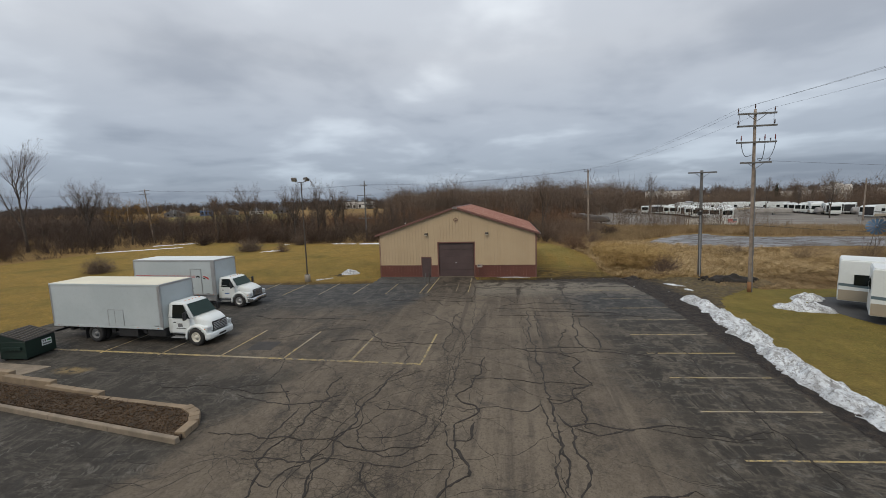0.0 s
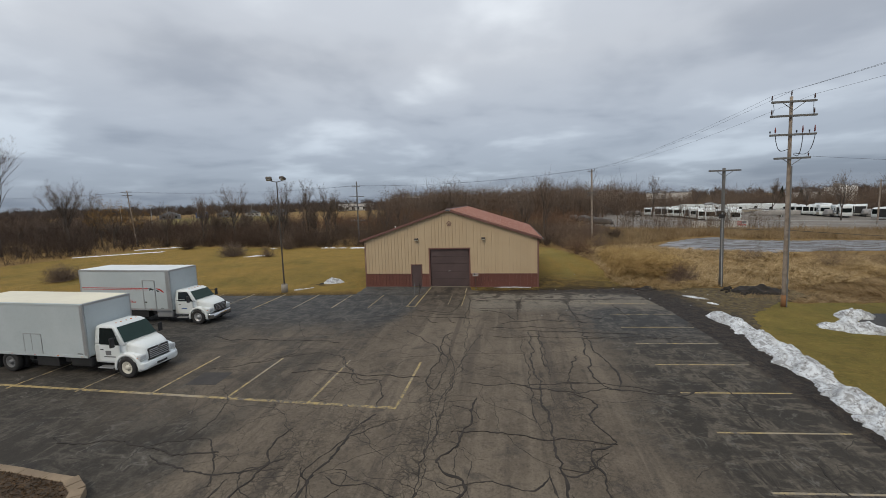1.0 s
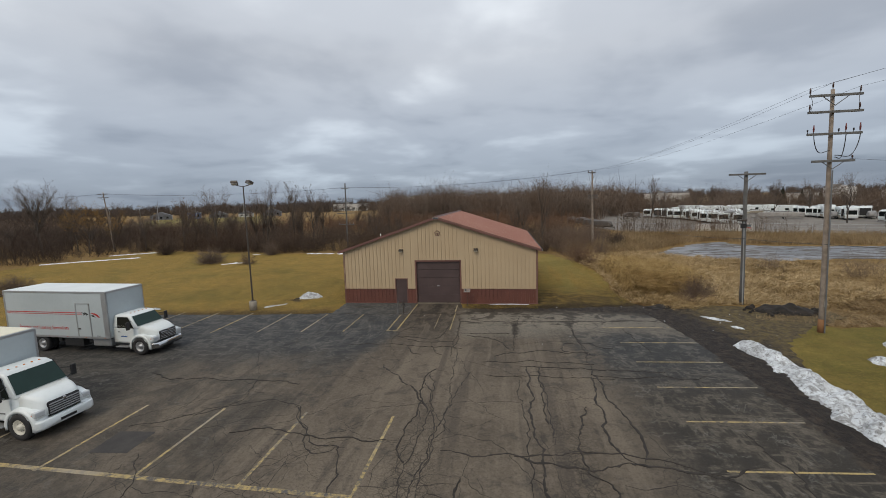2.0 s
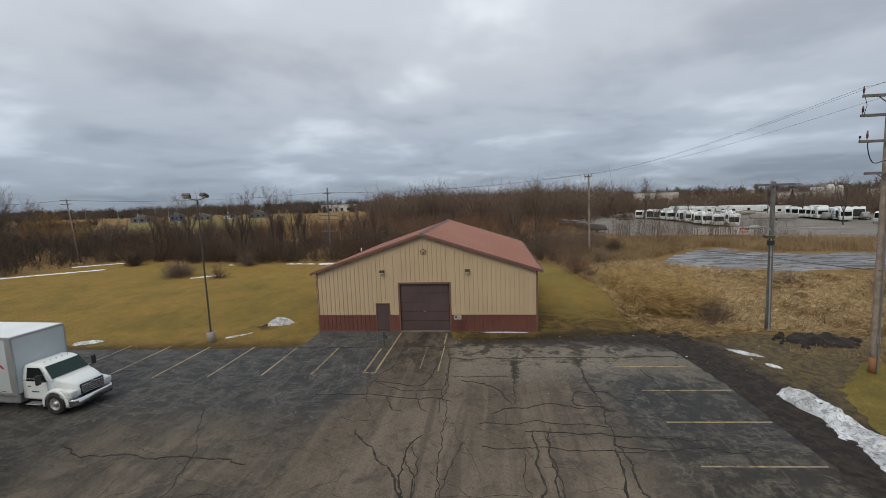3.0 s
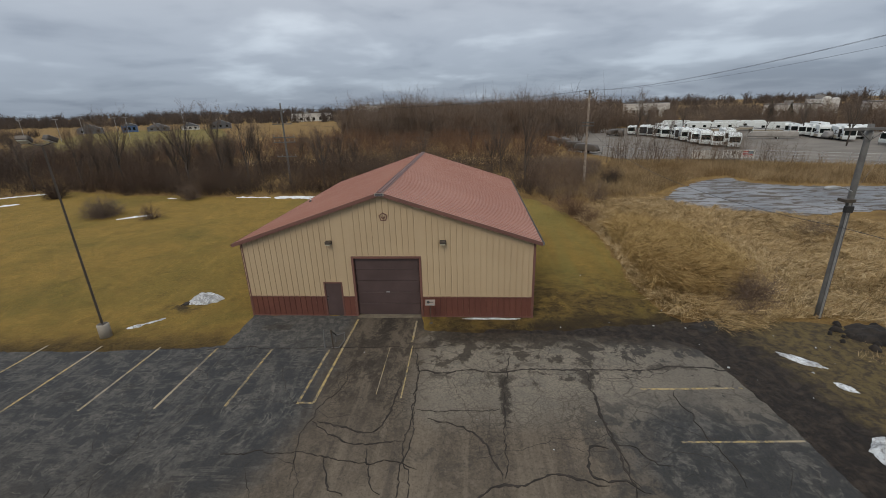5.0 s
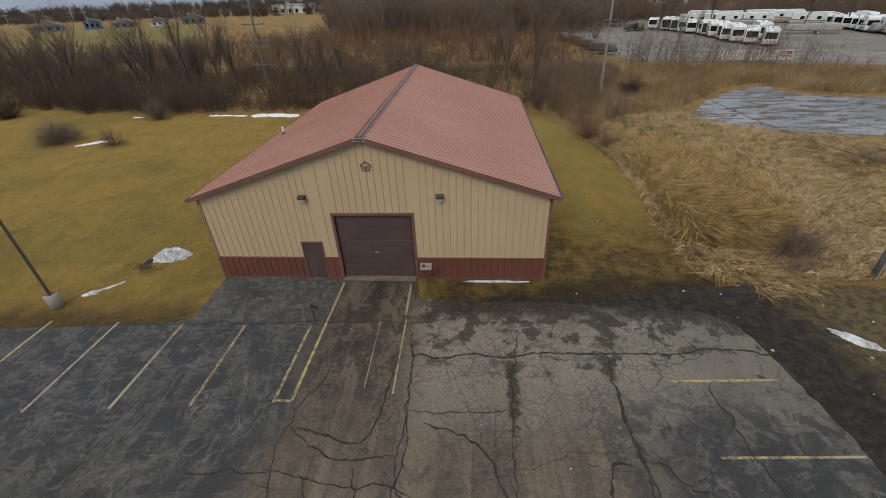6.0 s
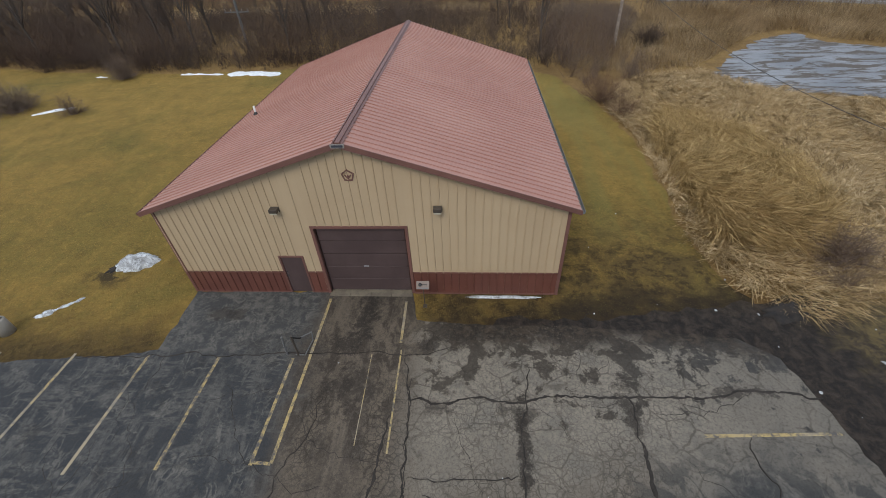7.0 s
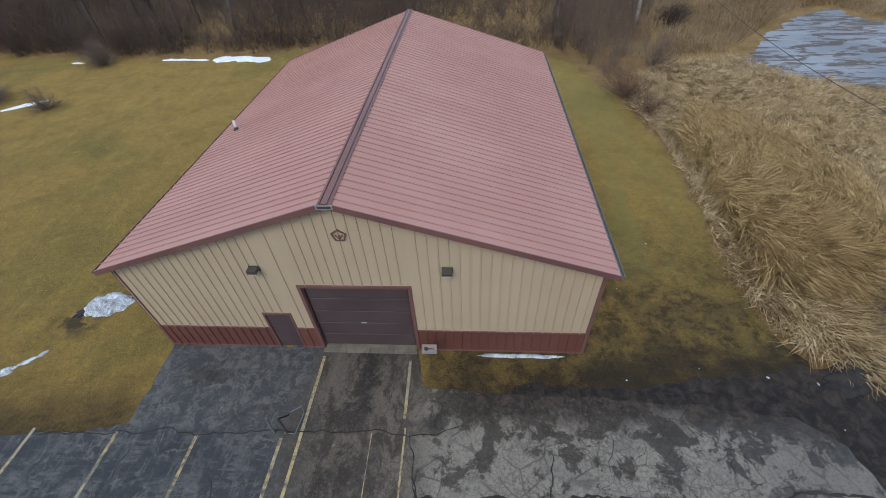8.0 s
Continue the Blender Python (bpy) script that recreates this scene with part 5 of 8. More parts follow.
# ---- dumpster ----
bin_ = empty("dumpster", pose(-20.2, -21.85, 0, 0, 0, 97) @ Matrix.Diagonal((0.78, 0.80, 0.78, 1)), "dark green steel dumpster with slatted black lid", "dumpster")
part("body", prism([(-1.0, 0.12), (1.0, 0.12), (1.0, 1.22), (0.98, 1.25), (-0.98, 1.25), (-1.0, 1.22)], -0.95, 0.75), M_GREEN, bin_)
shape = bmesh.new()
v = [shape.verts.new(p) for p in ((-1, -0.95, 1.25), (1, -0.95, 1.25), (1, 0.75, 1.25), (-1, 0.75, 1.25), (-1, 0.75, 1.75), (1, 0.75, 1.75))]
for f in ((0, 1, 5, 4), (2, 3, 4, 5), (0, 4, 3), (1, 2, 5), (0, 3, 2, 1)):
    shape.faces.new([v[i] for i in f])
bmesh.ops.recalc_face_normals(shape, faces=shape.faces[:])
part("upper_body", shape, M_GREEN, bin_)
lid = part("lid", join(bmesh.new(), box(-1.03, 1.03, -0.02, 1.80, 0.0, 0.04, 0.01), pose(0, -0.98, 1.27, 16.4, 0, 0)), M_BLACK, bin_, "black plastic lid")
for i in range(11):
    part("slat", join(bmesh.new(), box(-0.03, 0.03, 0.02, 1.76, 0.041, 0.085, 0.012), pose(-0.95 + 0.19 * i, -0.98, 1.27, 16.4, 0, 0)), M_STEEL, lid)
for s in (-1, 1):
    part("fork_pocket", box(s * 1.06 - 0.06, s * 1.06 + 0.06, -0.7, 0.5, 0.72, 0.92, 0.01), M_GREEN, bin_)
    for y in (-0.75, 0.55):
        part("foot", box(s * 0.85 - 0.08, s * 0.85 + 0.08, y - 0.08, y + 0.08, 0.0, 0.118), M_BLACK, bin_)
sg = part("decal", box(0.05, 0.72, -0.962, -0.953, 0.62, 1.05), M_WHITE, bin_, "white rectangular decal")
part("logo_shape", prism([(0.10, 1.00), (0.18, 0.84), (0.24, 0.96), (0.30, 0.84), (0.38, 1.00), (0.32, 1.0), (0.29, 0.92), (0.24, 1.0), (0.19, 0.92), (0.16, 1.0)], -0.968, -0.963), M_BLACK, sg, "dark zigzag logo shape")
part("logo_bar", box(0.42, 0.68, -0.968, -0.963, 0.86, 0.98), surface("green_print", (0.04, 0.22, 0.06), (0.04, 0.2, 0.05), 0.5), sg)
part("text_bar", box(0.10, 0.66, -0.968, -0.963, 0.68, 0.78), M_GREY, sg)

# ---- rack by the entry door and the sign at the wall ----
rack = empty("pipe_rack", pose(-2.1, -2.85, 0), "bent grey steel pipe bollard rack standing on the asphalt", "rack")
part("post", tube([(-0.38, -0.35, 0), (-0.36, -0.34, 0.55), (-0.34, -0.32, 0.95)], 0.035, 8), M_POLE_GREY, rack)
part("post", tube([(0.05, -0.36, 0), (0.02, -0.33, 0.5), (0.0, -0.30, 0.98)], 0.04, 8), M_STEEL, rack)
part("rail", tube([(-0.0, 0.10, 0.05), (0.05, 0.12, 0.40), (0.40, 0.36, 0.42), (0.38, 0.30, 0.0)], 0.025, 8), M_POLE_GREY, rack)
part("foot_rail", tube([(-0.05, -0.36, 0.03), (0.30, -0.38, 0.03), (0.38, 0.30, 0.03)], 0.025, 8), M_POLE_GREY, rack)
part("brace", tube([(0.0, -0.30, 0.9), (0.10, 0.0, 0.5), (0.05, 0.12, 0.40)], 0.025, 8), M_BLACK, rack)
stand = empty("bracket_plate", pose(2.33, 0, 0), "pale tilted metal plate on a short steel post", "sign plate")
plate_m = pose(0, -0.78, 1.2, -38, 0, 0)
pl = part("plate", join(bmesh.new(), box(-0.25, 0.25, -0.02, 0.02, -0.16, 0.16, 0.012), plate_m), surface("tan_plate", (0.24, 0.19, 0.16), (0.19, 0.15, 0.125), 0.6, dirt=0.4), stand)
part("dial", lathe([(0.07, 0), (0.07, 0.02), (0.03, 0.03)], 14, m=plate_m @ pose(-0.10, -0.02, 0.02, 90, 0, 0)), M_BLACK, pl, "black round dial shape", True)
part("pointer_bar", join(bmesh.new(), box(-0.03, 0.16, -0.03, -0.0205, 0.0, 0.035), plate_m), M_BLACK, pl)
part("text_bar", join(bmesh.new(), box(-0.2, 0.2, -0.028, -0.0205, -0.13, -0.09), plate_m), M_GREY, pl)
part("post", tube([(0, -0.74, 0), (0, -0.745, 1.12)], 0.02, 6), M_STEEL, stand)
part("foot_plate", box(-0.08, 0.08, -0.82, -0.66, -0.02, 0.012), M_STEEL, stand)

# ---- box trucks ----
def loft(stations, n=20, bm=None):
    """A closed body through rounded sections (x, half width below, half width above, z0, z1, corner radius)."""
    own = bmesh.new()
    rings = []
    for x, wb, wt, z0, z1, r in stations:
        ring = []
        corners = ((wb, z0, -90), (wt, z1, 0), (-wt, z1, 90), (-wb, z0, 180))
        for cx, cz, a0 in corners:
            ox, oz = (cx - math.copysign(r, cx)), (cz + r if cz == z0 else cz - r)
            for k in range(n // 4):
                a = radians(a0 + 90 * k / (n // 4 - 1))
                ring.append(own.verts.new((x, ox + r * math.cos(a), oz + r * math.sin(a))))
        rings.append(ring)
    for a, b in zip(rings, rings[1:]):
        for i in range(len(a)):
            j = (i + 1) % len(a)
            own.faces.new((a[i], a[j], b[j], b[i]))
    own.faces.new(rings[0][::-1]), own.faces.new(rings[-1])
    bmesh.ops.recalc_face_normals(own, faces=own.faces[:])
    return own if bm is None else join(bm, own)


def wheel(parent, x, y, out, r=0.49, w=0.26, rim=None, n=28):
    """A tyre with its rim and hub; out is the side that faces away from the truck."""
    m = pose(x, y, r, -90 * out, 0, 0)
    t = part("wheel", lathe([(r * 0.58, -w / 2), (r * 0.93, -w / 2), (r, -w / 2 + 0.05), (r, w / 2 - 0.05), (r * 0.93, w / 2), (r * 0.60, w / 2), (r * 0.58, w / 2 - 0.03), (r * 0.58, -w / 2 + 0.02)], n, m=m), M_RUBBER, parent, "black rubber tyre", True)
    part("rim", lathe([(r * 0.575, -w / 2 + 0.03), (r * 0.575, w / 2 - 0.01), (r * 0.52, w / 2 - 0.02), (r * 0.42, w / 2 - 0.09), (r * 0.20, w / 2 - 0.07), (r * 0.19, w / 2 + 0.01), (r * 0.10, w / 2 + 0.02)], n - 4, m=m), rim or M_WHITE, t, "", True)
    for k in range(8 if n > 20 else 0):
        a = 2 * math.pi * k / 8
        part("wheel_nut", cyl(0.018, 0.016, w / 2 - 0.09, w / 2 - 0.05, 6, m=m @ pose(r * 0.31 * math.cos(a), r * 0.31 * math.sin(a), 0)), M_CHROME, t)
    return t


def fender(parent, x, y0, y1, r, mat):
    """An arched wing over a front wheel."""
    own = bmesh.new()
    n, rows = 14, []
    for i in range(n + 1):
        a = radians(-12 + 204 * i / n)
        row = []
        for yy, rr in ((y0, r - 0.02), (y0, r + 0.10), ((y0 + y1) / 2, r + 0.16), (y1, r + 0.16)):
            row.append(own.verts.new((x + rr * math.cos(a) * 1.04, yy, 0.47 + rr * math.sin(a))))
        rows.append(row)
    for a, b in zip(rows, rows[1:]):
        for k in range(3):
            own.faces.new((a[k], a[k + 1], b[k + 1], b[k]))
    bmesh.ops.recalc_face_normals(own, faces=own.faces[:])
    bmesh.ops.solidify(own, geom=own.faces[:], thickness=0.03)
    return part("wing", own, mat, parent, "", True)


def box_truck(m, label, length, roof_mat, grey_corner, older, hw=1.14):
    """A conventional-cab box truck; x runs forward, the front axle is at 0."""
    tr = empty("box_truck", m, label, "truck", "parked box trucks")
    x1 = -1.90 if older else -1.75
    x0, zb, zt = x1 - length, 0.92, 3.38 if older else 3.56
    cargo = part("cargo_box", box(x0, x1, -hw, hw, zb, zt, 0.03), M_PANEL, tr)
    part("roof_skin", box(x0 + 0.02, x1 - 0.06, -hw + 0.05, hw - 0.05, zt + 0.002, zt + 0.022, 0.008), roof_mat, cargo, "pale translucent roof skin")
    for s in (-1, 1):
        part("corner_post", box(x1 - 0.30 if grey_corner else x1 - 0.16, x1 + 0.012, min(s * hw + 0.012 * s, s * hw - 0.06 * s), max(s * hw + 0.012 * s, s * hw - 0.06 * s), zb, zt - 0.02, 0.006), M_ALU, cargo)
        part("rear_post", box(x0 - 0.01, x0 + 0.10, min(s * hw + 0.008 * s, s * hw - 0.05 * s), max(s * hw + 0.008 * s, s * hw - 0.05 * s), zb, zt - 0.02), M_ALU, cargo)
        part("top_rail", box(x0, x1 - 0.02, min(s * hw + 0.014 * s, s * hw - 0.06 * s), max(s * hw + 0.014 * s, s * hw - 0.06 * s), zt - 0.09, zt + 0.012, 0.012), M_PANEL if older else M_ALU, cargo)
        part("bottom_rail", box(x0, x1, min(s * hw + 0.014 * s, s * hw - 0.06 * s), max(s * hw + 0.014 * s, s * hw - 0.06 * s), zb - 0.03, zb + 0.10, 0.010), M_ALU if not older else M_PANEL, cargo)
        for k in range(6):
            part("marker_lamp", box(x0 + 0.4 + k * (length - 0.7) / 5 - 0.04, x0 + 0.4 + k * (length - 0.7) / 5 + 0.04, s * (hw + 0.022) - 0.006, s * (hw + 0.022) + 0.006, zb + 0.025, zb + 0.045), M_AMBER if k > 3 else M_RED, cargo)
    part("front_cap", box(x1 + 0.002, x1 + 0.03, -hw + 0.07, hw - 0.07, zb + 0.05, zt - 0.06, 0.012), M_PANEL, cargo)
    part("cap_rail", box(x1 - 0.02, x1 + 0.035, -hw + 0.05, hw - 0.05, zt - 0.10, zt + 0.008, 0.015), M_ALU, cargo)
    # chassis
    for s in (-1, 1):
        part("chassis_rail", box(x0 + 0.3, 0.6, s * 0.43 - 0.04, s * 0.43 + 0.04, 0.58, 0.86), M_BLACK, tr)
    part("rear_axle", cyl(0.09, 0.09, -0.9, 0.9, 10, m=pose(-6.55, 0, 0.49, 90, 0, 0)), M_BLACK, tr)
    part("front_axle", cyl(0.06, 0.06, -0.9, 0.9, 10, m=pose(0, 0, 0.45, 90, 0, 0)), M_BLACK, tr)
    part("fuel_tank", box(-3.1, -1.9, -1.02, -0.52, 0.42, 0.88, 0.08), M_BLACK if older else M_ALU, tr)
    part("battery_box", box(-2.9, -2.0, 0.52, 1.0, 0.45, 0.86, 0.03), M_BLACK, tr)
    part("step_plate", box(-1.55, -0.75, -1.05, -0.75, 0.42, 0.46, 0.01), M_ALU, tr)
    part("step_plate", box(-1.55, -0.75, 0.75, 1.05, 0.42, 0.46, 0.01), M_ALU, tr)
    for dx, w in ((-3.6, 0.9), (-4.9, 0.6)):
        part("cross_tank", cyl(0.2, 0.2, -0.5, 0.5, 12, m=pose(dx, 0.55, 0.62, 0, 90, 0)), M_BLACK, tr, "", True)
    # added unseen beams and boxes that keep sky light from under the truck
    for dx in (-3.3, -4.3, -5.45, -7.7, -8.4):
        part("cross_member", box(dx - 0.13, dx + 0.13, -0.95, 0.95, 0.60, 0.84), M_BLACK, tr)
    part("side_locker", box(-5.0, -3.7, -1.05, -0.55, 0.40, 0.858, 0.02), M_BLACK, tr)
    part("side_locker", box(-4.6, -3.6, 0.55, 1.05, 0.40, 0.858, 0.02), M_BLACK, tr)
    part("drive_shaft", cyl(0.07, 0.07, -6.4, -1.0, 8, m=pose(0, 0, 0.50, 0, 90, 0)), M_BLACK, tr)
    part("engine_sump", box(-0.9, 0.6, -0.42, 0.42, 0.34, 0.70, 0.06), M_BLACK, tr)
    part("floor_sill", box(x0 + 0.1, x1 - 0.1, -1.05, 1.05, 0.862, 0.888), M_BLACK, tr)
    part("rear_bumper", box(x0 - 0.12, x0 + 0.02, -1.1, 1.1, 0.50, 0.62, 0.01), M_BLACK, tr)
    for s in (-1, 1):
        part("bumper_hanger", box(x0 - 0.05, x0 + 0.02, s * 0.6 - 0.04, s * 0.6 + 0.04, 0.62, 0.90), M_BLACK, tr)
        wheel(tr, -6.55, s * 0.98, s, rim=M_GREY if older else M_ALU)
        wheel(tr, -6.55, s * 0.68, s, rim=M_GREY)
        wheel(tr, 0, s * 0.89, s, rim=surface("worn_wheel", (0.5, 0.45, 0.3), (0.6, 0.58, 0.5), 0.5) if older else M_ALU)
        part("mud_flap", box(-7.22, -7.20, s * 0.83 - 0.3, s * 0.83 + 0.3, 0.18, 0.85), M_BLACK, tr)
    # cab
    zr = 2.36 if older else 2.22
    cabin = part("cab", loft([(-1.62, 0.98, 0.98, 0.62, 1.50, 0.10), (-0.55, 1.00, 1.00, 0.62, 1.52, 0.10), (-0.12, 0.97, 0.95, 0.70, 1.50, 0.12)]), M_WHITE, tr, "", True)
    part("cab_top", loft([(-1.60, 0.98, 0.86, 1.46, zr - 0.06, 0.12), (-1.45, 0.98, 0.87, 1.46, zr, 0.14), (-0.85, 0.98, 0.86, 1.46, zr, 0.14), (-0.62, 0.97, 0.84, 1.46, zr - 0.06, 0.12), (-0.10, 0.94, 0.90, 1.46, 1.53, 0.03)]), M_WHITE, cabin, "", True)
    # windscreen: a slanted pane just outside the cab's front
    def pane(name, pts, mat, parent, thick=0.012):
        own = bmesh.new()
        f = own.faces.new([own.verts.new(p) for p in pts])
        own.normal_update()
        nrm = f.normal.copy()
        r = bmesh.ops.extrude_face_region(own, geom=[f])
        bmesh.ops.translate(own, verts=[g for g in r["geom"] if isinstance(g, bmesh.types.BMVert)], vec=nrm * thick)
        bmesh.ops.recalc_face_normals(own, faces=own.faces[:])
        return part(name, own, mat, parent)
    xt, xb = -0.60, -0.085
    slope = lambda z: xb + (xt - xb) * (z - 1.53) / (zr - 0.06 - 1.53)
    z_lo, z_hi = 1.58, zr - 0.12
    pane("windscreen", [(slope(z_lo) + 0.02, -0.86, z_lo), (slope(z_lo) + 0.02, 0.86, z_lo), (slope(z_hi) + 0.03, 0.77, z_hi), (slope(z_hi) + 0.03, -0.77, z_hi)], M_SCREEN, cabin)
    for s in (-1, 1):
        side = lambda z: s * (0.985 - 0.12 * (z - 1.46) / (zr - 1.46) + 0.004)
        pts = [(-1.36, side(1.50), 1.50), (-0.26, side(1.50), 1.50), (-0.68, side(zr - 0.13), zr - 0.13), (-1.34, side(zr - 0.13), zr - 0.13)]
        pane("side_window", pts if s < 0 else pts[::-1], M_GLASS, cabin)
        door = part("cab_door", box(-1.36, -0.22, s * 1.003 - 0.008, s * 1.003 + 0.008, 0.72, 1.48, 0.006), M_WHITE, cabin)
        part("door_handle", box(-1.28, -1.12, s * 1.022 - 0.012, s * 1.022 + 0.012, 1.26, 1.30, 0.006), M_BLACK, door)
        if older:
            part("decal", box(-1.02, -0.72, s * 1.016 - 0.003, s * 1.016 + 0.003, 1.02, 1.22), M_GREY, door, "dark square shop logo shape")
            part("text_bar", box(-1.12, -0.50, s * 1.016 - 0.003, s * 1.016 + 0.003, 0.92, 0.97), M_GREY, door)
        else:
            part("decal", box(-1.10, -0.70, s * 1.016 - 0.003, s * 1.016 + 0.003, 1.00, 1.06), surface("blue_decal", (0.04, 0.10, 0.30), (0.04, 0.09, 0.26), 0.5), door)
        mir = part("mirror", box(-0.34, -0.24, s * 1.30 - 0.10, s * 1.30 + 0.10, 1.48, 1.92, 0.03), M_BLACK, cabin, "tall black door mirror")
        part("mirror_arm", tube([(-0.25, s * 0.97, 1.50), (-0.28, s * 1.15, 1.55), (-0.29, s * 1.22, 1.6)], 0.018, 6), M_BLACK, mir)
        part("mirror_arm", tube([(-0.42, s * 0.92, 1.90), (-0.35, s * 1.10, 1.86), (-0.29, s * 1.22, 1.84)], 0.014, 6), M_BLACK, mir)
    for k in range(5):
        part("roof_lamp", box(-0.86, -0.80, -0.52 + 0.26 * k - 0.025, -0.52 + 0.26 * k + 0.025, zr - 0.004, zr + 0.025, 0.008), M_AMBER, cabin)
    # bonnet, grille, lamps, bumper
    hood = part("bonnet", loft([(-0.12, 0.92, 0.86, 0.80, 1.57, 0.14), (0.25, 0.90, 0.82, 0.80, 1.52, 0.20), (0.60, 0.86, 0.74, 0.78, 1.44, 0.24), (0.86, 0.80, 0.66, 0.76, 1.34, 0.22), (1.0, 0.70, 0.56, 0.76, 1.22, 0.14)]), M_WHITE, tr, "", True)
    for s in (-1, 1):
        fender(hood, 0.0, s * 1.06, s * 0.60, 0.56, M_WHITE)
        part("lamp_pod", loft([(0.40, 0.26, 0.22, 0.72, 1.12, 0.06), (0.80, 0.24, 0.20, 0.72, 1.08, 0.08), (0.98, 0.18, 0.14, 0.74, 1.02, 0.06)]), M_WHITE, hood, "", True).location = (0, s * 0.80, 0)
        own = box(0.80, 1.0, s * 0.83 - 0.18, s * 0.83 + 0.18, 0.82, 1.04, 0.05)
        hl = part("headlamp", own, M_LENS, hood, "clear headlamp with amber corner")
        part("indicator", box(0.74, 0.84, s * 0.985 - 0.030, s * 0.985 + 0.030, 0.87, 0.95, 0.012), M_AMBER, hl)
    grille = part("grille", box(0.94, 1.035, -0.58, 0.58, 0.74, 1.24, 0.06), M_BLACK, hood)
    for k in range(5):
        part("grille_bar", box(1.02, 1.06, -0.54, 0.54, 0.78 + 0.085 * k, 0.825 + 0.085 * k, 0.012), M_ALU if older else M_CHROME, grille)
    part("badge", lathe([(0.07, 0), (0.065, 0.015), (0.03, 0.02)], 14, m=pose(1.05, 0, 1.19, 0, 90, 0)), M_CHROME, grille, "plain oval badge", True)
    bum = part("bumper", loft([(0.62, 1.06, 1.06, 0.36, 0.68, 0.06), (0.95, 1.05, 1.05, 0.36, 0.68, 0.07), (1.14, 0.86, 0.86, 0.38, 0.66, 0.07)]), M_WHITE if older else M_CHROME, tr, "", True)
    part("bumper_slot", box(1.12, 1.148, -0.30, 0.30, 0.44, 0.54, 0.008), M_BLACK, bum)
    for s in (-1, 1):
        part("fog_lamp", box(1.03, 1.10, s * 0.72 - 0.08, s * 0.72 + 0.08, 0.46, 0.56, 0.012), M_GREY, bum)
    cabin.location.x, cabin.scale.y, hood.scale.y, bum.scale.y = -0.10, 0.95, 0.94, 0.92
    # a short overhang: the nose sits close over the front axle
    back = 0.30 if older else 0.12
    for v in hood.data.vertices:
        if v.co.x > 0.1:
            v.co.x = 0.1 + (v.co.x - 0.1) * (0.9 - back) / 0.9
    for piece in hood.children:
        if not piece.name.startswith("wing"):
            piece.location.x -= back
    for piece in (bum, *bum.children):
        for v in piece.data.vertices:
            v.co.x = 0.56 + (v.co.x - 0.62) * (0.58 - back) / 0.52
    return tr, cargo, x0, x1, hw, zb, zt


OLD, cargo_a, ax0, ax1, ahw, azb, azt = box_truck(pose(-11.85, -18.90, 0, 0, 0, -2.6), "white box truck with cream roof and green windscreen", 7.5, M_CREAM, False, True)
door_a = part("side_door", box(ax1 - 3.55, ax1 - 2.55, -ahw - 0.012, -ahw - 0.002, azb + 0.12, azb + 1.0), M_PANEL, cargo_a)
for a, b, c, d in ((-3.58, -3.55, 0.10, 1.02), (-2.55, -2.52, 0.10, 1.02), (-3.12, -3.10, 0.12, 1.0)):
    part("door_edge", box(ax1 + a, ax1 + b, -ahw - 0.018, -ahw - 0.003, azb + c, azb + d), M_ALU, door_a)
part("door_edge", box(ax1 - 3.55, ax1 - 2.55, -ahw - 0.018, -ahw - 0.0125, azb + 1.0, azb + 1.03), M_ALU, door_a)
part("data_plate", box(ax1 - 0.55, ax1 - 0.25, -ahw - 0.008, -ahw - 0.003, azb + 0.14, azb + 0.19), M_GREY, cargo_a)

NEWER, cargo_b, bx0, bx1, bhw, bzb, bzt = box_truck(pose(-14.82, -10.95, 0, 0, 0, -2.5), "white rental box truck with red swoosh and lettering", 7.15, M_WHITE, True, False)
door_b = part("side_door", box(bx1 - 2.05, bx1 - 1.20, -bhw - 0.012, -bhw - 0.002, bzb + 0.10, bzb + 1.95), M_PANEL, cargo_b)
for a, b, c, d in ((-2.11, -2.05, 0.08, 1.99), (-1.20, -1.14, 0.08, 1.99)):
    part("door_frame", box(bx1 + a, bx1 + b, -bhw - 0.028, -bhw - 0.003, bzb + c, bzb + d, 0.004), M_ALU, door_b)
part("door_frame", box(bx1 - 2.05, bx1 - 1.20, -bhw - 0.028, -bhw - 0.013, bzb + 1.95, bzb + 1.99), M_ALU, door_b)
part("latch", box(bx1 - 2.02, bx1 - 1.86, -bhw - 0.05, -bhw - 0.013, bzb + 0.50, bzb + 0.56, 0.006), M_STEEL, door_b)
for z, w in ((1.42, 0.045), (1.33, 0.03)):
    part("side_stripe", box(bx0 + 0.15, bx1 - 2.13, -bhw - 0.006, -bhw - 0.002, bzb + z, bzb + z + w), M_RED, cargo_b)
    part("side_stripe", box(bx1 - 2.03, bx1 - 1.70, -bhw - 0.016, -bhw - 0.0125, bzb + z, bzb + z + w), M_RED, door_b)
part("swoosh", prism([(bx1 - 1.12, bzb + 1.46), (bx1 - 0.85, bzb + 1.44), (bx1 - 0.62, bzb + 1.34), (bx1 - 0.48, bzb + 1.18), (bx1 - 0.62, bzb + 1.20), (bx1 - 0.75, bzb + 1.30), (bx1 - 0.95, bzb + 1.38)], -bhw - 0.007, -bhw - 0.002), M_RED, cargo_b, "red curved swoosh decal")
part("swoosh", prism([(bx1 - 1.12, bzb + 1.34), (bx1 - 0.92, bzb + 1.32), (bx1 - 0.80, bzb + 1.20), (bx1 - 1.0, bzb + 1.24)], -bhw - 0.007, -bhw - 0.002), M_BLACK, cargo_b, "black curved swoosh decal")
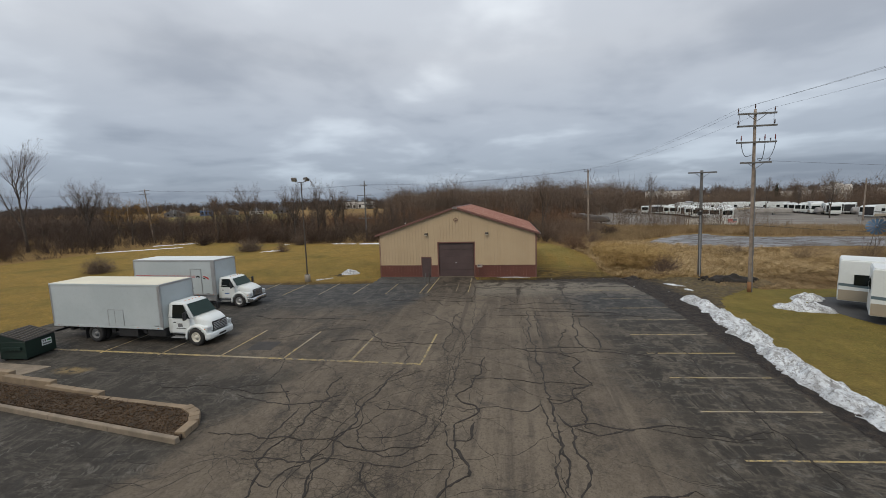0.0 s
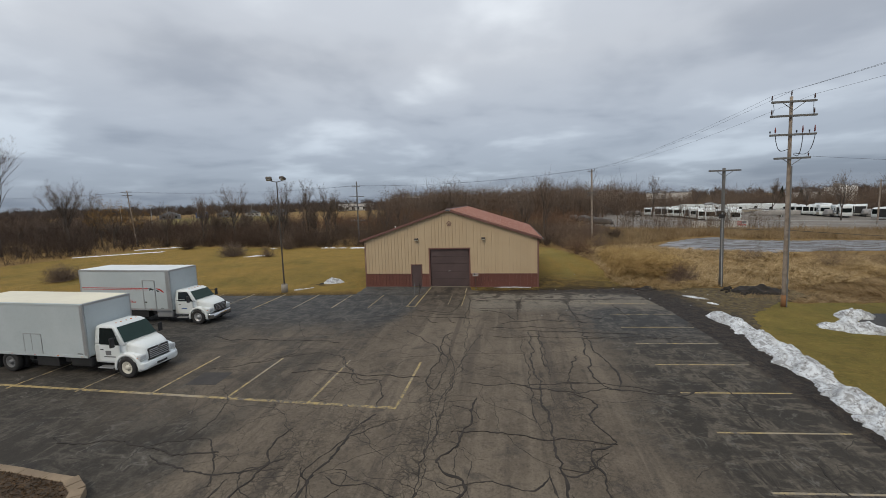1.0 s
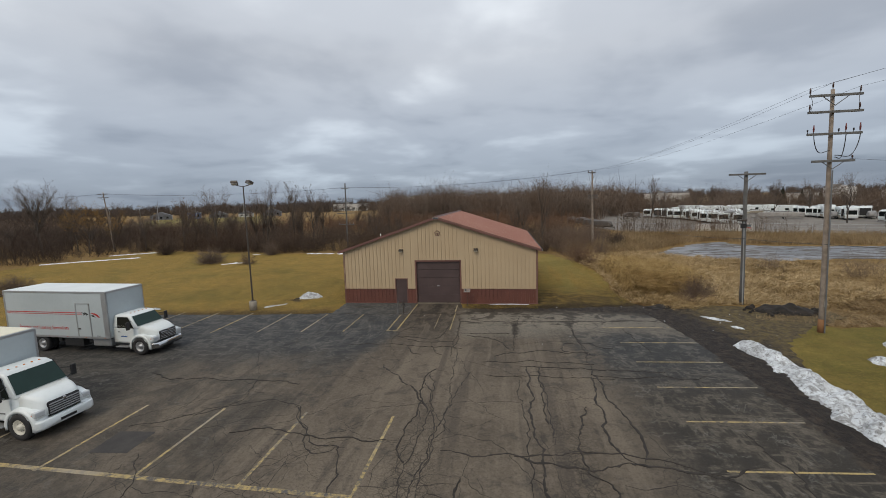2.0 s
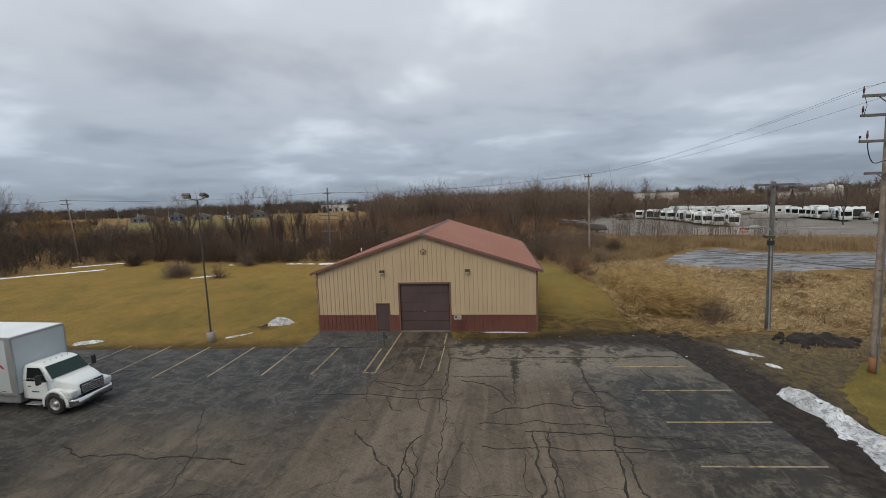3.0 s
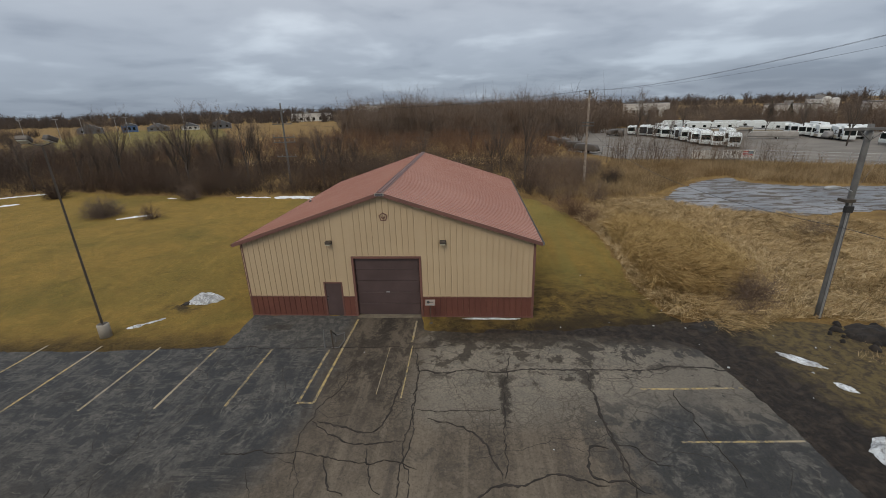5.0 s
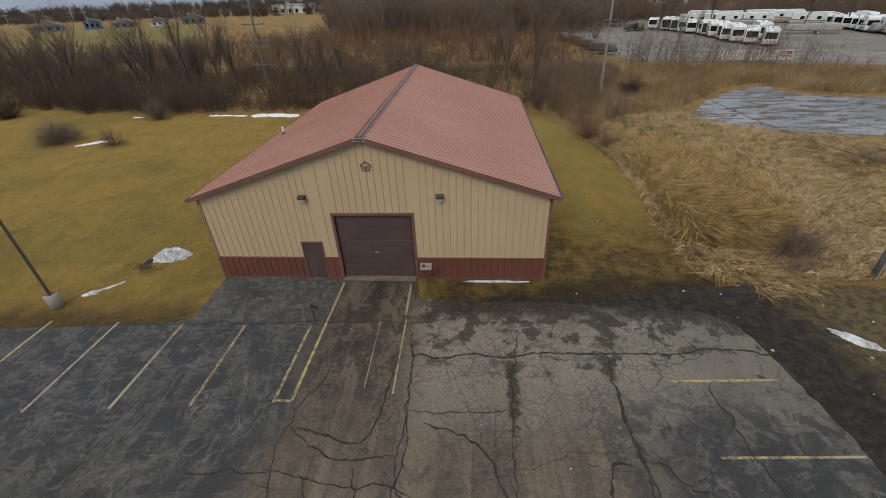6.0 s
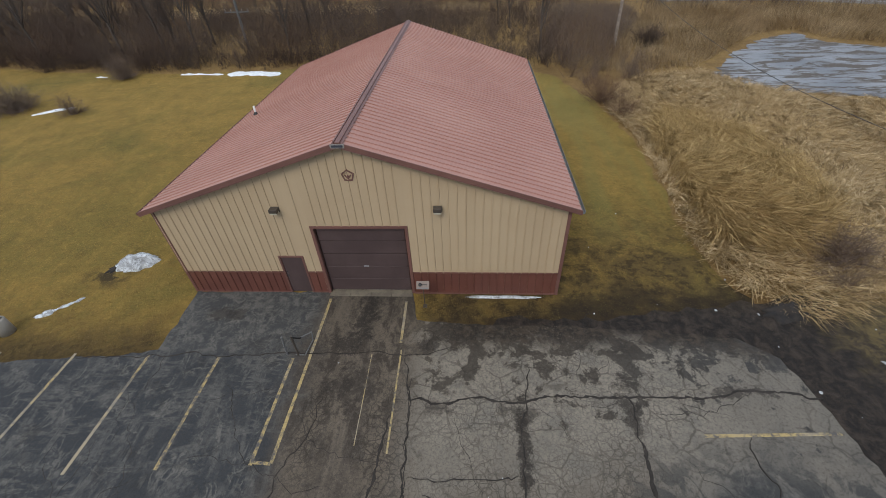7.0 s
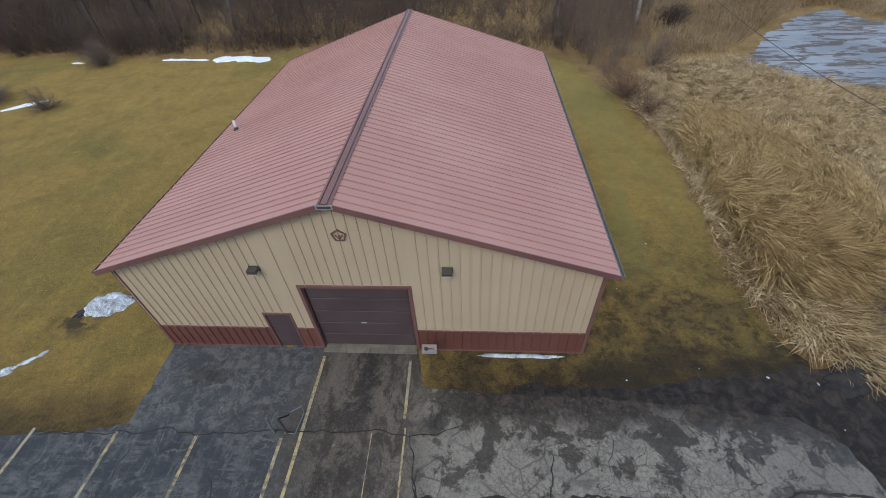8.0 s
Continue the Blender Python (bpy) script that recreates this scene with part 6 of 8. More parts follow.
part("swoosh", prism([(bx1 - 1.75, bzb + 1.48), (bx1 - 1.48, bzb + 1.44), (bx1 - 1.52, bzb + 1.50), (bx1 - 1.24, bzb + 1.38), (bx1 - 1.38, bzb + 1.30), (bx1 - 1.42, bzb + 1.38), (bx1 - 1.60, bzb + 1.30), (bx1 - 1.56, bzb + 1.40)], -bhw - 0.018, -bhw - 0.0125), M_BLACK, door_b, "black jagged swoosh decal")


def lettering(text, size, mat, m, parent):
    cu = bpy.data.curves.new("lettering", "FONT")
    cu.body, cu.size, cu.extrude = text, size, 0.002
    tmp = bpy.data.objects.new("tmp", cu)
    scene.collection.objects.link(tmp)
    me = bpy.data.meshes.new_from_object(tmp.evaluated_get(bpy.context.evaluated_depsgraph_get()))
    bpy.data.objects.remove(tmp)
    me.materials.clear()
    me.materials.append(mat)
    ob = new("lettering", me)
    ob.parent = parent
    ob.matrix_local = m
    return ob


lettering("Renting and Leasing Specialists", 0.285, M_RED, pose(bx1 - 6.25, -bhw - 0.005, bzb + 0.46, 90, 0, 0), cargo_b)
part("data_plate", box(bx1 - 0.85, bx1 - 0.60, -bhw - 0.008, -bhw - 0.003, bzb + 0.12, bzb + 0.16), M_GREY, cargo_b)

# ---- poles, lamps and wires ----
def arm(parent, x, y, z, half, off, mat=None, braces=True, turn=0):
    """A timber crossarm bolted to the pole, with two flat braces."""
    own = join(bmesh.new(), box(-half, half, -0.055, 0.055, -0.06, 0.06, 0.008), pose(x, y - 0.18, z, 0, 0, turn))
    a = part("crossarm", own, mat or M_POLE_GREY, parent)
    if braces:
        for s in (-1, 1):
            part("brace", tube([(x + s * half * 0.5, y - 0.19, z - 0.05), (x + off, y - 0.17, z - half * 0.42)], 0.022, 5), M_POLE_GREY, a)
    return a


def insulator(parent, x, y, z, h=0.28, mat=None, up=1):
    own = lathe([(0.015, 0), (0.015, 0.08), (0.045, 0.09), (0.028, 0.12), (0.048, 0.14), (0.028, 0.17), (0.045, 0.19), (0.022, h)], 9, m=pose(x, y, z, 0 if up > 0 else 180, 0, 0))
    return part("insulator", own, mat or M_INSUL, parent, "", True)


def pole(base, top, r0, r1, mat, label):
    p = empty("utility_pole", pose(0, 0, 0), label, "utility pole", "utility poles")
    n = 8
    part("shaft", tube([tuple(Vector(base).lerp(Vector(top), i / n)) for i in range(n + 1)], [r0 + (r1 - r0) * i / n for i in range(n + 1)], 14), mat, p, "", True)
    return p


big = pole((22.80, -6.0, -0.2), (22.46, -6.0, 13.25), 0.14, 0.085, M_POLE, "tall weathered wooden utility pole with four crossarms")
for z, hl in ((12.92, 1.25), (12.07, 1.30), (10.93, 1.30), (9.50, 1.02)):
    xc = 22.80 - 0.34 * z / 13.05
    a = arm(big, xc + (0.05 if hl > 1.1 else 0.05), -6.0, z, hl, 0, braces=z in (12.92, 9.50))
    if z > 12:
        for dx in (-1.18, 0.0, 1.18):
            insulator(a, xc + dx, -6.0 + (-0.18 if dx else 0), z + 0.06 + (0.28 if dx == 0 else 0), 0.36)
    elif z > 11:
        for dx in (-1.15, 0.3, 0.95):
            part("cutout_switch", tube([(xc + dx, -6.22, z - 0.05), (xc + dx + 0.10, -6.34, z - 0.30), (xc + dx + 0.13, -6.34, z - 0.42)], 0.055, 8), M_GREY, a, "grey fuse cutout")
    elif z > 10:
        for dx, h in ((-1.24, 0.2), (-0.95, 0.42), (0.25, 0.2), (0.58, 0.46), (0.95, 0.2), (1.25, 0.46)):
            insulator(a, xc + dx, -6.18, z + 0.06, h, M_RED_LIGHTNING if h > 0.3 else M_BLACK)
        for dx, low, end in ((-0.95, 9.85, 9.95), (0.58, 9.9, 9.6), (1.25, 9.9, 9.7)):
            side = 1 if dx > 0 else -1
            bow = [(xc + dx + (0.12 * side - dx) * f ** 1.6, -6.22, 10.87 + (end + 0.1 - 10.87) * (1 - (1 - f) ** 2.4) - 0.22 * math.sin(math.pi * f) ** 2) for f in [i / 12 for i in range(13)]]
            part("drop_cable", tube(bow, 0.02, 6), M_BLACK, a)
    else:
        insulator(a, xc + 0.95, -6.18, z + 0.06, 0.22)
for dx in (-1.18, 1.1):
    part("jumper", tube([(22.48 + dx, -6.2, 13.0), (22.48 + dx * 0.95, -6.3, 12.5), (22.48 + dx, -6.25, 12.07)], 0.012, 5), M_WIRE, big)
part("conduit", tube([(22.84, -6.2, 0), (22.62, -6.18, 9.0)], 0.035, 6), M_GREY, big)
part("pole_tag", box(22.72, 22.86, -6.20, -6.185, 1.5, 1.85), M_SIGN, big, "small pale metal tag")
part("pole_foot", cyl(0.168, 0.165, -0.1, 0.75, 14, m=pose(22.79, -6.0, 0)), surface("orange_stained_wood", (0.30, 0.14, 0.055), (0.22, 0.11, 0.05), 0.9, dirt=0.4), big, "orange-stained pole foot", True)

mid_pole = pole((22.02, 0.35, -0.2), (21.86, 0.35, 9.4), 0.155, 0.115, M_POLE_GREY, "grey utility pole with one crossarm and street light")
arm(mid_pole, 21.84, 0.35, 9.2, 1.15, 0, M_POLE_GREY, True)
part("lamp_arm", tube([(21.75, 0.2, 6.45), (21.40, 0.15, 6.62), (21.05, 0.1, 6.66)], 0.028, 8), M_ALU, mid_pole)
head = part("street_lamp_head", loft([(20.45, 0.06, 0.06, 6.58, 6.68, 0.03), (20.60, 0.13, 0.12, 6.55, 6.74, 0.05), (20.90, 0.13, 0.11, 6.57, 6.75, 0.05), (21.12, 0.06, 0.06, 6.60, 6.72, 0.03)]), M_ALU, mid_pole, "pale cobra-head street lamp", True)
head.location = (0, 0.1, 0)
part("clamp", box(21.55, 21.98, 0.10, 0.60, 5.95, 6.10, 0.02), M_STEEL, mid_pole)
part("junction_box", box(21.58, 21.92, 0.02, 0.20, 5.5, 5.8, 0.02), M_BLACK, mid_pole)
part("conduit", tube([(21.98, 0.17, 0), (21.80, 0.17, 6.0)], 0.04, 6), M_ALU, mid_pole)

far_pole = pole((19.4, 37.0, -0.2), (19.2, 37.0, 12.0), 0.17, 0.12, M_POLE, "far wooden utility pole in the brush")
arm(far_pole, 19.1, 37.0, 11.75, 0.6, 0)
for z in (8.2, 7.8):
    arm(far_pole, 19.27, 37.0, z, 0.75, 0, braces=False)
for dx in (-0.7, 0, 0.7):
    insulator(far_pole, 19.1 + dx * 0.7, 36.85, 11.81, 0.35)

lattice = pole((-23.6, 42, -0.2), (-23.5, 42, 11.8), 0.17, 0.11, M_POLE_GREY, "grey utility pole with many crossarms above the brush")
for z, hl in ((10.8, 0.75), (8.9, 1.5), (7.0, 1.7), (6.3, 1.7), (4.2, 1.5)):
    a = arm(lattice, -23.55, 42, z, hl, 0, M_POLE_GREY, False)
    for dx in (-0.9, -0.45, 0.45, 0.9):
        insulator(a, -23.55 + dx * hl, 41.82, z + 0.06, 0.3, M_SIGN)
west_pole = pole((-71.4, 40.0, -0.2), (-72.0, 39.6, 11.6), 0.15, 0.09, M_POLE, "leaning utility pole above the west woodland")
for z in (11.3, 10.6):
    arm(west_pole, -71.9, 39.6, z, 1.2, 0)
east_pole = pole((84, 66, -0.2), (84, 66, 9.5), 0.17, 0.11, M_POLE, "wooden utility pole by the trailer lot")
arm(east_pole, 84, 66, 9.1, 1.0, 0)


def wire(a, b, sag, r=0.0065, label="thin dark overhead power line between poles"):
    a, b = Vector(a), Vector(b)
    pts = []
    for i in range(25):
        f = i / 24
        p = a.lerp(b, f)
        p.z -= sag * 4 * f * (1 - f)
        pts.append(tuple(p))
    return tagged(obj("overhead_wire", tube(pts, r, 5), M_WIRE), label, "wire", "overhead wires")


for dx, zz in ((-1.18, 13.3), (0.0, 13.6), (1.18, 13.3)):
    wire((22.46 + dx, -6.1, zz), (19.1 + dx * 0.42, 36.85, 12.1), 0.7)
    wire((22.46 + dx, -6.1, zz), (23.6 + dx, -66, 13.6), 0.9)
wire((23.4, -6.15, 9.6), (90, 22, 9.2), 0.6, 0.008)
wire((22.6, -6.15, 5.0), (21.78, 0.2, 4.75), 0.05, 0.015, "drooping black telephone cable between poles")
wire((21.78, 0.2, 4.75), (19.3, 36.85, 7.4), 1.5, 0.015, "drooping black telephone cable between poles")
wire((22.6, -6.15, 5.0), (62, -2, 4.2), 0.8, 0.015, "drooping black telephone cable between poles")
wire((21.72, 0.2, 6.1), (84, 66, 6.6), 0.8, 0.008)
for k in (-1, 0, 1):
    wire((-23.55 + k, 41.9, 11.0), (-71.9 + k, 39.6, 11.3), 0.7, 0.008)
    wire((-23.55 + k, 41.9, 11.0), (19.1 + k * 0.42, 36.85, 12.1), 0.8, 0.008)
    wire((-71.9 + k, 39.6, 11.3), (-120 + k, 36, 11.5), 0.7, 0.008)
for k in (0, 1):
    wire((-23.55, 41.9, 8.9 - 2 * k), (19.2, 36.85, 8.3 - 0.4 * k), 0.7, 0.008)

# parking lot lamp post
lp = empty("lamp_post", pose(-14.25, -2.4, 0), "slim bronze parking lot lamp post with two floodlights", "lamp post")
part("concrete_base", lathe([(0.27, -0.1), (0.27, 0.66), (0.24, 0.70)], 20), M_CONCRETE, lp, "round concrete base", True)
part("base_plate", box(-0.16, 0.16, -0.16, 0.16, 0.70, 0.74, 0.01), M_STEEL, lp)
part("shaft", tube([(0, 0, 0.74), (0, 0, 5), (0, 0, 9.55)], [0.075, 0.065, 0.05], 4), M_STEEL, lp)
part("tee_arm", tube([(-0.55, -0.05, 9.62), (0, 0, 9.5), (0.55, -0.05, 9.62)], 0.03, 8), M_STEEL, lp)
for s in (-1, 1):
    hd = part("floodlight", join(bmesh.new(), box(-0.24, 0.24, -0.20, 0.20, -0.11, 0.11, 0.05), pose(s * 0.62, -0.12, 9.80, -28, 0, s * -22)), M_STEEL, lp, "bronze box floodlight")
    part("flood_lens", join(bmesh.new(), box(-0.20, 0.20, -0.16, 0.16, -0.125, -0.112), pose(s * 0.62, -0.12, 9.80, -28, 0, s * -22)), M_LENS, hd)

# ---- trees ----
def bare_tree(seed, height, spread=1.0, droop=0.0):
    """Trunk and crown of a leafless tree: limbs as tapered bars, fine twigs as thin blades."""
    rng = random.Random(seed)
    wood = bmesh.new()
    start, end, width = [], [], []

    def grow(p, d, length, r, level):
        n = 5 if level < 2 else 3
        pts, rad = [p.copy()], [r]
        q = p.copy()
        for i in range(n):
            d = (d + Vector((rng.uniform(-1, 1), rng.uniform(-1, 1), rng.uniform(-0.25, 0.55) - droop * 0.25 * level)) * (0.09 + 0.05 * level)).normalized()
            q = q + d * length / n
            pts.append(q.copy())
            rad.append(r * (1 - 0.7 * (i + 1) / n))
        if level < 3:
            tube(pts, rad, (8, 6, 4)[level], wood)
        else:
            for a, b in zip(pts, pts[1:]):
                start.append(a), end.append(b), width.append(2 * r)
        if level == 4:
            return
        for k in range((9, 8, 6, 5)[level]):
            f = rng.uniform(0.28, 1.0) if level == 0 else rng.uniform(0.15, 1.0)
            i = min(int(f * n), n - 1)
            base = pts[i].lerp(pts[i + 1], f * n - i)
            a = rng.uniform(0, 2 * math.pi)
            side = Vector((math.cos(a), math.sin(a), rng.uniform(-0.2, 0.35)))
            dd = (d * (0.75 if level == 0 else 0.85) + side * ((0.46, 0.44, 0.52, 0.6)[level] * spread) + Vector((0, 0, (0.30, 0.30, 0.18, 0.05)[level] - droop * 0.25))).normalized()
            grow(base, dd, length * ((0.78, 0.6, 0.55, 0.5)[level]) * rng.uniform(0.7, 1.1) * (1.2 - 0.5 * f), rad[i] * rng.uniform(0.45, 0.65), level + 1)

    grow(Vector((0, 0, -0.15)), Vector((rng.uniform(-0.1, 0.1), rng.uniform(-0.1, 0.1), 1)), height * 0.55, height * 0.0115, 0)
    k = height / max(v.z for v in end)
    wood.transform(Matrix.Scale(k, 4))
    start, end = [v * k for v in start], [v * k for v in end]
    width = [min(max(w * k, 0.018), 0.032) for w in width]
    rn = np.random.default_rng(seed)
    return wood, blades(np.array([tuple(v) for v in start]), np.array([tuple(v) for v in end]), np.array(width), rn)


def tree(seed, height, twig, label, m, spread=1.0, droop=0.0):
    wood, tw = bare_tree(seed, height, spread, droop)
    t = empty("tree", m, label, "tree", "leafless trees")
    part("trunk", wood, M_BARK, t, "", True)
    c = blade_mesh("crown", tw, twig, t)
    return t


LABEL = "tall leafless deciduous tree rising from brown brush"
protos = [tree(71 + k, h, M_TWIG, LABEL, pose(x, y, 0, 0, 0, 40 * k), sp) for k, (x, y, h, sp) in enumerate(((-47.0, 37.6, 12.6, 1.0), (-37.4, 38.5, 13.2, 0.9), (-33.0, 40, 12.7, 0.85), (11.5, 37.2, 12.3, 0.8), (-30.3, 42, 12.4, 1.0)))]
protos.append(tree(81, 21.5, M_TWIG, "very tall leafless tree at the woodland edge", pose(-84, 25.0, 0), 0.95))
protos.append(tree(82, 10.8, M_TREE_YELLOW, "yellow-twigged leafless willow in the brush", pose(-73.6, 36.9, 0), 1.1, 0.5))
for i, x, y, s, a in ((0, -77.9, 32.1, 1.16, 30), (4, -80.5, 34, 1.1, 75), (3, -55, 39, 0.87, 160), (1, -86, 44, 1.0, 120), (2, -60, 46, 0.75, 200), (3, -55, 42, 0.7, 80), (4, -43, 44, 0.8, 10), (0, -30, 46, 0.8, 150), (1, -17.5, 40, 0.75, 250), (2, -16, 44, 0.7, 70), (6, -69.5, 38.5, 0.85, 90), (6, -81, 41, 0.9, 200),
                      (3, 56, 119, 1.25, 20), (0, 62, 128, 0.95, 140), (2, 90, 112, 0.95, 60), (4, 97, 108, 1.0, 170), (1, 87, 80, 0.98, 220), (0, 110, 84, 0.9, 280), (4, 100, 76, 0.8, 30), (3, 40, 140, 0.8, 100), (2, 30, 110, 0.7, 310), (1, 22, 90, 0.62, 40),
                      (4, -5, 60, 0.6, 190), (2, 4, 70, 0.62, 230), (3, -72, 60, 0.9, 15), (0, -100, 70, 0.9, 75), (1, -118, 40, 1.0, 165), (2, -112, 20, 1.1, 255), (4, -95, 5, 1.0, 345), (3, -80, -4, 0.8, 50), (0, 75, 130, 0.9, 90), (4, 120, 95, 0.9, 130)):
    src = protos[i]
    cp = copy_thing(src, pose(x, y, -0.05, 0, 0, a) @ Matrix.Scale(s, 4))


young = random.Random(5)
for k in range(46):
    if k < 26:
        x, y = young.uniform(-64, 12), young.uniform(38, 60)
    elif k < 38:
        x, y = young.uniform(-110, -69), young.uniform(-5, 62)
    else:
        x, y = young.uniform(-20, 60), young.uniform(75, 125)
    copy_thing(protos[young.choice((0, 1, 2, 3, 4))], pose(x, y, -0.05, 0, 0, young.uniform(0, 360)) @ Matrix.Scale(young.uniform(0.42, 0.72), 4))


def conifer(m, h):
    t = empty("conifer", m, "dark green conifer behind the trailer lot", "tree", "conifers")
    part("trunk", cyl(0.16, 0.04, -0.1, h * 0.95, 8), M_BARK, t)
    rng = np.random.default_rng(int(h * 10))
    n = 3600
    f = rng.uniform(0.08, 1.0, n) ** 0.8
    a = rng.uniform(0, 2 * math.pi, n)
    r = h * 0.40 * (1.03 - f) * rng.uniform(0.3, 1.0, n)
    base = np.c_[r * np.cos(a) * 0.4, r * np.sin(a) * 0.4, h * f + 0.05 * h]
    tip = np.c_[r * np.cos(a), r * np.sin(a), h * f - 0.03 * h]
    blade_mesh("crown", blades(base, tip, np.full(n, 0.22), rng), M_PINE, t)
    return t


for x, y, h in ((124, 153, 8.2), (130, 152, 7.4), (120, 158, 9.4), (141, 140, 7.2)):
    conifer(pose(x, y, 0), h)

# ---- shrubs on and round the lawn ----
def shrub(x, y, h, r, stems, mat, label, seed, twigs=16, width=0.016):
    rng = np.random.default_rng(seed)
    ob = blade_mesh("shrub", brush(np.zeros((1, 2)), np.array([h * 1.45]), rng, stems, twigs, width, r / h * 1.7), mat)
    ob.matrix_world = pose(x, y, 0)
    return tagged(ob, label, "shrub")


def dome(x, y, h, r, limbs, mat, label, seed):
    """A rounded, many-twigged bush."""
    rng = np.random.default_rng(seed)
    a, e = rng.uniform(0, 2 * math.pi, limbs), np.arcsin(rng.uniform(0.12, 1.0, limbs))
    d = np.c_[r * np.cos(a) * np.cos(e), r * np.sin(a) * np.cos(e), h * np.sin(e)] * rng.uniform(0.65, 1.0, limbs)[:, None]
    base = np.c_[rng.normal(size=(limbs, 2)) * 0.12 * r, np.full(limbs, -0.05)]
    out = [blades(base, base + d, np.full(limbs, 0.035), rng)]
    k = 20
    f = rng.uniform(0.3, 1.0, (limbs, k))
    start = (base[:, None] + d[:, None] * f[..., None]).reshape(-1, 3)
    td = np.repeat(d, k, axis=0) * 0.16 + rng.normal(size=(limbs * k, 3)) * 0.14 * h
    out.append(blades(start, start + td, np.full(limbs * k, 0.014), rng))
    ob = blade_mesh("shrub", np.concatenate(out), mat)
    ob.matrix_world = pose(x, y, 0)
    return tagged(ob, label, "shrub")


dome(-37, 22.6, 2.5, 2.4, 260, M_TWIG, "broad dense leafless shrub on the lawn", 1)
dome(-30.5, 21.5, 2.0, 1.3, 70, M_TWIG, "small leafless shrub on the lawn", 2)
dome(-53.8, 33.4, 2.9, 2.0, 180, M_TWIG_DARK, "dark leafless shrub beside the thicket", 3)
dome(-32.7, 31.6, 2.5, 1.8, 170, M_TWIG, "leafless shrub beside the thicket", 4)
shrub(-44.5, 35.0, 2.8, 1.8, 60, M_TWIG_DARK, "upright leafless shrub beside the thicket", 5)
dome(-43.4, 2.6, 2.2, 1.9, 200, M_TWIG, "dense leafless shrub on the lawn", 6)
dome(19.7, 2.2, 2.1, 1.7, 110, M_TWIG, "broad grey-brown leafless shrub beside the grey pole", 7)
shrub(19.0, 0.6, 1.1, 1.0, 60, M_TWIG, "low grey leafless shrub in the straw", 8)
shrub(14.6, 21.5, 2.1, 1.6, 130, M_TWIG_RED, "reddish leafless shrub beside the lawn", 9)
shrub(15.4, 18.6, 1.4, 1.1, 80, M_TWIG_RED, "reddish leafless shrub beside the lawn", 10)
shrub(23.0, 37.5, 2.0, 1.1, 160, M_TWIG_DARK, "dark upright shrub among the reeds", 11, 18, 0.022)
shrub(18.3, 27.0, 2.3, 1.3, 90, M_TWIG, "leafless shrub among the reeds", 12)
shrub(36.0, 9.0, 2.2, 1.2, 50, M_TWIG, "leafless sapling clump in the dry meadow", 13)
shrub(41.0, 8.0, 3.2, 1.4, 30, M_TWIG, "leafless sapling clump in the dry meadow", 14)
shrub(49.0, 12.0, 4.0, 1.8, 40, M_TWIG_DARK, "dark leafless sapling in the dry meadow", 15)
shrub(32.0, 14.0, 1.6, 1.6, 70, M_TWIG, "low leafless shrub in the dry meadow", 16)

# ---- thickets ----
BEHIND = [(-66, 38), (-58, 39.5), (-46, 36.5), (-32, 34.0), (-26.2, 33.9), (-24.6, 43.5), (-22.4, 43.5), (-21.2, 33.8), (-18, 33.8), (-12, 35.2), (0, 34.5), (9, 32.5), (13, 31), (14, 60), (0, 62), (-70, 66)]
thicket("thicket", BEHIND, 1300, 2.0, 6.0, M_TWIG_MID, "dense grey-brown leafless brush behind the lawn", 11, width=0.020, twigs=14)
EDGE = [(-66, 37), (-58, 38.5), (-46, 35.8), (-32, 33.5), (-18, 33.4), (-12, 34.8), (0, 34), (9, 32), (13, 31), (13, 35), (0, 38), (-12, 39), (-46, 40), (-66, 43)]
thicket("thicket", EDGE, 420, 1.2, 3.2, M_TWIG_DARK, "low dark brush along the lawn edge", 16, width=0.018, twigs=14)
WEST = [(-68.0, 8), (-66.0, 24), (-63.5, 37), (-70, 70), (-135, 80), (-140, -20), (-71, -22)]
thicket("thicket", WEST, 1500, 2.4, 7.0, M_TWIG_DARK, "dark leafless woodland edge beside the lawn", 12, width=0.026, twigs=13)
FARBRUSH = [(-80, 76), (-60, 74), (10, 66), (26, 62), (34, 100), (20, 170), (-40, 150), (-80, 105)]
thicket("thicket", FARBRUSH, 1300, 2.2, 5.4, M_TWIG_RED, "low rusty brown brush beyond the thicket", 13, width=0.04, stems=9, twigs=11)
HUMP = [(-48, 150), (-20, 122), (45, 125), (72, 180), (75, 300), (-40, 300), (-70, 220)]
thicket("thicket", HUMP, 1500, 9.5, 13.0, M_TWIG, "leafless wood on the skyline", 14, width=0.05, stems=12, twigs=13, spread=0.40)
EAST = [(12.5, 30), (14.4, 24), (16, 27), (19, 36), (25, 48), (27, 62), (14, 62)]
thicket("thicket", EAST, 420, 1.4, 3.6, M_TWIG, "grey-brown leafless shrubs at the meadow edge", 15, width=0.024)
SAPLINGS = [(30, 58), (42, 56), (60, 50), (62, 54), (44, 61), (30, 66)]
thicket("thicket", SAPLINGS, 120, 3.5, 7.0, M_TWIG, "thin upright saplings before the trailer lot", 17, width=0.03, stems=4, twigs=9, spread=0.22)
RIGHTROW = [(66, 40), (110, 30), (130, 45), (72, 50)]
thicket("thicket", RIGHTROW, 160, 2.0, 4.5, M_TWIG_DARK, "scrubby leafless hedge beside the trailer lot", 18, width=0.035)
LOTBACK = [(58, 168), (100, 140), (140, 100), (170, 110), (120, 180), (60, 210)]
thicket("thicket", LOTBACK, 600, 5, 10, M_TWIG, "leafless wood behind the trailer lot", 19, width=0.045, stems=11, twigs=12, spread=0.42)
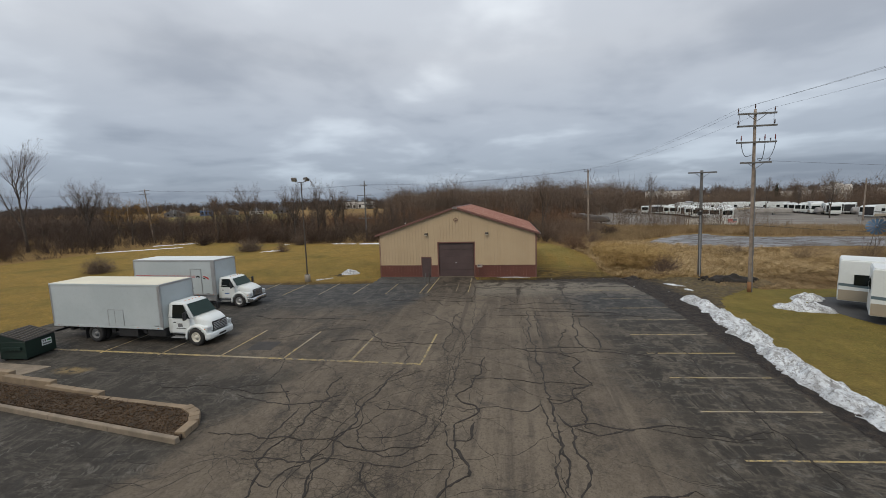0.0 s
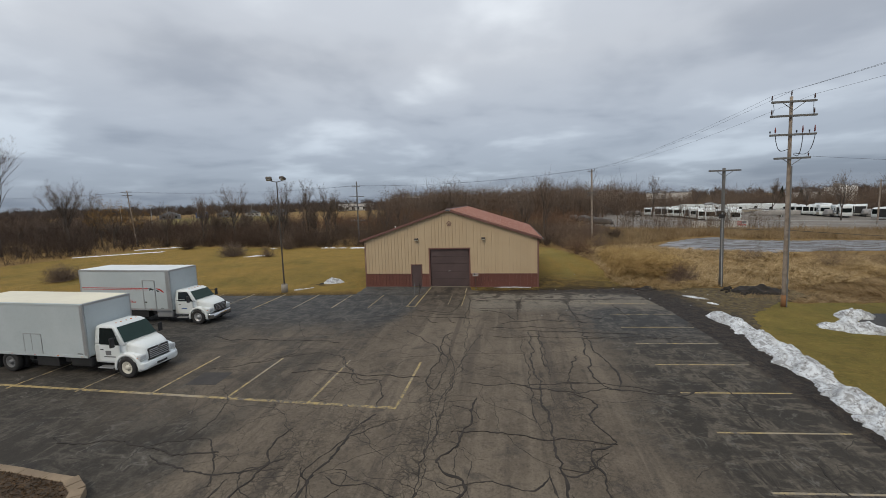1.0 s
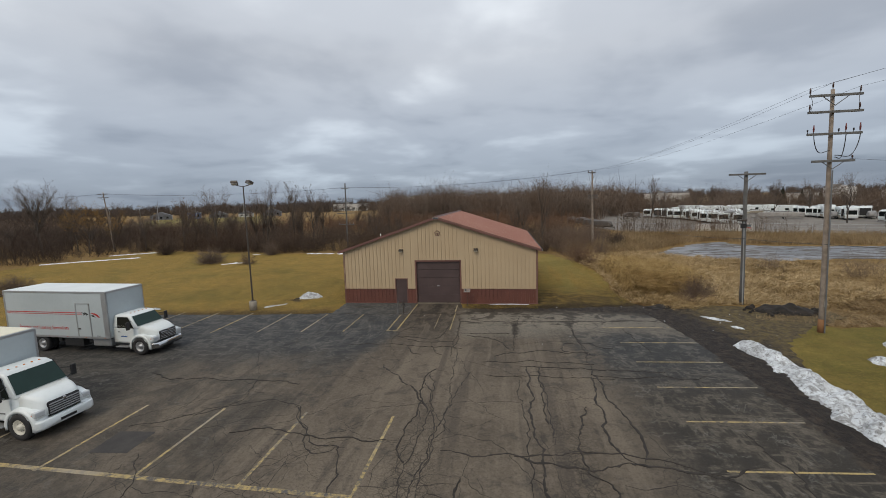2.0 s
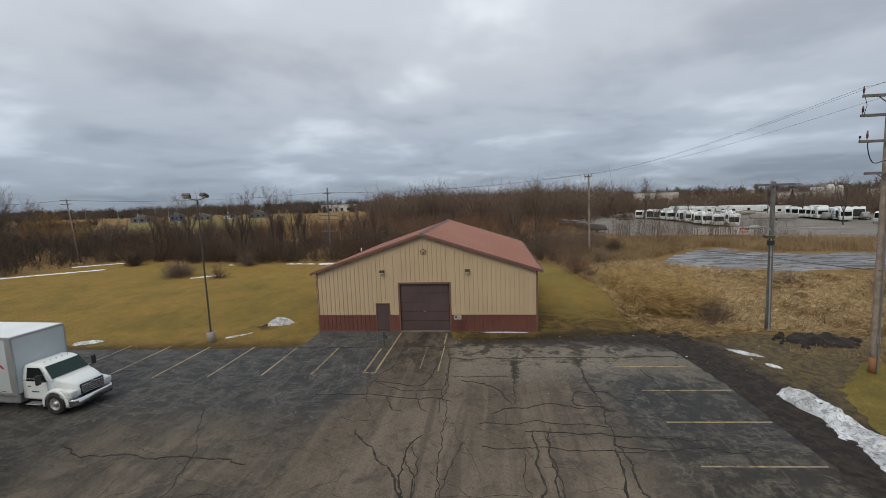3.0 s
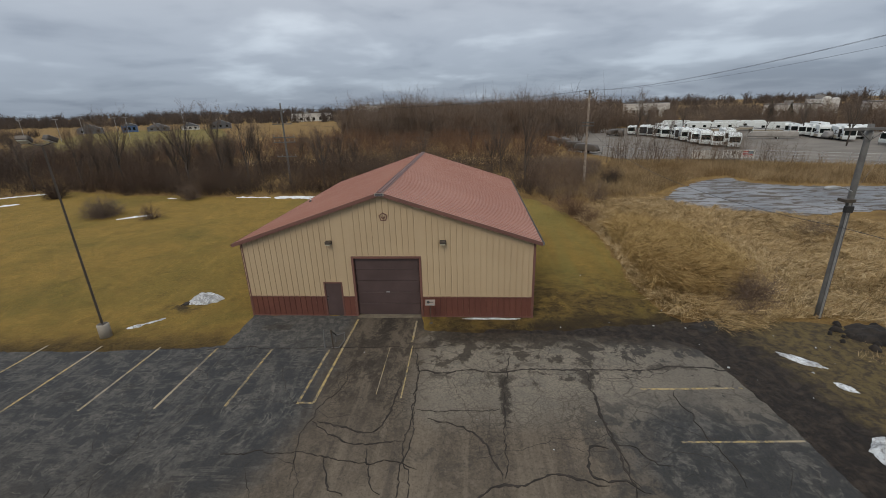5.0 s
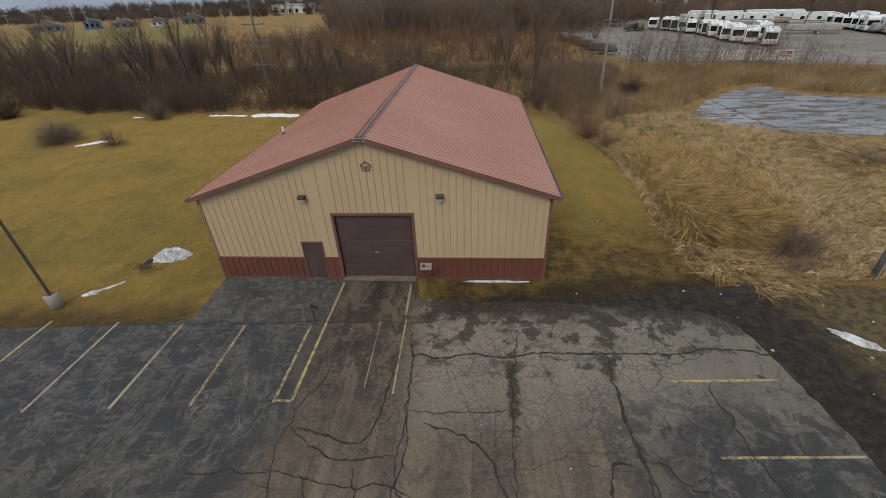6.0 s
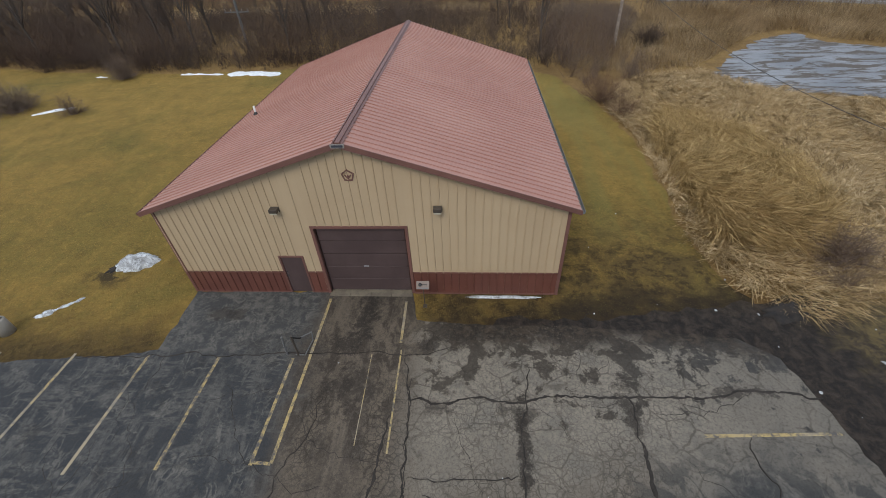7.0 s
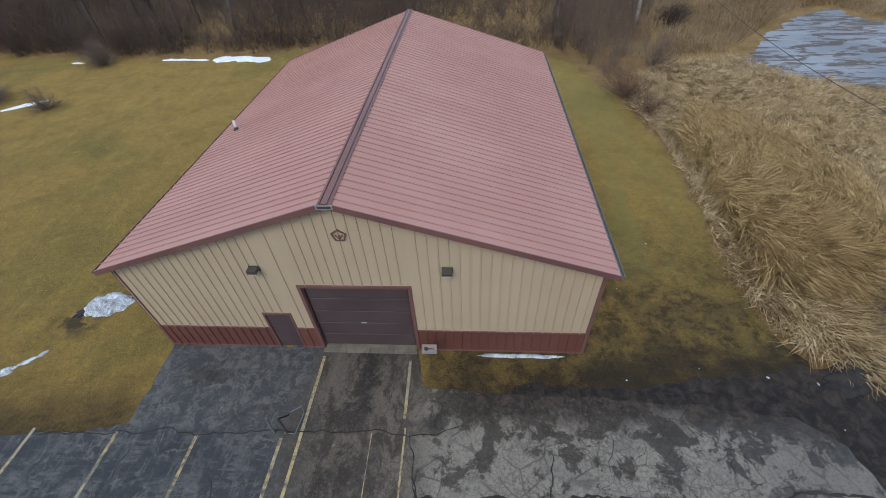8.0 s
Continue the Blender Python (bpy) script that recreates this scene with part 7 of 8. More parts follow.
FIELDROW = [(-240, 100), (-130, 88), (-100, 80), (-74, 84), (-74, 96), (-110, 100), (-235, 118)]
thicket("thicket", FIELDROW, 420, 3, 7, M_TWIG, "leafless hedgerow in front of the far field", 20, width=0.09, stems=8, twigs=6)
FARWEST = [(-420, 60), (-150, 40), (-142, 88), (-196, 158), (-290, 250), (-420, 260)]
thicket("thicket", FARWEST, 900, 3, 7, M_TWIG_DARK, "dark leafless scrub west of the far field", 23, width=0.10, stems=9, twigs=8)
# woods out to the skyline
for k, (poly, n, h0, h1, w) in enumerate((
        ([(-900, 420), (-300, 430), (-60, 330), (60, 310), (60, 360), (-60, 420), (-300, 520), (-900, 560)], 850, 7, 12, 0.35),
        ([(-1300, 250), (-420, 300), (-420, 360), (-1300, 420)], 400, 8, 13, 0.45),
        ([(90, 300), (260, 210), (700, 120), (800, 240), (300, 380), (100, 420)], 750, 6, 10, 0.32),
        ([(-1500, 900), (1300, 800), (1400, 1000), (-1500, 1150)], 800, 12, 20, 0.9),
        ([(150, 60), (330, 20), (420, 60), (220, 130)], 320, 5, 9, 0.18))):
    thicket("far_woods", poly, n, h0, h1, M_TWIG_FAR, "distant leafless woods on the skyline", 30 + k, width=w * 0.34, stems=12, twigs=12, spread=0.5)

# ---- reeds and straw ----
def straw(name, poly, count, seed, mat, label, lmin, lmax, width, flat, lift=0.0):
    """Grass or reeds that follow a slow swirl: flat 1 lies down, 0 stands up."""
    rng = np.random.default_rng(seed)
    p = scatter(poly, count, rng)
    ang = 2.2 * np.sin(p[:, 0] * 0.35 + 1.3 * np.sin(p[:, 1] * 0.22)) + 1.7 * np.cos(p[:, 1] * 0.31 + p[:, 0] * 0.12) + rng.normal(size=count) * 0.7
    tilt = np.clip(flat + rng.normal(size=count) * 0.16, 0.02, 0.98) * math.pi / 2
    ln = rng.uniform(lmin, lmax, count)
    hump = 0.18 + 0.18 * np.sin(p[:, 0] * 0.9) * np.sin(p[:, 1] * 0.8)
    base = np.c_[p, rng.uniform(-0.06, 1.0, count) * hump * flat * lift - 0.06]
    d = np.c_[np.cos(ang) * np.sin(tilt), np.sin(ang) * np.sin(tilt), np.cos(tilt)]
    tip = base + d * ln[:, None]
    tip[:, 2] = np.maximum(tip[:, 2], 0.02)
    return tagged(blade_mesh(name, blades(base, tip, width * rng.uniform(0.6, 1.4, count), rng), mat), label, "reeds", kind="stuff")


def tussocks(name, poly, count, blades_each, seed, mat, label, h0, h1, width, lean):
    """Clumps of long dead leaves that fan out and hang over to one side."""
    rng = np.random.default_rng(seed)
    c = scatter(poly, count, rng)
    way = 1.6 * np.sin(c[:, 0] * 0.3 + c[:, 1] * 0.17) + rng.normal(size=count) * 0.45
    h = np.repeat(rng.uniform(h0, h1, count), blades_each)
    n = count * blades_each
    base = np.c_[np.repeat(c, blades_each, axis=0) + rng.normal(size=(n, 2)) * 0.14, np.full(n, -0.07)]
    bend = np.repeat(np.c_[np.cos(way), np.sin(way)], blades_each, axis=0) * lean + rng.normal(size=(n, 2)) * 0.38
    knee = base + np.c_[bend * (h * 0.35)[:, None], h * rng.uniform(0.5, 0.9, n)]
    tip = knee + np.c_[bend * (h * rng.uniform(0.35, 0.8, n))[:, None], h * rng.uniform(-0.45, 0.25, n)]
    tip[:, 2] = np.maximum(tip[:, 2], 0.03)
    w = width * rng.uniform(0.6, 1.4, n)
    v = np.concatenate([blades(base, knee + (knee - base) * 0.15, w, rng), blades(knee - (knee - base) * 0.1, tip, w, rng)])
    return tagged(blade_mesh(name, v, mat), label, "reeds", kind="stuff")


NEAR = [(17.0, -1.2), (15.2, 0.2), (14.3, 3.5), (14.9, 10), (15.2, 14), (14.4, 20), (18, 27), (25, 28.5), (28, 23.5), (35, 19.5), (42, 16), (40, 7), (33, 2.5), (27, 0.3), (24.5, -0.4), (22.5, 0.2), (20, 0.1)]
straw("straw", NEAR, 66000, 51, M_STRAW, "flattened pale straw and dead reeds", 0.45, 1.25, 0.028, 0.88, 1.0)
tussocks("tussocks", NEAR, 900, 34, 58, M_STRAW, "pale tussocks of dead sedge", 0.3, 0.75, 0.030, 0.9)
STAND = [(15.2, 3.5), (17.5, 2.6), (20.5, 4.0), (22.0, 8), (21.0, 14), (18.0, 17), (15.8, 14), (15.4, 9)]
tussocks("reeds", STAND, 560, 56, 59, M_REED, "standing golden clumps of dead reeds", 1.1, 1.85, 0.024, 0.75)
straw("reeds", STAND, 8000, 52, M_REED, "standing golden dead reeds leaning in the wind", 0.8, 1.5, 0.034, 0.52)
straw("reeds", NEAR, 12000, 53, M_REED_DULL, "scattered standing dead reeds", 0.4, 1.0, 0.032, 0.40)
RING = [(19, 29), (25, 30), (29, 34), (35.5, 41), (41.0, 43.4), (42.5, 38.8), (46, 36.4), (55, 35.4), (76, 31.4), (100, 24), (105, 40), (64, 50), (46, 57), (30, 60), (26, 50)]
straw("reeds", RING, 38000, 54, M_REED_DULL, "dull tan reed bed round the frozen pool", 0.8, 1.6, 0.040, 0.26)
FIELD = [(40, 16), (40, 7), (50, 10.5), (62, 11.5), (90, 12), (90, 16), (60, 20)]
straw("straw", FIELD, 20000, 55, M_REED_DULL, "flattened dull straw in the meadow", 0.5, 1.3, 0.035, 0.80, 1.0)
SOD = [(20.5, -3.6), (25, -4.9), (31, -4.7), (38, -2.2), (46, 5.5), (40, 7), (33, 2.5), (27, 0.3), (24.5, -0.4)]
straw("straw", SOD, 16000, 67, M_REED_DULL, "short trampled brown grass beside the verge", 0.15, 0.45, 0.030, 0.72)
MIDM = [(13.5, 30), (18, 29), (26, 48), (27, 60), (14, 60)]
straw("reeds", MIDM, 12000, 56, M_REED_DULL, "tan dead grass between shrubs", 0.8, 1.6, 0.04, 0.2)
TANBAND = [(-60, 66), (8, 62), (12, 66), (-58, 73)]
straw("straw", TANBAND, 12000, 57, M_STRAW, "pale dead grass strip behind the thicket", 0.6, 1.2, 0.08, 0.3)
# short turf blades where the camera passes nearest
for poly, n, s, mat in (([(-22, -3.9), (-7.7, -3.0), (-7.7, 16), (-26, 16)], 42000, 61, M_GRASS), ([(7.8, -1.2), (14.6, -1.0), (14.2, 4), (14.8, 12), (13.8, 22), (7.8, 22)], 36000, 62, M_GRASS_GREEN), ([(2.0, -1.3), (7.6, -1.4), (7.6, -0.15), (2.0, -0.3)], 6000, 63, M_GRASS), ([(19, -26), (24, -14), (22, -5), (18.9, -6), (18.6, -26)], 16000, 64, M_GRASS_GREEN)):
    straw("grass", poly, n, s, mat, "short winter grass blades", 0.04, 0.10, 0.012, 0.55)
chips_rng = np.random.default_rng(66)
cp = scatter([(-23.8, -25.45), (-14.7, -26.8), (-5.85, -28.15), (-6.1, -27.2), (-7.2, -26.5), (-11.7, -26.0), (-22, -24.6)], 11000, chips_rng)
cb = np.c_[cp, np.full(len(cp), 0.165)]
ct = cb + chips_rng.normal(size=cb.shape) * np.array((0.05, 0.05, 0.015)) + np.array((0, 0, 0.01))
tagged(blade_mesh("bark_chips", blades(cb, ct, np.full(len(cp), 0.035), chips_rng), M_CHIPS), "loose bark chips on the bed", "mulch", kind="stuff")

# frozen pool
POOL = [(24.0, 25.5), (27, 29.5), (30.5, 34), (36, 39.5), (40.5, 42), (41, 38), (45, 35), (54, 34), (75, 30), (100, 22), (100, 14), (62, 20), (44, 22), (36, 20.5), (30, 22.5)]
sheet("frozen_pool", wobbly(POOL, 0.7, 0.45, 8), -0.07, -0.03, M_ICE, "shallow half-thawed pool with icy muddy ruts", "water")

# ---- trailers ----
def camper(m, label, length, stripe, height=2.75, group="", window=True, front=0.45, dark=False):
    """A travel trailer: x runs along it, its nose at x = 0."""
    t = empty("travel_trailer", m, label, "trailer", group)
    h0 = 0.5
    body = part("body", prism([(0, h0 + 0.55), (0.12, h0), (length, h0), (length, h0 + height - 0.08), (length - 0.1, h0 + height), (front + 0.1, h0 + height), (0.1, h0 + height - 0.35)], -1.22, 1.22, bevel=0.05), M_WHITE, t)
    part("roof", box(front + 0.2, length - 0.05, -1.15, 1.15, h0 + height + 0.002, h0 + height + 0.04, 0.015), M_WHITE, body)
    part("roof_vent", box(length * 0.5, length * 0.5 + 0.5, -0.25, 0.25, h0 + height + 0.041, h0 + height + 0.16, 0.03), M_SIGN, body)
    for s in (-1, 1):
        part("side_stripe", prism([(0.05, h0 + 1.0), (length * 0.55, h0 + 0.75), (length - 0.02, h0 + 0.95), (length - 0.02, h0 + 1.12), (length * 0.5, h0 + 0.98), (0.05, h0 + 1.35)], min(s * 1.221, s * 1.226), max(s * 1.221, s * 1.226)), stripe, body)
        part("lower_band", box(0.16, length - 0.03, min(s * 1.221, s * 1.225), max(s * 1.221, s * 1.225), h0 + 0.03, h0 + 0.70), M_BEIGE, body)
        if window:
            for x in (length * 0.22, length * 0.62):
                part("window", box(x, x + 0.95, min(s * 1.222, s * 1.25), max(s * 1.222, s * 1.25), h0 + 1.25, h0 + 1.95, 0.03), M_GLASS, body)
        wheel(t, length * 0.58, s * 1.05, s, 0.34, 0.2, None, 14)
        wheel(t, length * 0.58 + 0.75, s * 1.05, s, 0.34, 0.2, None, 14)
    part("end_panel", box(0.02, 0.16, -1.02, 1.02, h0 + 0.55, h0 + 2.05, 0.02), M_GLASS, body)
    if dark:
        part("front_cap", box(-0.03, 0.13, -1.12, 1.12, h0 + 0.35, h0 + height - 0.40, 0.04), M_BLACK, body, "black glossy front cap")
    part("back_window", box(length - 0.02, length + 0.012, -0.8, 0.8, h0 + 1.15, h0 + 1.95, 0.01), M_GLASS, body)
    part("drawbar", tube([(0.15, -0.5, 0.45), (-1.0, 0, 0.45), (0.15, 0.5, 0.45)], 0.04, 6), M_BLACK, t)
    part("jack", cyl(0.04, 0.04, 0, 0.6, 8, m=pose(-0.95, 0, 0)), M_BLACK, t)
    return t


M_BEIGE = surface("beige_band", (0.32, 0.28, 0.21), (0.29, 0.25, 0.19), 0.5, dirt=0.1)
M_TEAL = surface("slate_stripe", (0.10, 0.15, 0.17), (0.09, 0.13, 0.15), 0.5, dirt=0.1)
M_TARP = surface("grey_tarpaulin", (0.20, 0.20, 0.20), (0.27, 0.26, 0.25), 0.8, big=1.0, small=6, bump=0.3)
near_a = camper(pose(32.71, -13.96, -0.02, 0, 0, 145), "white and beige travel trailer parked on the drive", 8.0, M_TEAL, 2.55)
bodies = [c for c in near_a.children if c.name.startswith("body")]
for k in range(8):
    part("text_bar", box(6.45 - 0.17 * k, 6.57 - 0.17 * k, 1.2265, 1.230, 2.62, 2.74 if k not in (0, 5) else 2.80), M_GREY, bodies[0])
part("window", box(6.3, 7.3, 1.223, 1.25, 1.55, 2.2, 0.03), M_GLASS, bodies[0])
near_b = camper(pose(30.94, -16.99, -0.02, 0, 0, 145), "white travel trailer with rounded nose on the drive", 7.0, M_TEAL, 2.6)
sheet("driveway", wobbly([(24.3, -9.9), (25.6, -7.6), (28, -7.6), (46, -18), (46, -30), (36, -24), (25.0, -14.0)], 0.6, 0.08, 12), -0.05, -0.006, M_TARDRIVE, "dark asphalt drive under the trailers", "drive")

# trailer storage lot beyond the meadow
sheet("gravel_lot", [(27, 82), (34, 64.5), (50, 61.6), (69, 51), (125, 52), (140, 130), (96, 160), (55, 172), (40, 170)], -0.06, -0.04, M_GRAVEL, "pale gravel trailer storage yard", "yard")
GROUP = "trailers in the storage yard"
kinds = [camper(pose(62.4, 78.7, -0.04, 0, 0, 62), "white travel trailer parked in the storage yard", 7.2, M_TEAL, 2.6, GROUP), camper(pose(93.0, 122.5, -0.04, 0, 0, -33), "long white motorhome-style trailer in the storage yard", 9.0, M_GREY, 2.9, GROUP), camper(pose(56.6, 125.5, -0.04, 0, 0, 66), "small white camper with red stripe in the yard", 5.6, M_RED, 2.4, GROUP), camper(pose(61.0, 94.0, -0.04, 0, 0, 68), "white trailer with a black front cap in the yard", 8.0, M_GREY, 2.7, GROUP, dark=True)]
rng = random.Random(77)
spots = []
# rows that face the road, and rows that lie across it
for x0, y0, x1, y1, n, turn in ((60.6, 82.5, 60.4, 90.5, 3, 64), (61, 98, 62, 103, 2, 70), (62, 106, 59, 121, 5, 66), (68, 90, 66, 104, 5, 64), (70, 136, 84, 131, 3, -20), (71, 142, 95, 135, 4, -18), (76, 149, 100, 142, 4, -18), (97.5, 113.5, 95, 89, 9, 60), (104, 116, 102, 92, 8, 60), (94, 80, 92, 75, 2, 10)):
    for i in range(n):
        f = i / (n - 1)
        spots.append((x0 + (x1 - x0) * f + rng.uniform(-0.5, 0.5), y0 + (y1 - y0) * f, turn + rng.uniform(-9, 9)))


def covered(m, length, mat, label):
    """A boat or camper under a sagging tarpaulin on a low trailer."""
    t = empty("covered_trailer", m, label, "trailer", GROUP)
    part("cover", loft([(0, 0.5, 0.3, 0.7, 1.2, 0.12), (0.8, 1.0, 0.75, 0.55, 1.9, 0.25), (length * 0.5, 1.15, 0.85, 0.5, 2.1, 0.3), (length - 0.5, 1.15, 0.9, 0.5, 2.0, 0.3), (length, 1.0, 0.7, 0.6, 1.7, 0.2)]), mat, t, "", True)
    for s in (-1, 1):
        wheel(t, length * 0.6, s * 1.0, s, 0.32, 0.2, None, 14)
    part("drawbar", tube([(0.6, 0, 0.5), (-1.0, 0, 0.45)], 0.05, 6), M_BLACK, t)
    part("jack", cyl(0.04, 0.04, 0, 0.5, 8, m=pose(-0.9, 0, 0)), M_BLACK, t)
    return t


ca = covered(pose(67.5, 108.5, -0.04, 0, 0, -24), 11.0, M_SIGN, "trailer under a pale tarpaulin in the yard")
cb_ = covered(pose(64.5, 113, -0.04, 0, 0, 48), 7.0, M_TARP, "trailer under a grey tarpaulin in the yard")
cc_ = covered(pose(48.1, 122.3, -0.04, 0, 0, 48), 6.5, M_STEEL, "trailer under a dark brown cover in the yard")
for x, y, a in ((80, 103.5, -24),):
    copy_thing(ca, pose(x, y, -0.04, 0, 0, a))
for x, y, a in ((29, 90, 100), (30, 80, 110), (31.5, 73.5, 120), (26.8, 97, 95), (51.6, 121, 70)):
    copy_thing(cc_, pose(x, y, -0.04, 0, 0, a))
for i, (x, y, a) in enumerate(spots):
    pick = rng.choice((kinds[3], kinds[3], *kinds, cb_, cc_)) if i < 15 else rng.choice(kinds) if i < 26 else rng.choice((*kinds, *kinds, cb_, cc_))
    copy_thing(pick, pose(x, y, -0.04, 0, 0, a))
fence = empty("yard_fence", pose(0, 0, 0), "chain-link yard fence with white boarded stretch", "fence")
run = [(32.3, 73.5), (38.8, 65.5), (43.7, 63.0), (54.3, 61.7), (60, 57), (69, 51.5), (88, 47), (110, 44)]
for (x0, y0), (x1, y1) in zip(run, run[1:]):
    n = max(2, int(math.hypot(x1 - x0, y1 - y0) / 3.2))
    for i in range(n):
        f = i / n
        part("post", cyl(0.04, 0.04, -0.1, 1.7, 6, m=pose(x0 + (x1 - x0) * f, y0 + (y1 - y0) * f, 0)), M_ALU, fence)
    for z in (1.65, 0.15, 0.65, 1.15):
        part("rail", tube([(x0, y0, z), (x1, y1, z)], 0.03 if z > 1.5 else 0.015, 5), M_ALU, fence)
for i in range(5):
    own = box(0, 2.1, -0.03, 0.03, 0.05, 1.55)
    b = part("board", own, M_FARWALL, fence, "white board panel")
    b.matrix_local = pose(45.65 + 2.12 * i, 62.65 - 0.24 * i, 0, 0, 0, -6.6)
fl = part("flag_sign", box(0, 1.7, -0.06, -0.035, 0.45, 1.35), M_RED, fence, "red and white striped flag sign")
fl.matrix_local = pose(54.2, 61.65, 0, 0, 0, -6.6)
for z in (0.52, 0.78, 1.04):
    part("flag_stripe", box(0.0, 1.7, -0.066, -0.061, z, z + 0.12), M_FARWALL, fl)
part("flag_canton", box(0.9, 1.7, -0.072, -0.067, 0.9, 1.35), M_TEAL, fl)

# ---- garden windmill at the meadow edge ----
M_MILL = surface("blue_mill_steel", (0.07, 0.15, 0.26), (0.05, 0.11, 0.20), 0.45, 0.2, dirt=0.2)
mill = empty("windmill", pose(51.0, 20.0, -0.06, 0, 0, -40), "small blue steel garden windmill on a tripod", "windmill")
for k in range(3):
    a = radians(90 + 120 * k)
    part("leg", tube([(0.55 * math.cos(a), 0.55 * math.sin(a), 0), (0.06 * math.cos(a), 0.06 * math.sin(a), 2.55)], 0.03, 6), M_STEEL, mill)
part("hub", cyl(0.12, 0.09, -0.35, 0.12, 12, m=pose(0, 0, 2.62, 90, 0, 0)), M_MILL, mill)
part("tail", prism([(0.0, 2.56), (0.0, 2.68), (0.02, 2.68), (0.02, 2.56)], 0.12, 1.0), M_STEEL, mill)
part("tail_vane", box(-0.012, 0.012, 0.8, 1.35, 2.40, 2.85, 0.004), M_MILL, mill)
for k in range(14):
    a = 360 * k / 14
    part("blade", join(bmesh.new(), prism([(-0.05, 0.16), (0.05, 0.16), (0.17, 1.0), (-0.17, 1.0)], -0.008, 0.008), pose(0, -0.28, 2.62, 0, a, 0) @ pose(0, 0, 0, 0, 0, 22)), M_MILL, mill)

# ---- far buildings ----
def hall(m, w, d, h, label, wall, openings=4, band=None):
    """A flat-roofed industrial hall with parapet, dock doors and windows."""
    b = empty("industrial_building", m, label, "building", "distant buildings")
    wl = part("wall", box(0, w, 0, d, -0.3, h), wall, b)
    part("roof", box(-0.2, w + 0.2, -0.2, d + 0.2, h + 0.002, h + 0.35), M_FARROOF, b)
    for i in range(openings):
        x = w * (i + 0.5) / openings
        part("window", box(x - w * 0.03, x + w * 0.03, -0.12, -0.004, h * 0.15, h * 0.5), M_GLASS, wl)
    part("roof_unit", box(w * 0.3, w * 0.3 + 4, d * 0.4, d * 0.4 + 3, h + 0.352, h + 2.0), M_SIGN, b)
    return b


hall(pose(-112, 393, 0, 0, 0, 8), 40, 25, 13.5, "long cream industrial hall beyond the woods", M_FARWALL, 5)
hall(pose(112, 302, 0, 0, 0, -20), 30, 40, 9.0, "low white industrial hall behind the woods", M_FARWALL, 6)
hall(pose(168, 238, 0, 0, 0, -33), 30, 30, 6.6, "white factory with stepped roof on the skyline", M_FARWALL, 8)
hall(pose(186, 232, 0, 0, 0, -33), 12, 14, 9.2, "white factory block with tall roof on the skyline", M_FARWALL, 3)
hall(pose(205, 215, 0, 0, 0, -33), 40, 30, 7.0, "white factory wing on the skyline", M_FARWALL, 9)
hall(pose(60, 420, 0, 0, 0, 0), 30, 20, 9, "pale hall on the far skyline", M_FARWALL, 4)
hall(pose(-190, 430, 0, 0, 0, 12), 40, 20, 8, "pale school-like hall beyond the field", M_FARWALL, 6)
for x, y, h in ((190, 224, 10.3), (193, 222, 9.6)):
    s = empty("silo", pose(x, y, 0), "pale round silo beside the factory", "silo")
    part("drum", lathe([(1.8, -0.2), (1.8, h - 0.8), (1.2, h - 0.2), (0.3, h)], 18), M_FARWALL, s, "", True)


def house(m, w, d, h, wall, label):
    b = empty("house", m, label, "house", "distant houses")
    wl = part("wall", box(0, w, 0, d, -0.2, h), wall, b)
    part("roof", prism([(-0.5, h), (w + 0.5, h), (w * 0.5, h + w * 0.22)], -0.5, d + 0.5), M_FARROOF, b)
    for x in (0.2, 0.5, 0.8):
        part("window", box(w * x - 0.7, w * x + 0.7, -0.06, -0.004, h * 0.3, h * 0.75), M_GLASS, wl)
    part("chimney", box(w * 0.3, w * 0.3 + 0.8, d * 0.5, d * 0.5 + 0.8, h, h + w * 0.26), M_CONCRETE, b)
    return b


M_BLUEWALL = surface("blue_siding", (0.07, 0.13, 0.26), (0.06, 0.11, 0.23), 0.7, big=0.1, small=2)
house(pose(-240, 262, 0, 0, 0, 35), 9, 7, 4.4, M_BLUEWALL, "blue two-storey house beyond the field")
house(pose(-226, 268, 0, 0, 0, 30), 13, 7, 2.6, M_FARROOF, "low grey house beyond the field")
house(pose(-206, 276, 0, 0, 0, 30), 11, 7, 2.6, M_FARWALL, "low white house beyond the field")
house(pose(-262, 250, 0, 0, 0, 38), 14, 9, 3.0, M_FARROOF, "low grey house beyond the field")
house(pose(-190, 285, 0, 0, 0, 28), 14, 9, 3.2, M_FARROOF, "low dark house beyond the field")
sheet("far_field", wobbly([(-200, 165), (-275, 285), (-250, 298), (-185, 290), (-70, 108), (-108, 92), (-140, 92)], 6, 1.5, 14), -0.06, -0.04, M_FIELD, "far yellow-green playing field", "field")
for x, y in ((-166, 174), (-174, 190), (-190, 168), (-205, 196), (-150, 200), (-222, 180)):
    p = empty("sports_light", pose(x, y, 0), "tall sports field light mast beyond the field", "light mast", "sports field lights")
    part("mast", cyl(0.12, 0.07, -0.2, 10.4, 8), M_ALU, p)
    part("lamp_bar", box(-1.4, 1.4, -0.10, 0.10, 10.0, 10.2), M_ALU, p)
    for k in range(4):
        part("floodlight", box(-1.25 + 0.75 * k, -0.95 + 0.75 * k, -0.35, -0.102, 9.9, 10.3, 0.04), M_SIGN, p)

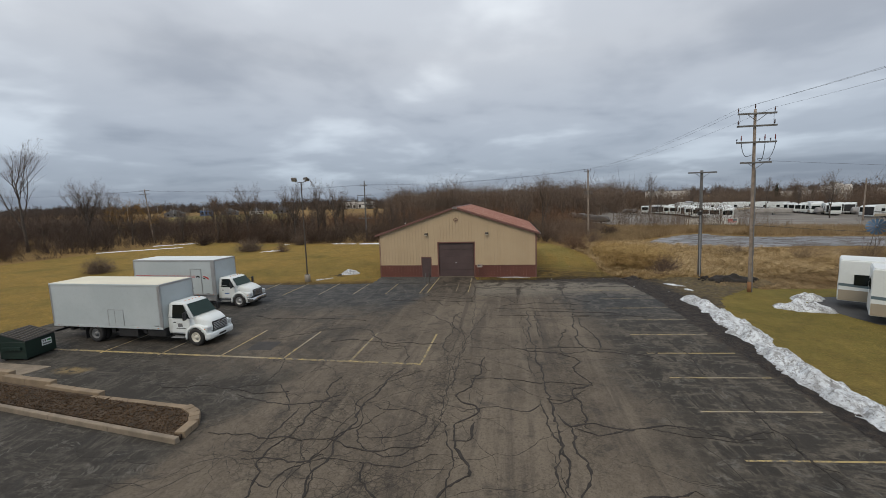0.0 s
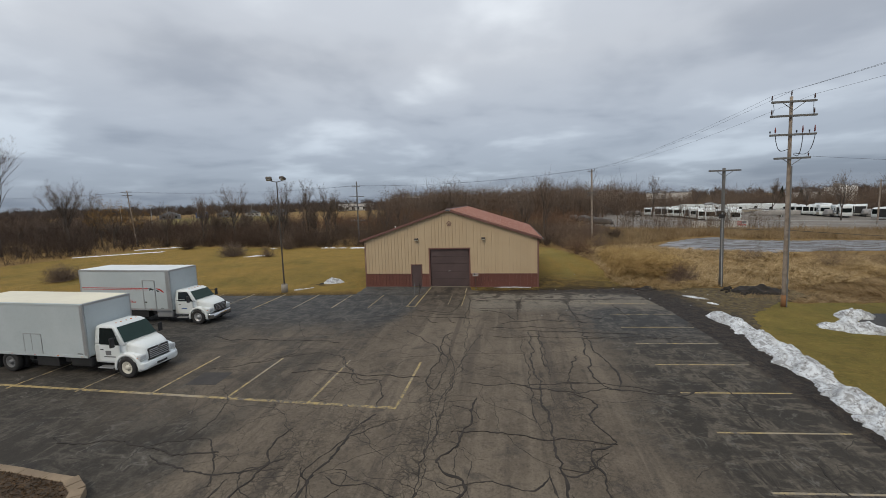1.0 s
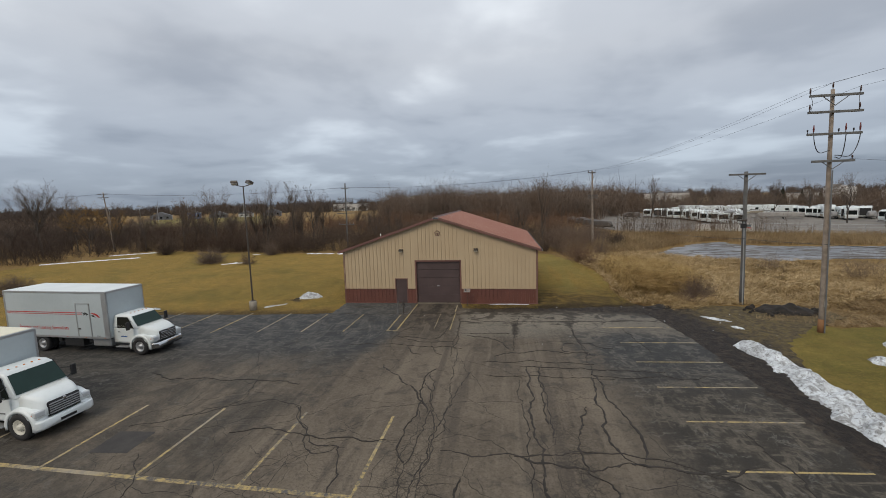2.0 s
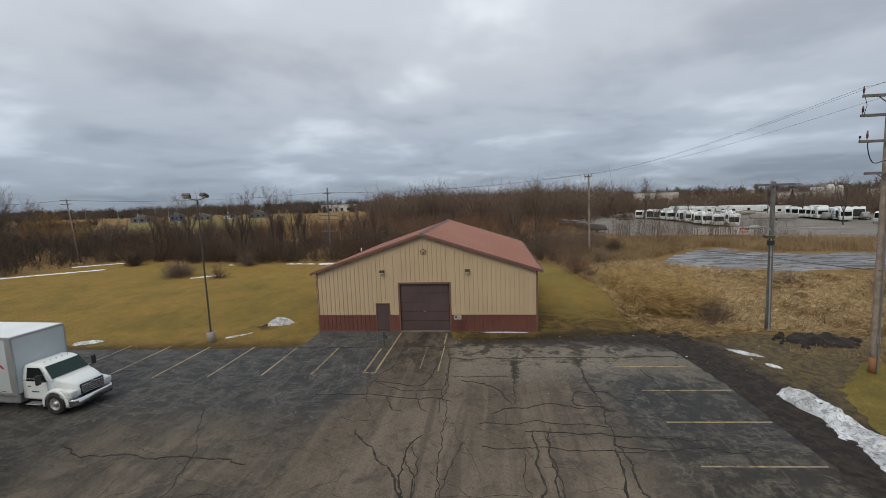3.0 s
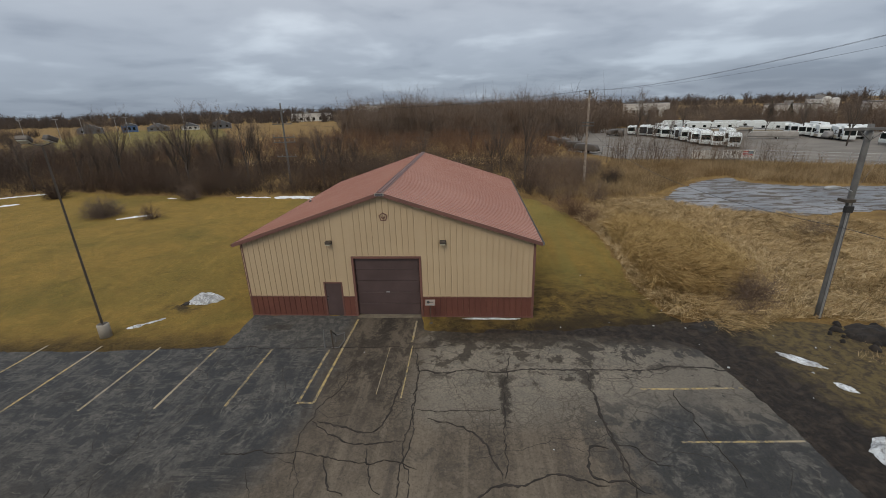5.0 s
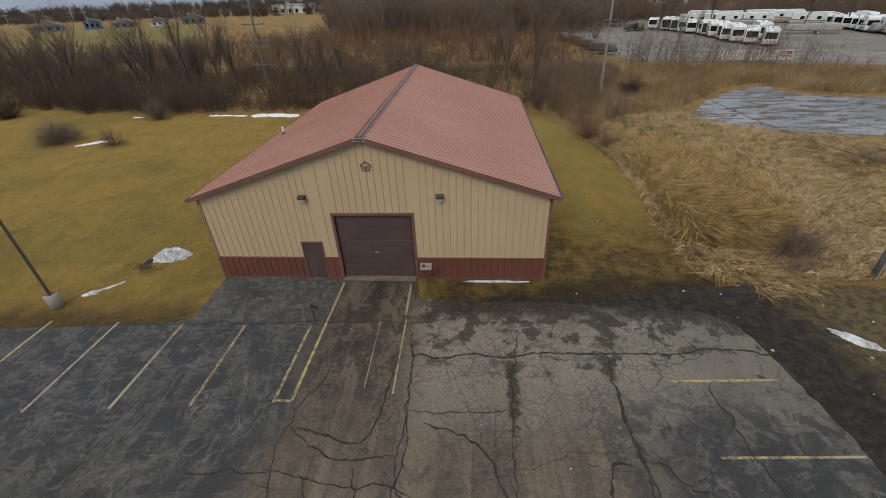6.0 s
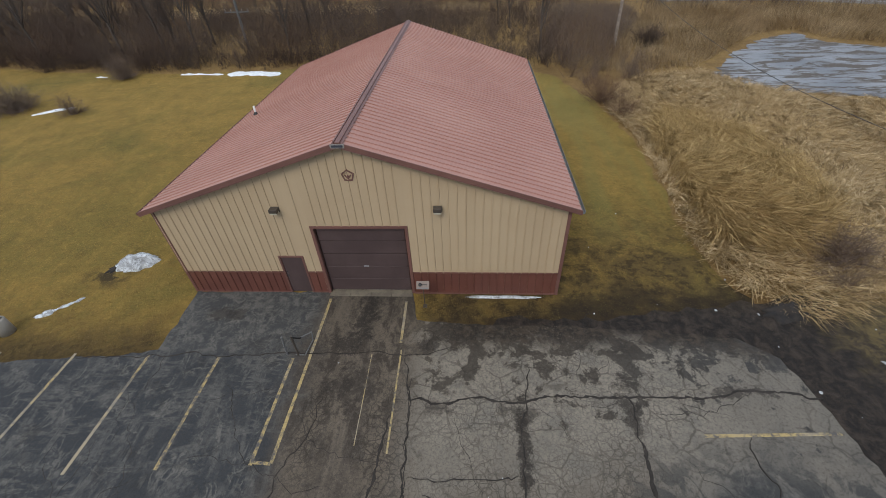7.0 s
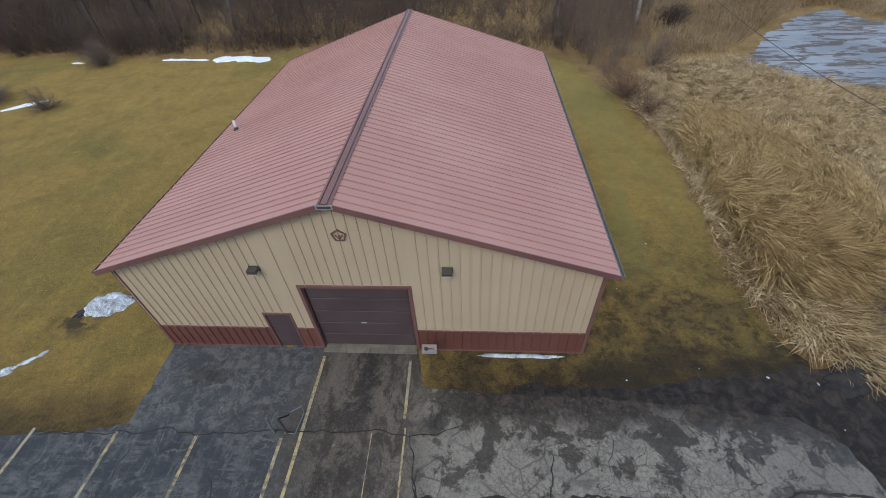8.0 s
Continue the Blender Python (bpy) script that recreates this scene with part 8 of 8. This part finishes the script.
# ---- steel sheets of the walls and roof: one object a sheet ----
def sheet_mesh(name, w, l0, l1, mat, rib=True):
    """A ribbed steel sheet: w across x, standing from z = 0 to l0 at its start and l1 at its end, facing -y."""
    prof = [(0.0, -0.004), (0.012, -0.004), (0.014, -0.036), (0.040, -0.036), (0.043, -0.004), (max(w - 0.002, 0.05), -0.004)]
    prof = [(x, y) for x, y in prof if x <= w] if rib else [(0.0, -0.004), (w, -0.004)]
    low = [(x, y, 0.0) for x, y in prof]
    top = [(x, y, l0 + (l1 - l0) * x / w) for x, y in prof]
    n = len(prof)
    me = bpy.data.meshes.new(name)
    me.from_pydata(low + top, [], [(i, i + 1, n + i + 1, n + i) for i in range(n - 1)])
    me.materials.append(mat)
    return me


cuts = sorted({round(-HALF + RIB * k, 4) for k in range(51)} | {0.0, gx0 - 0.10, gx1 + 0.10, mx0 - 0.03, mx1 + 0.03, HALF})
for a, b in zip(cuts, cuts[1:]):
    if b - a < 0.012:
        continue
    mid_x = (a + b) / 2
    in_garage, in_man = gx0 - 0.10 < mid_x < gx1 + 0.10, mx0 - 0.03 < mid_x < mx1 + 0.03
    z0 = gz1 + 0.10 if in_garage else mz1 + 0.03 if in_man else WAINSCOT
    on_grid = abs((a + HALF) / RIB - round((a + HALF) / RIB)) < 0.02 and b - a > 0.06
    ob = new("wall_sheet", sheet_mesh("wall_sheet", b - a, under(a) - z0 - 0.01, under(b) - z0 - 0.01, M_TAN, on_grid))
    ob.parent, ob.location = front, (a, 0, z0)
    if not (in_garage or in_man):
        ob = new("wainscot_sheet", sheet_mesh("wainscot_sheet", b - a, WAINSCOT - 0.03, WAINSCOT - 0.03, M_WAINSCOT, on_grid))
        ob.parent, ob.location = front, (a, 0, 0)
for x0, x1 in ((-HALF + 0.085, mx0 - 0.03), (mx1 + 0.03, gx0 - 0.10), (gx1 + 0.10, HALF - 0.085)):
    part("wainscot_trim", box(x0, x1, -0.034, -0.002, WAINSCOT - 0.03, WAINSCOT + 0.02), M_TRIM, front)
    part("foot_trim", box(x0, x1, -0.034, -0.002, -0.02, 0.03), M_TRIM, front)

wall_sheet = sheet_mesh("side_sheet", RIB, under(HALF) - WAINSCOT, under(HALF) - WAINSCOT, M_TAN)
foot_sheet = sheet_mesh("side_wainscot", RIB, WAINSCOT - 0.01, WAINSCOT - 0.01, M_WAINSCOT)
for k in range(59):
    for s, wall_part in ((1, side_r), (-1, side_l)):
        turn = pose(s * HALF, 0.01 + RIB * k if s > 0 else 0.01 + RIB * (k + 1), 0, 0, 0, 90 if s > 0 else -90)
        for me, z, nm in ((wall_sheet, WAINSCOT, "wall_sheet"), (foot_sheet, 0.0, "wainscot_sheet")):
            ob = new(nm, me)
            ob.parent = wall_part
            ob.matrix_local = Matrix.Translation((0, 0, z)) @ turn

# roof sheets run from the ridge down to the eave
slope_len = math.hypot(HALF + OVER, SLOPE * (HALF + OVER))
pitch = math.degrees(math.atan(SLOPE))
decks = [c for c in barn.children if c.name.startswith("roof_deck")]
count = int((DEEP + 0.48) / RIB)
wide = (DEEP + 0.48) / count
roof_sheet = sheet_mesh("roof_sheet", wide, slope_len - 0.05, slope_len - 0.05, M_ROOF)
for s, deck in zip((-1, 1), decks):
    # local x runs along the ridge, local z down the slope, local -y out of the roof
    down = Vector((s * math.cos(radians(pitch)), 0, -math.sin(radians(pitch))))
    out = Vector((s * math.sin(radians(pitch)), 0, math.cos(radians(pitch))))
    along = (-out).cross(down)
    basis = Matrix((along, -out, down)).transposed().to_4x4()
    for k in range(count):
        y = -0.24 + wide * k if along.y > 0 else -0.24 + wide * (k + 1)
        ob = new("roof_sheet", roof_sheet)
        ob.parent = deck
        ob.matrix_local = Matrix.Translation(Vector((0, y, RIDGE - 0.01)) + down * 0.05) @ basis
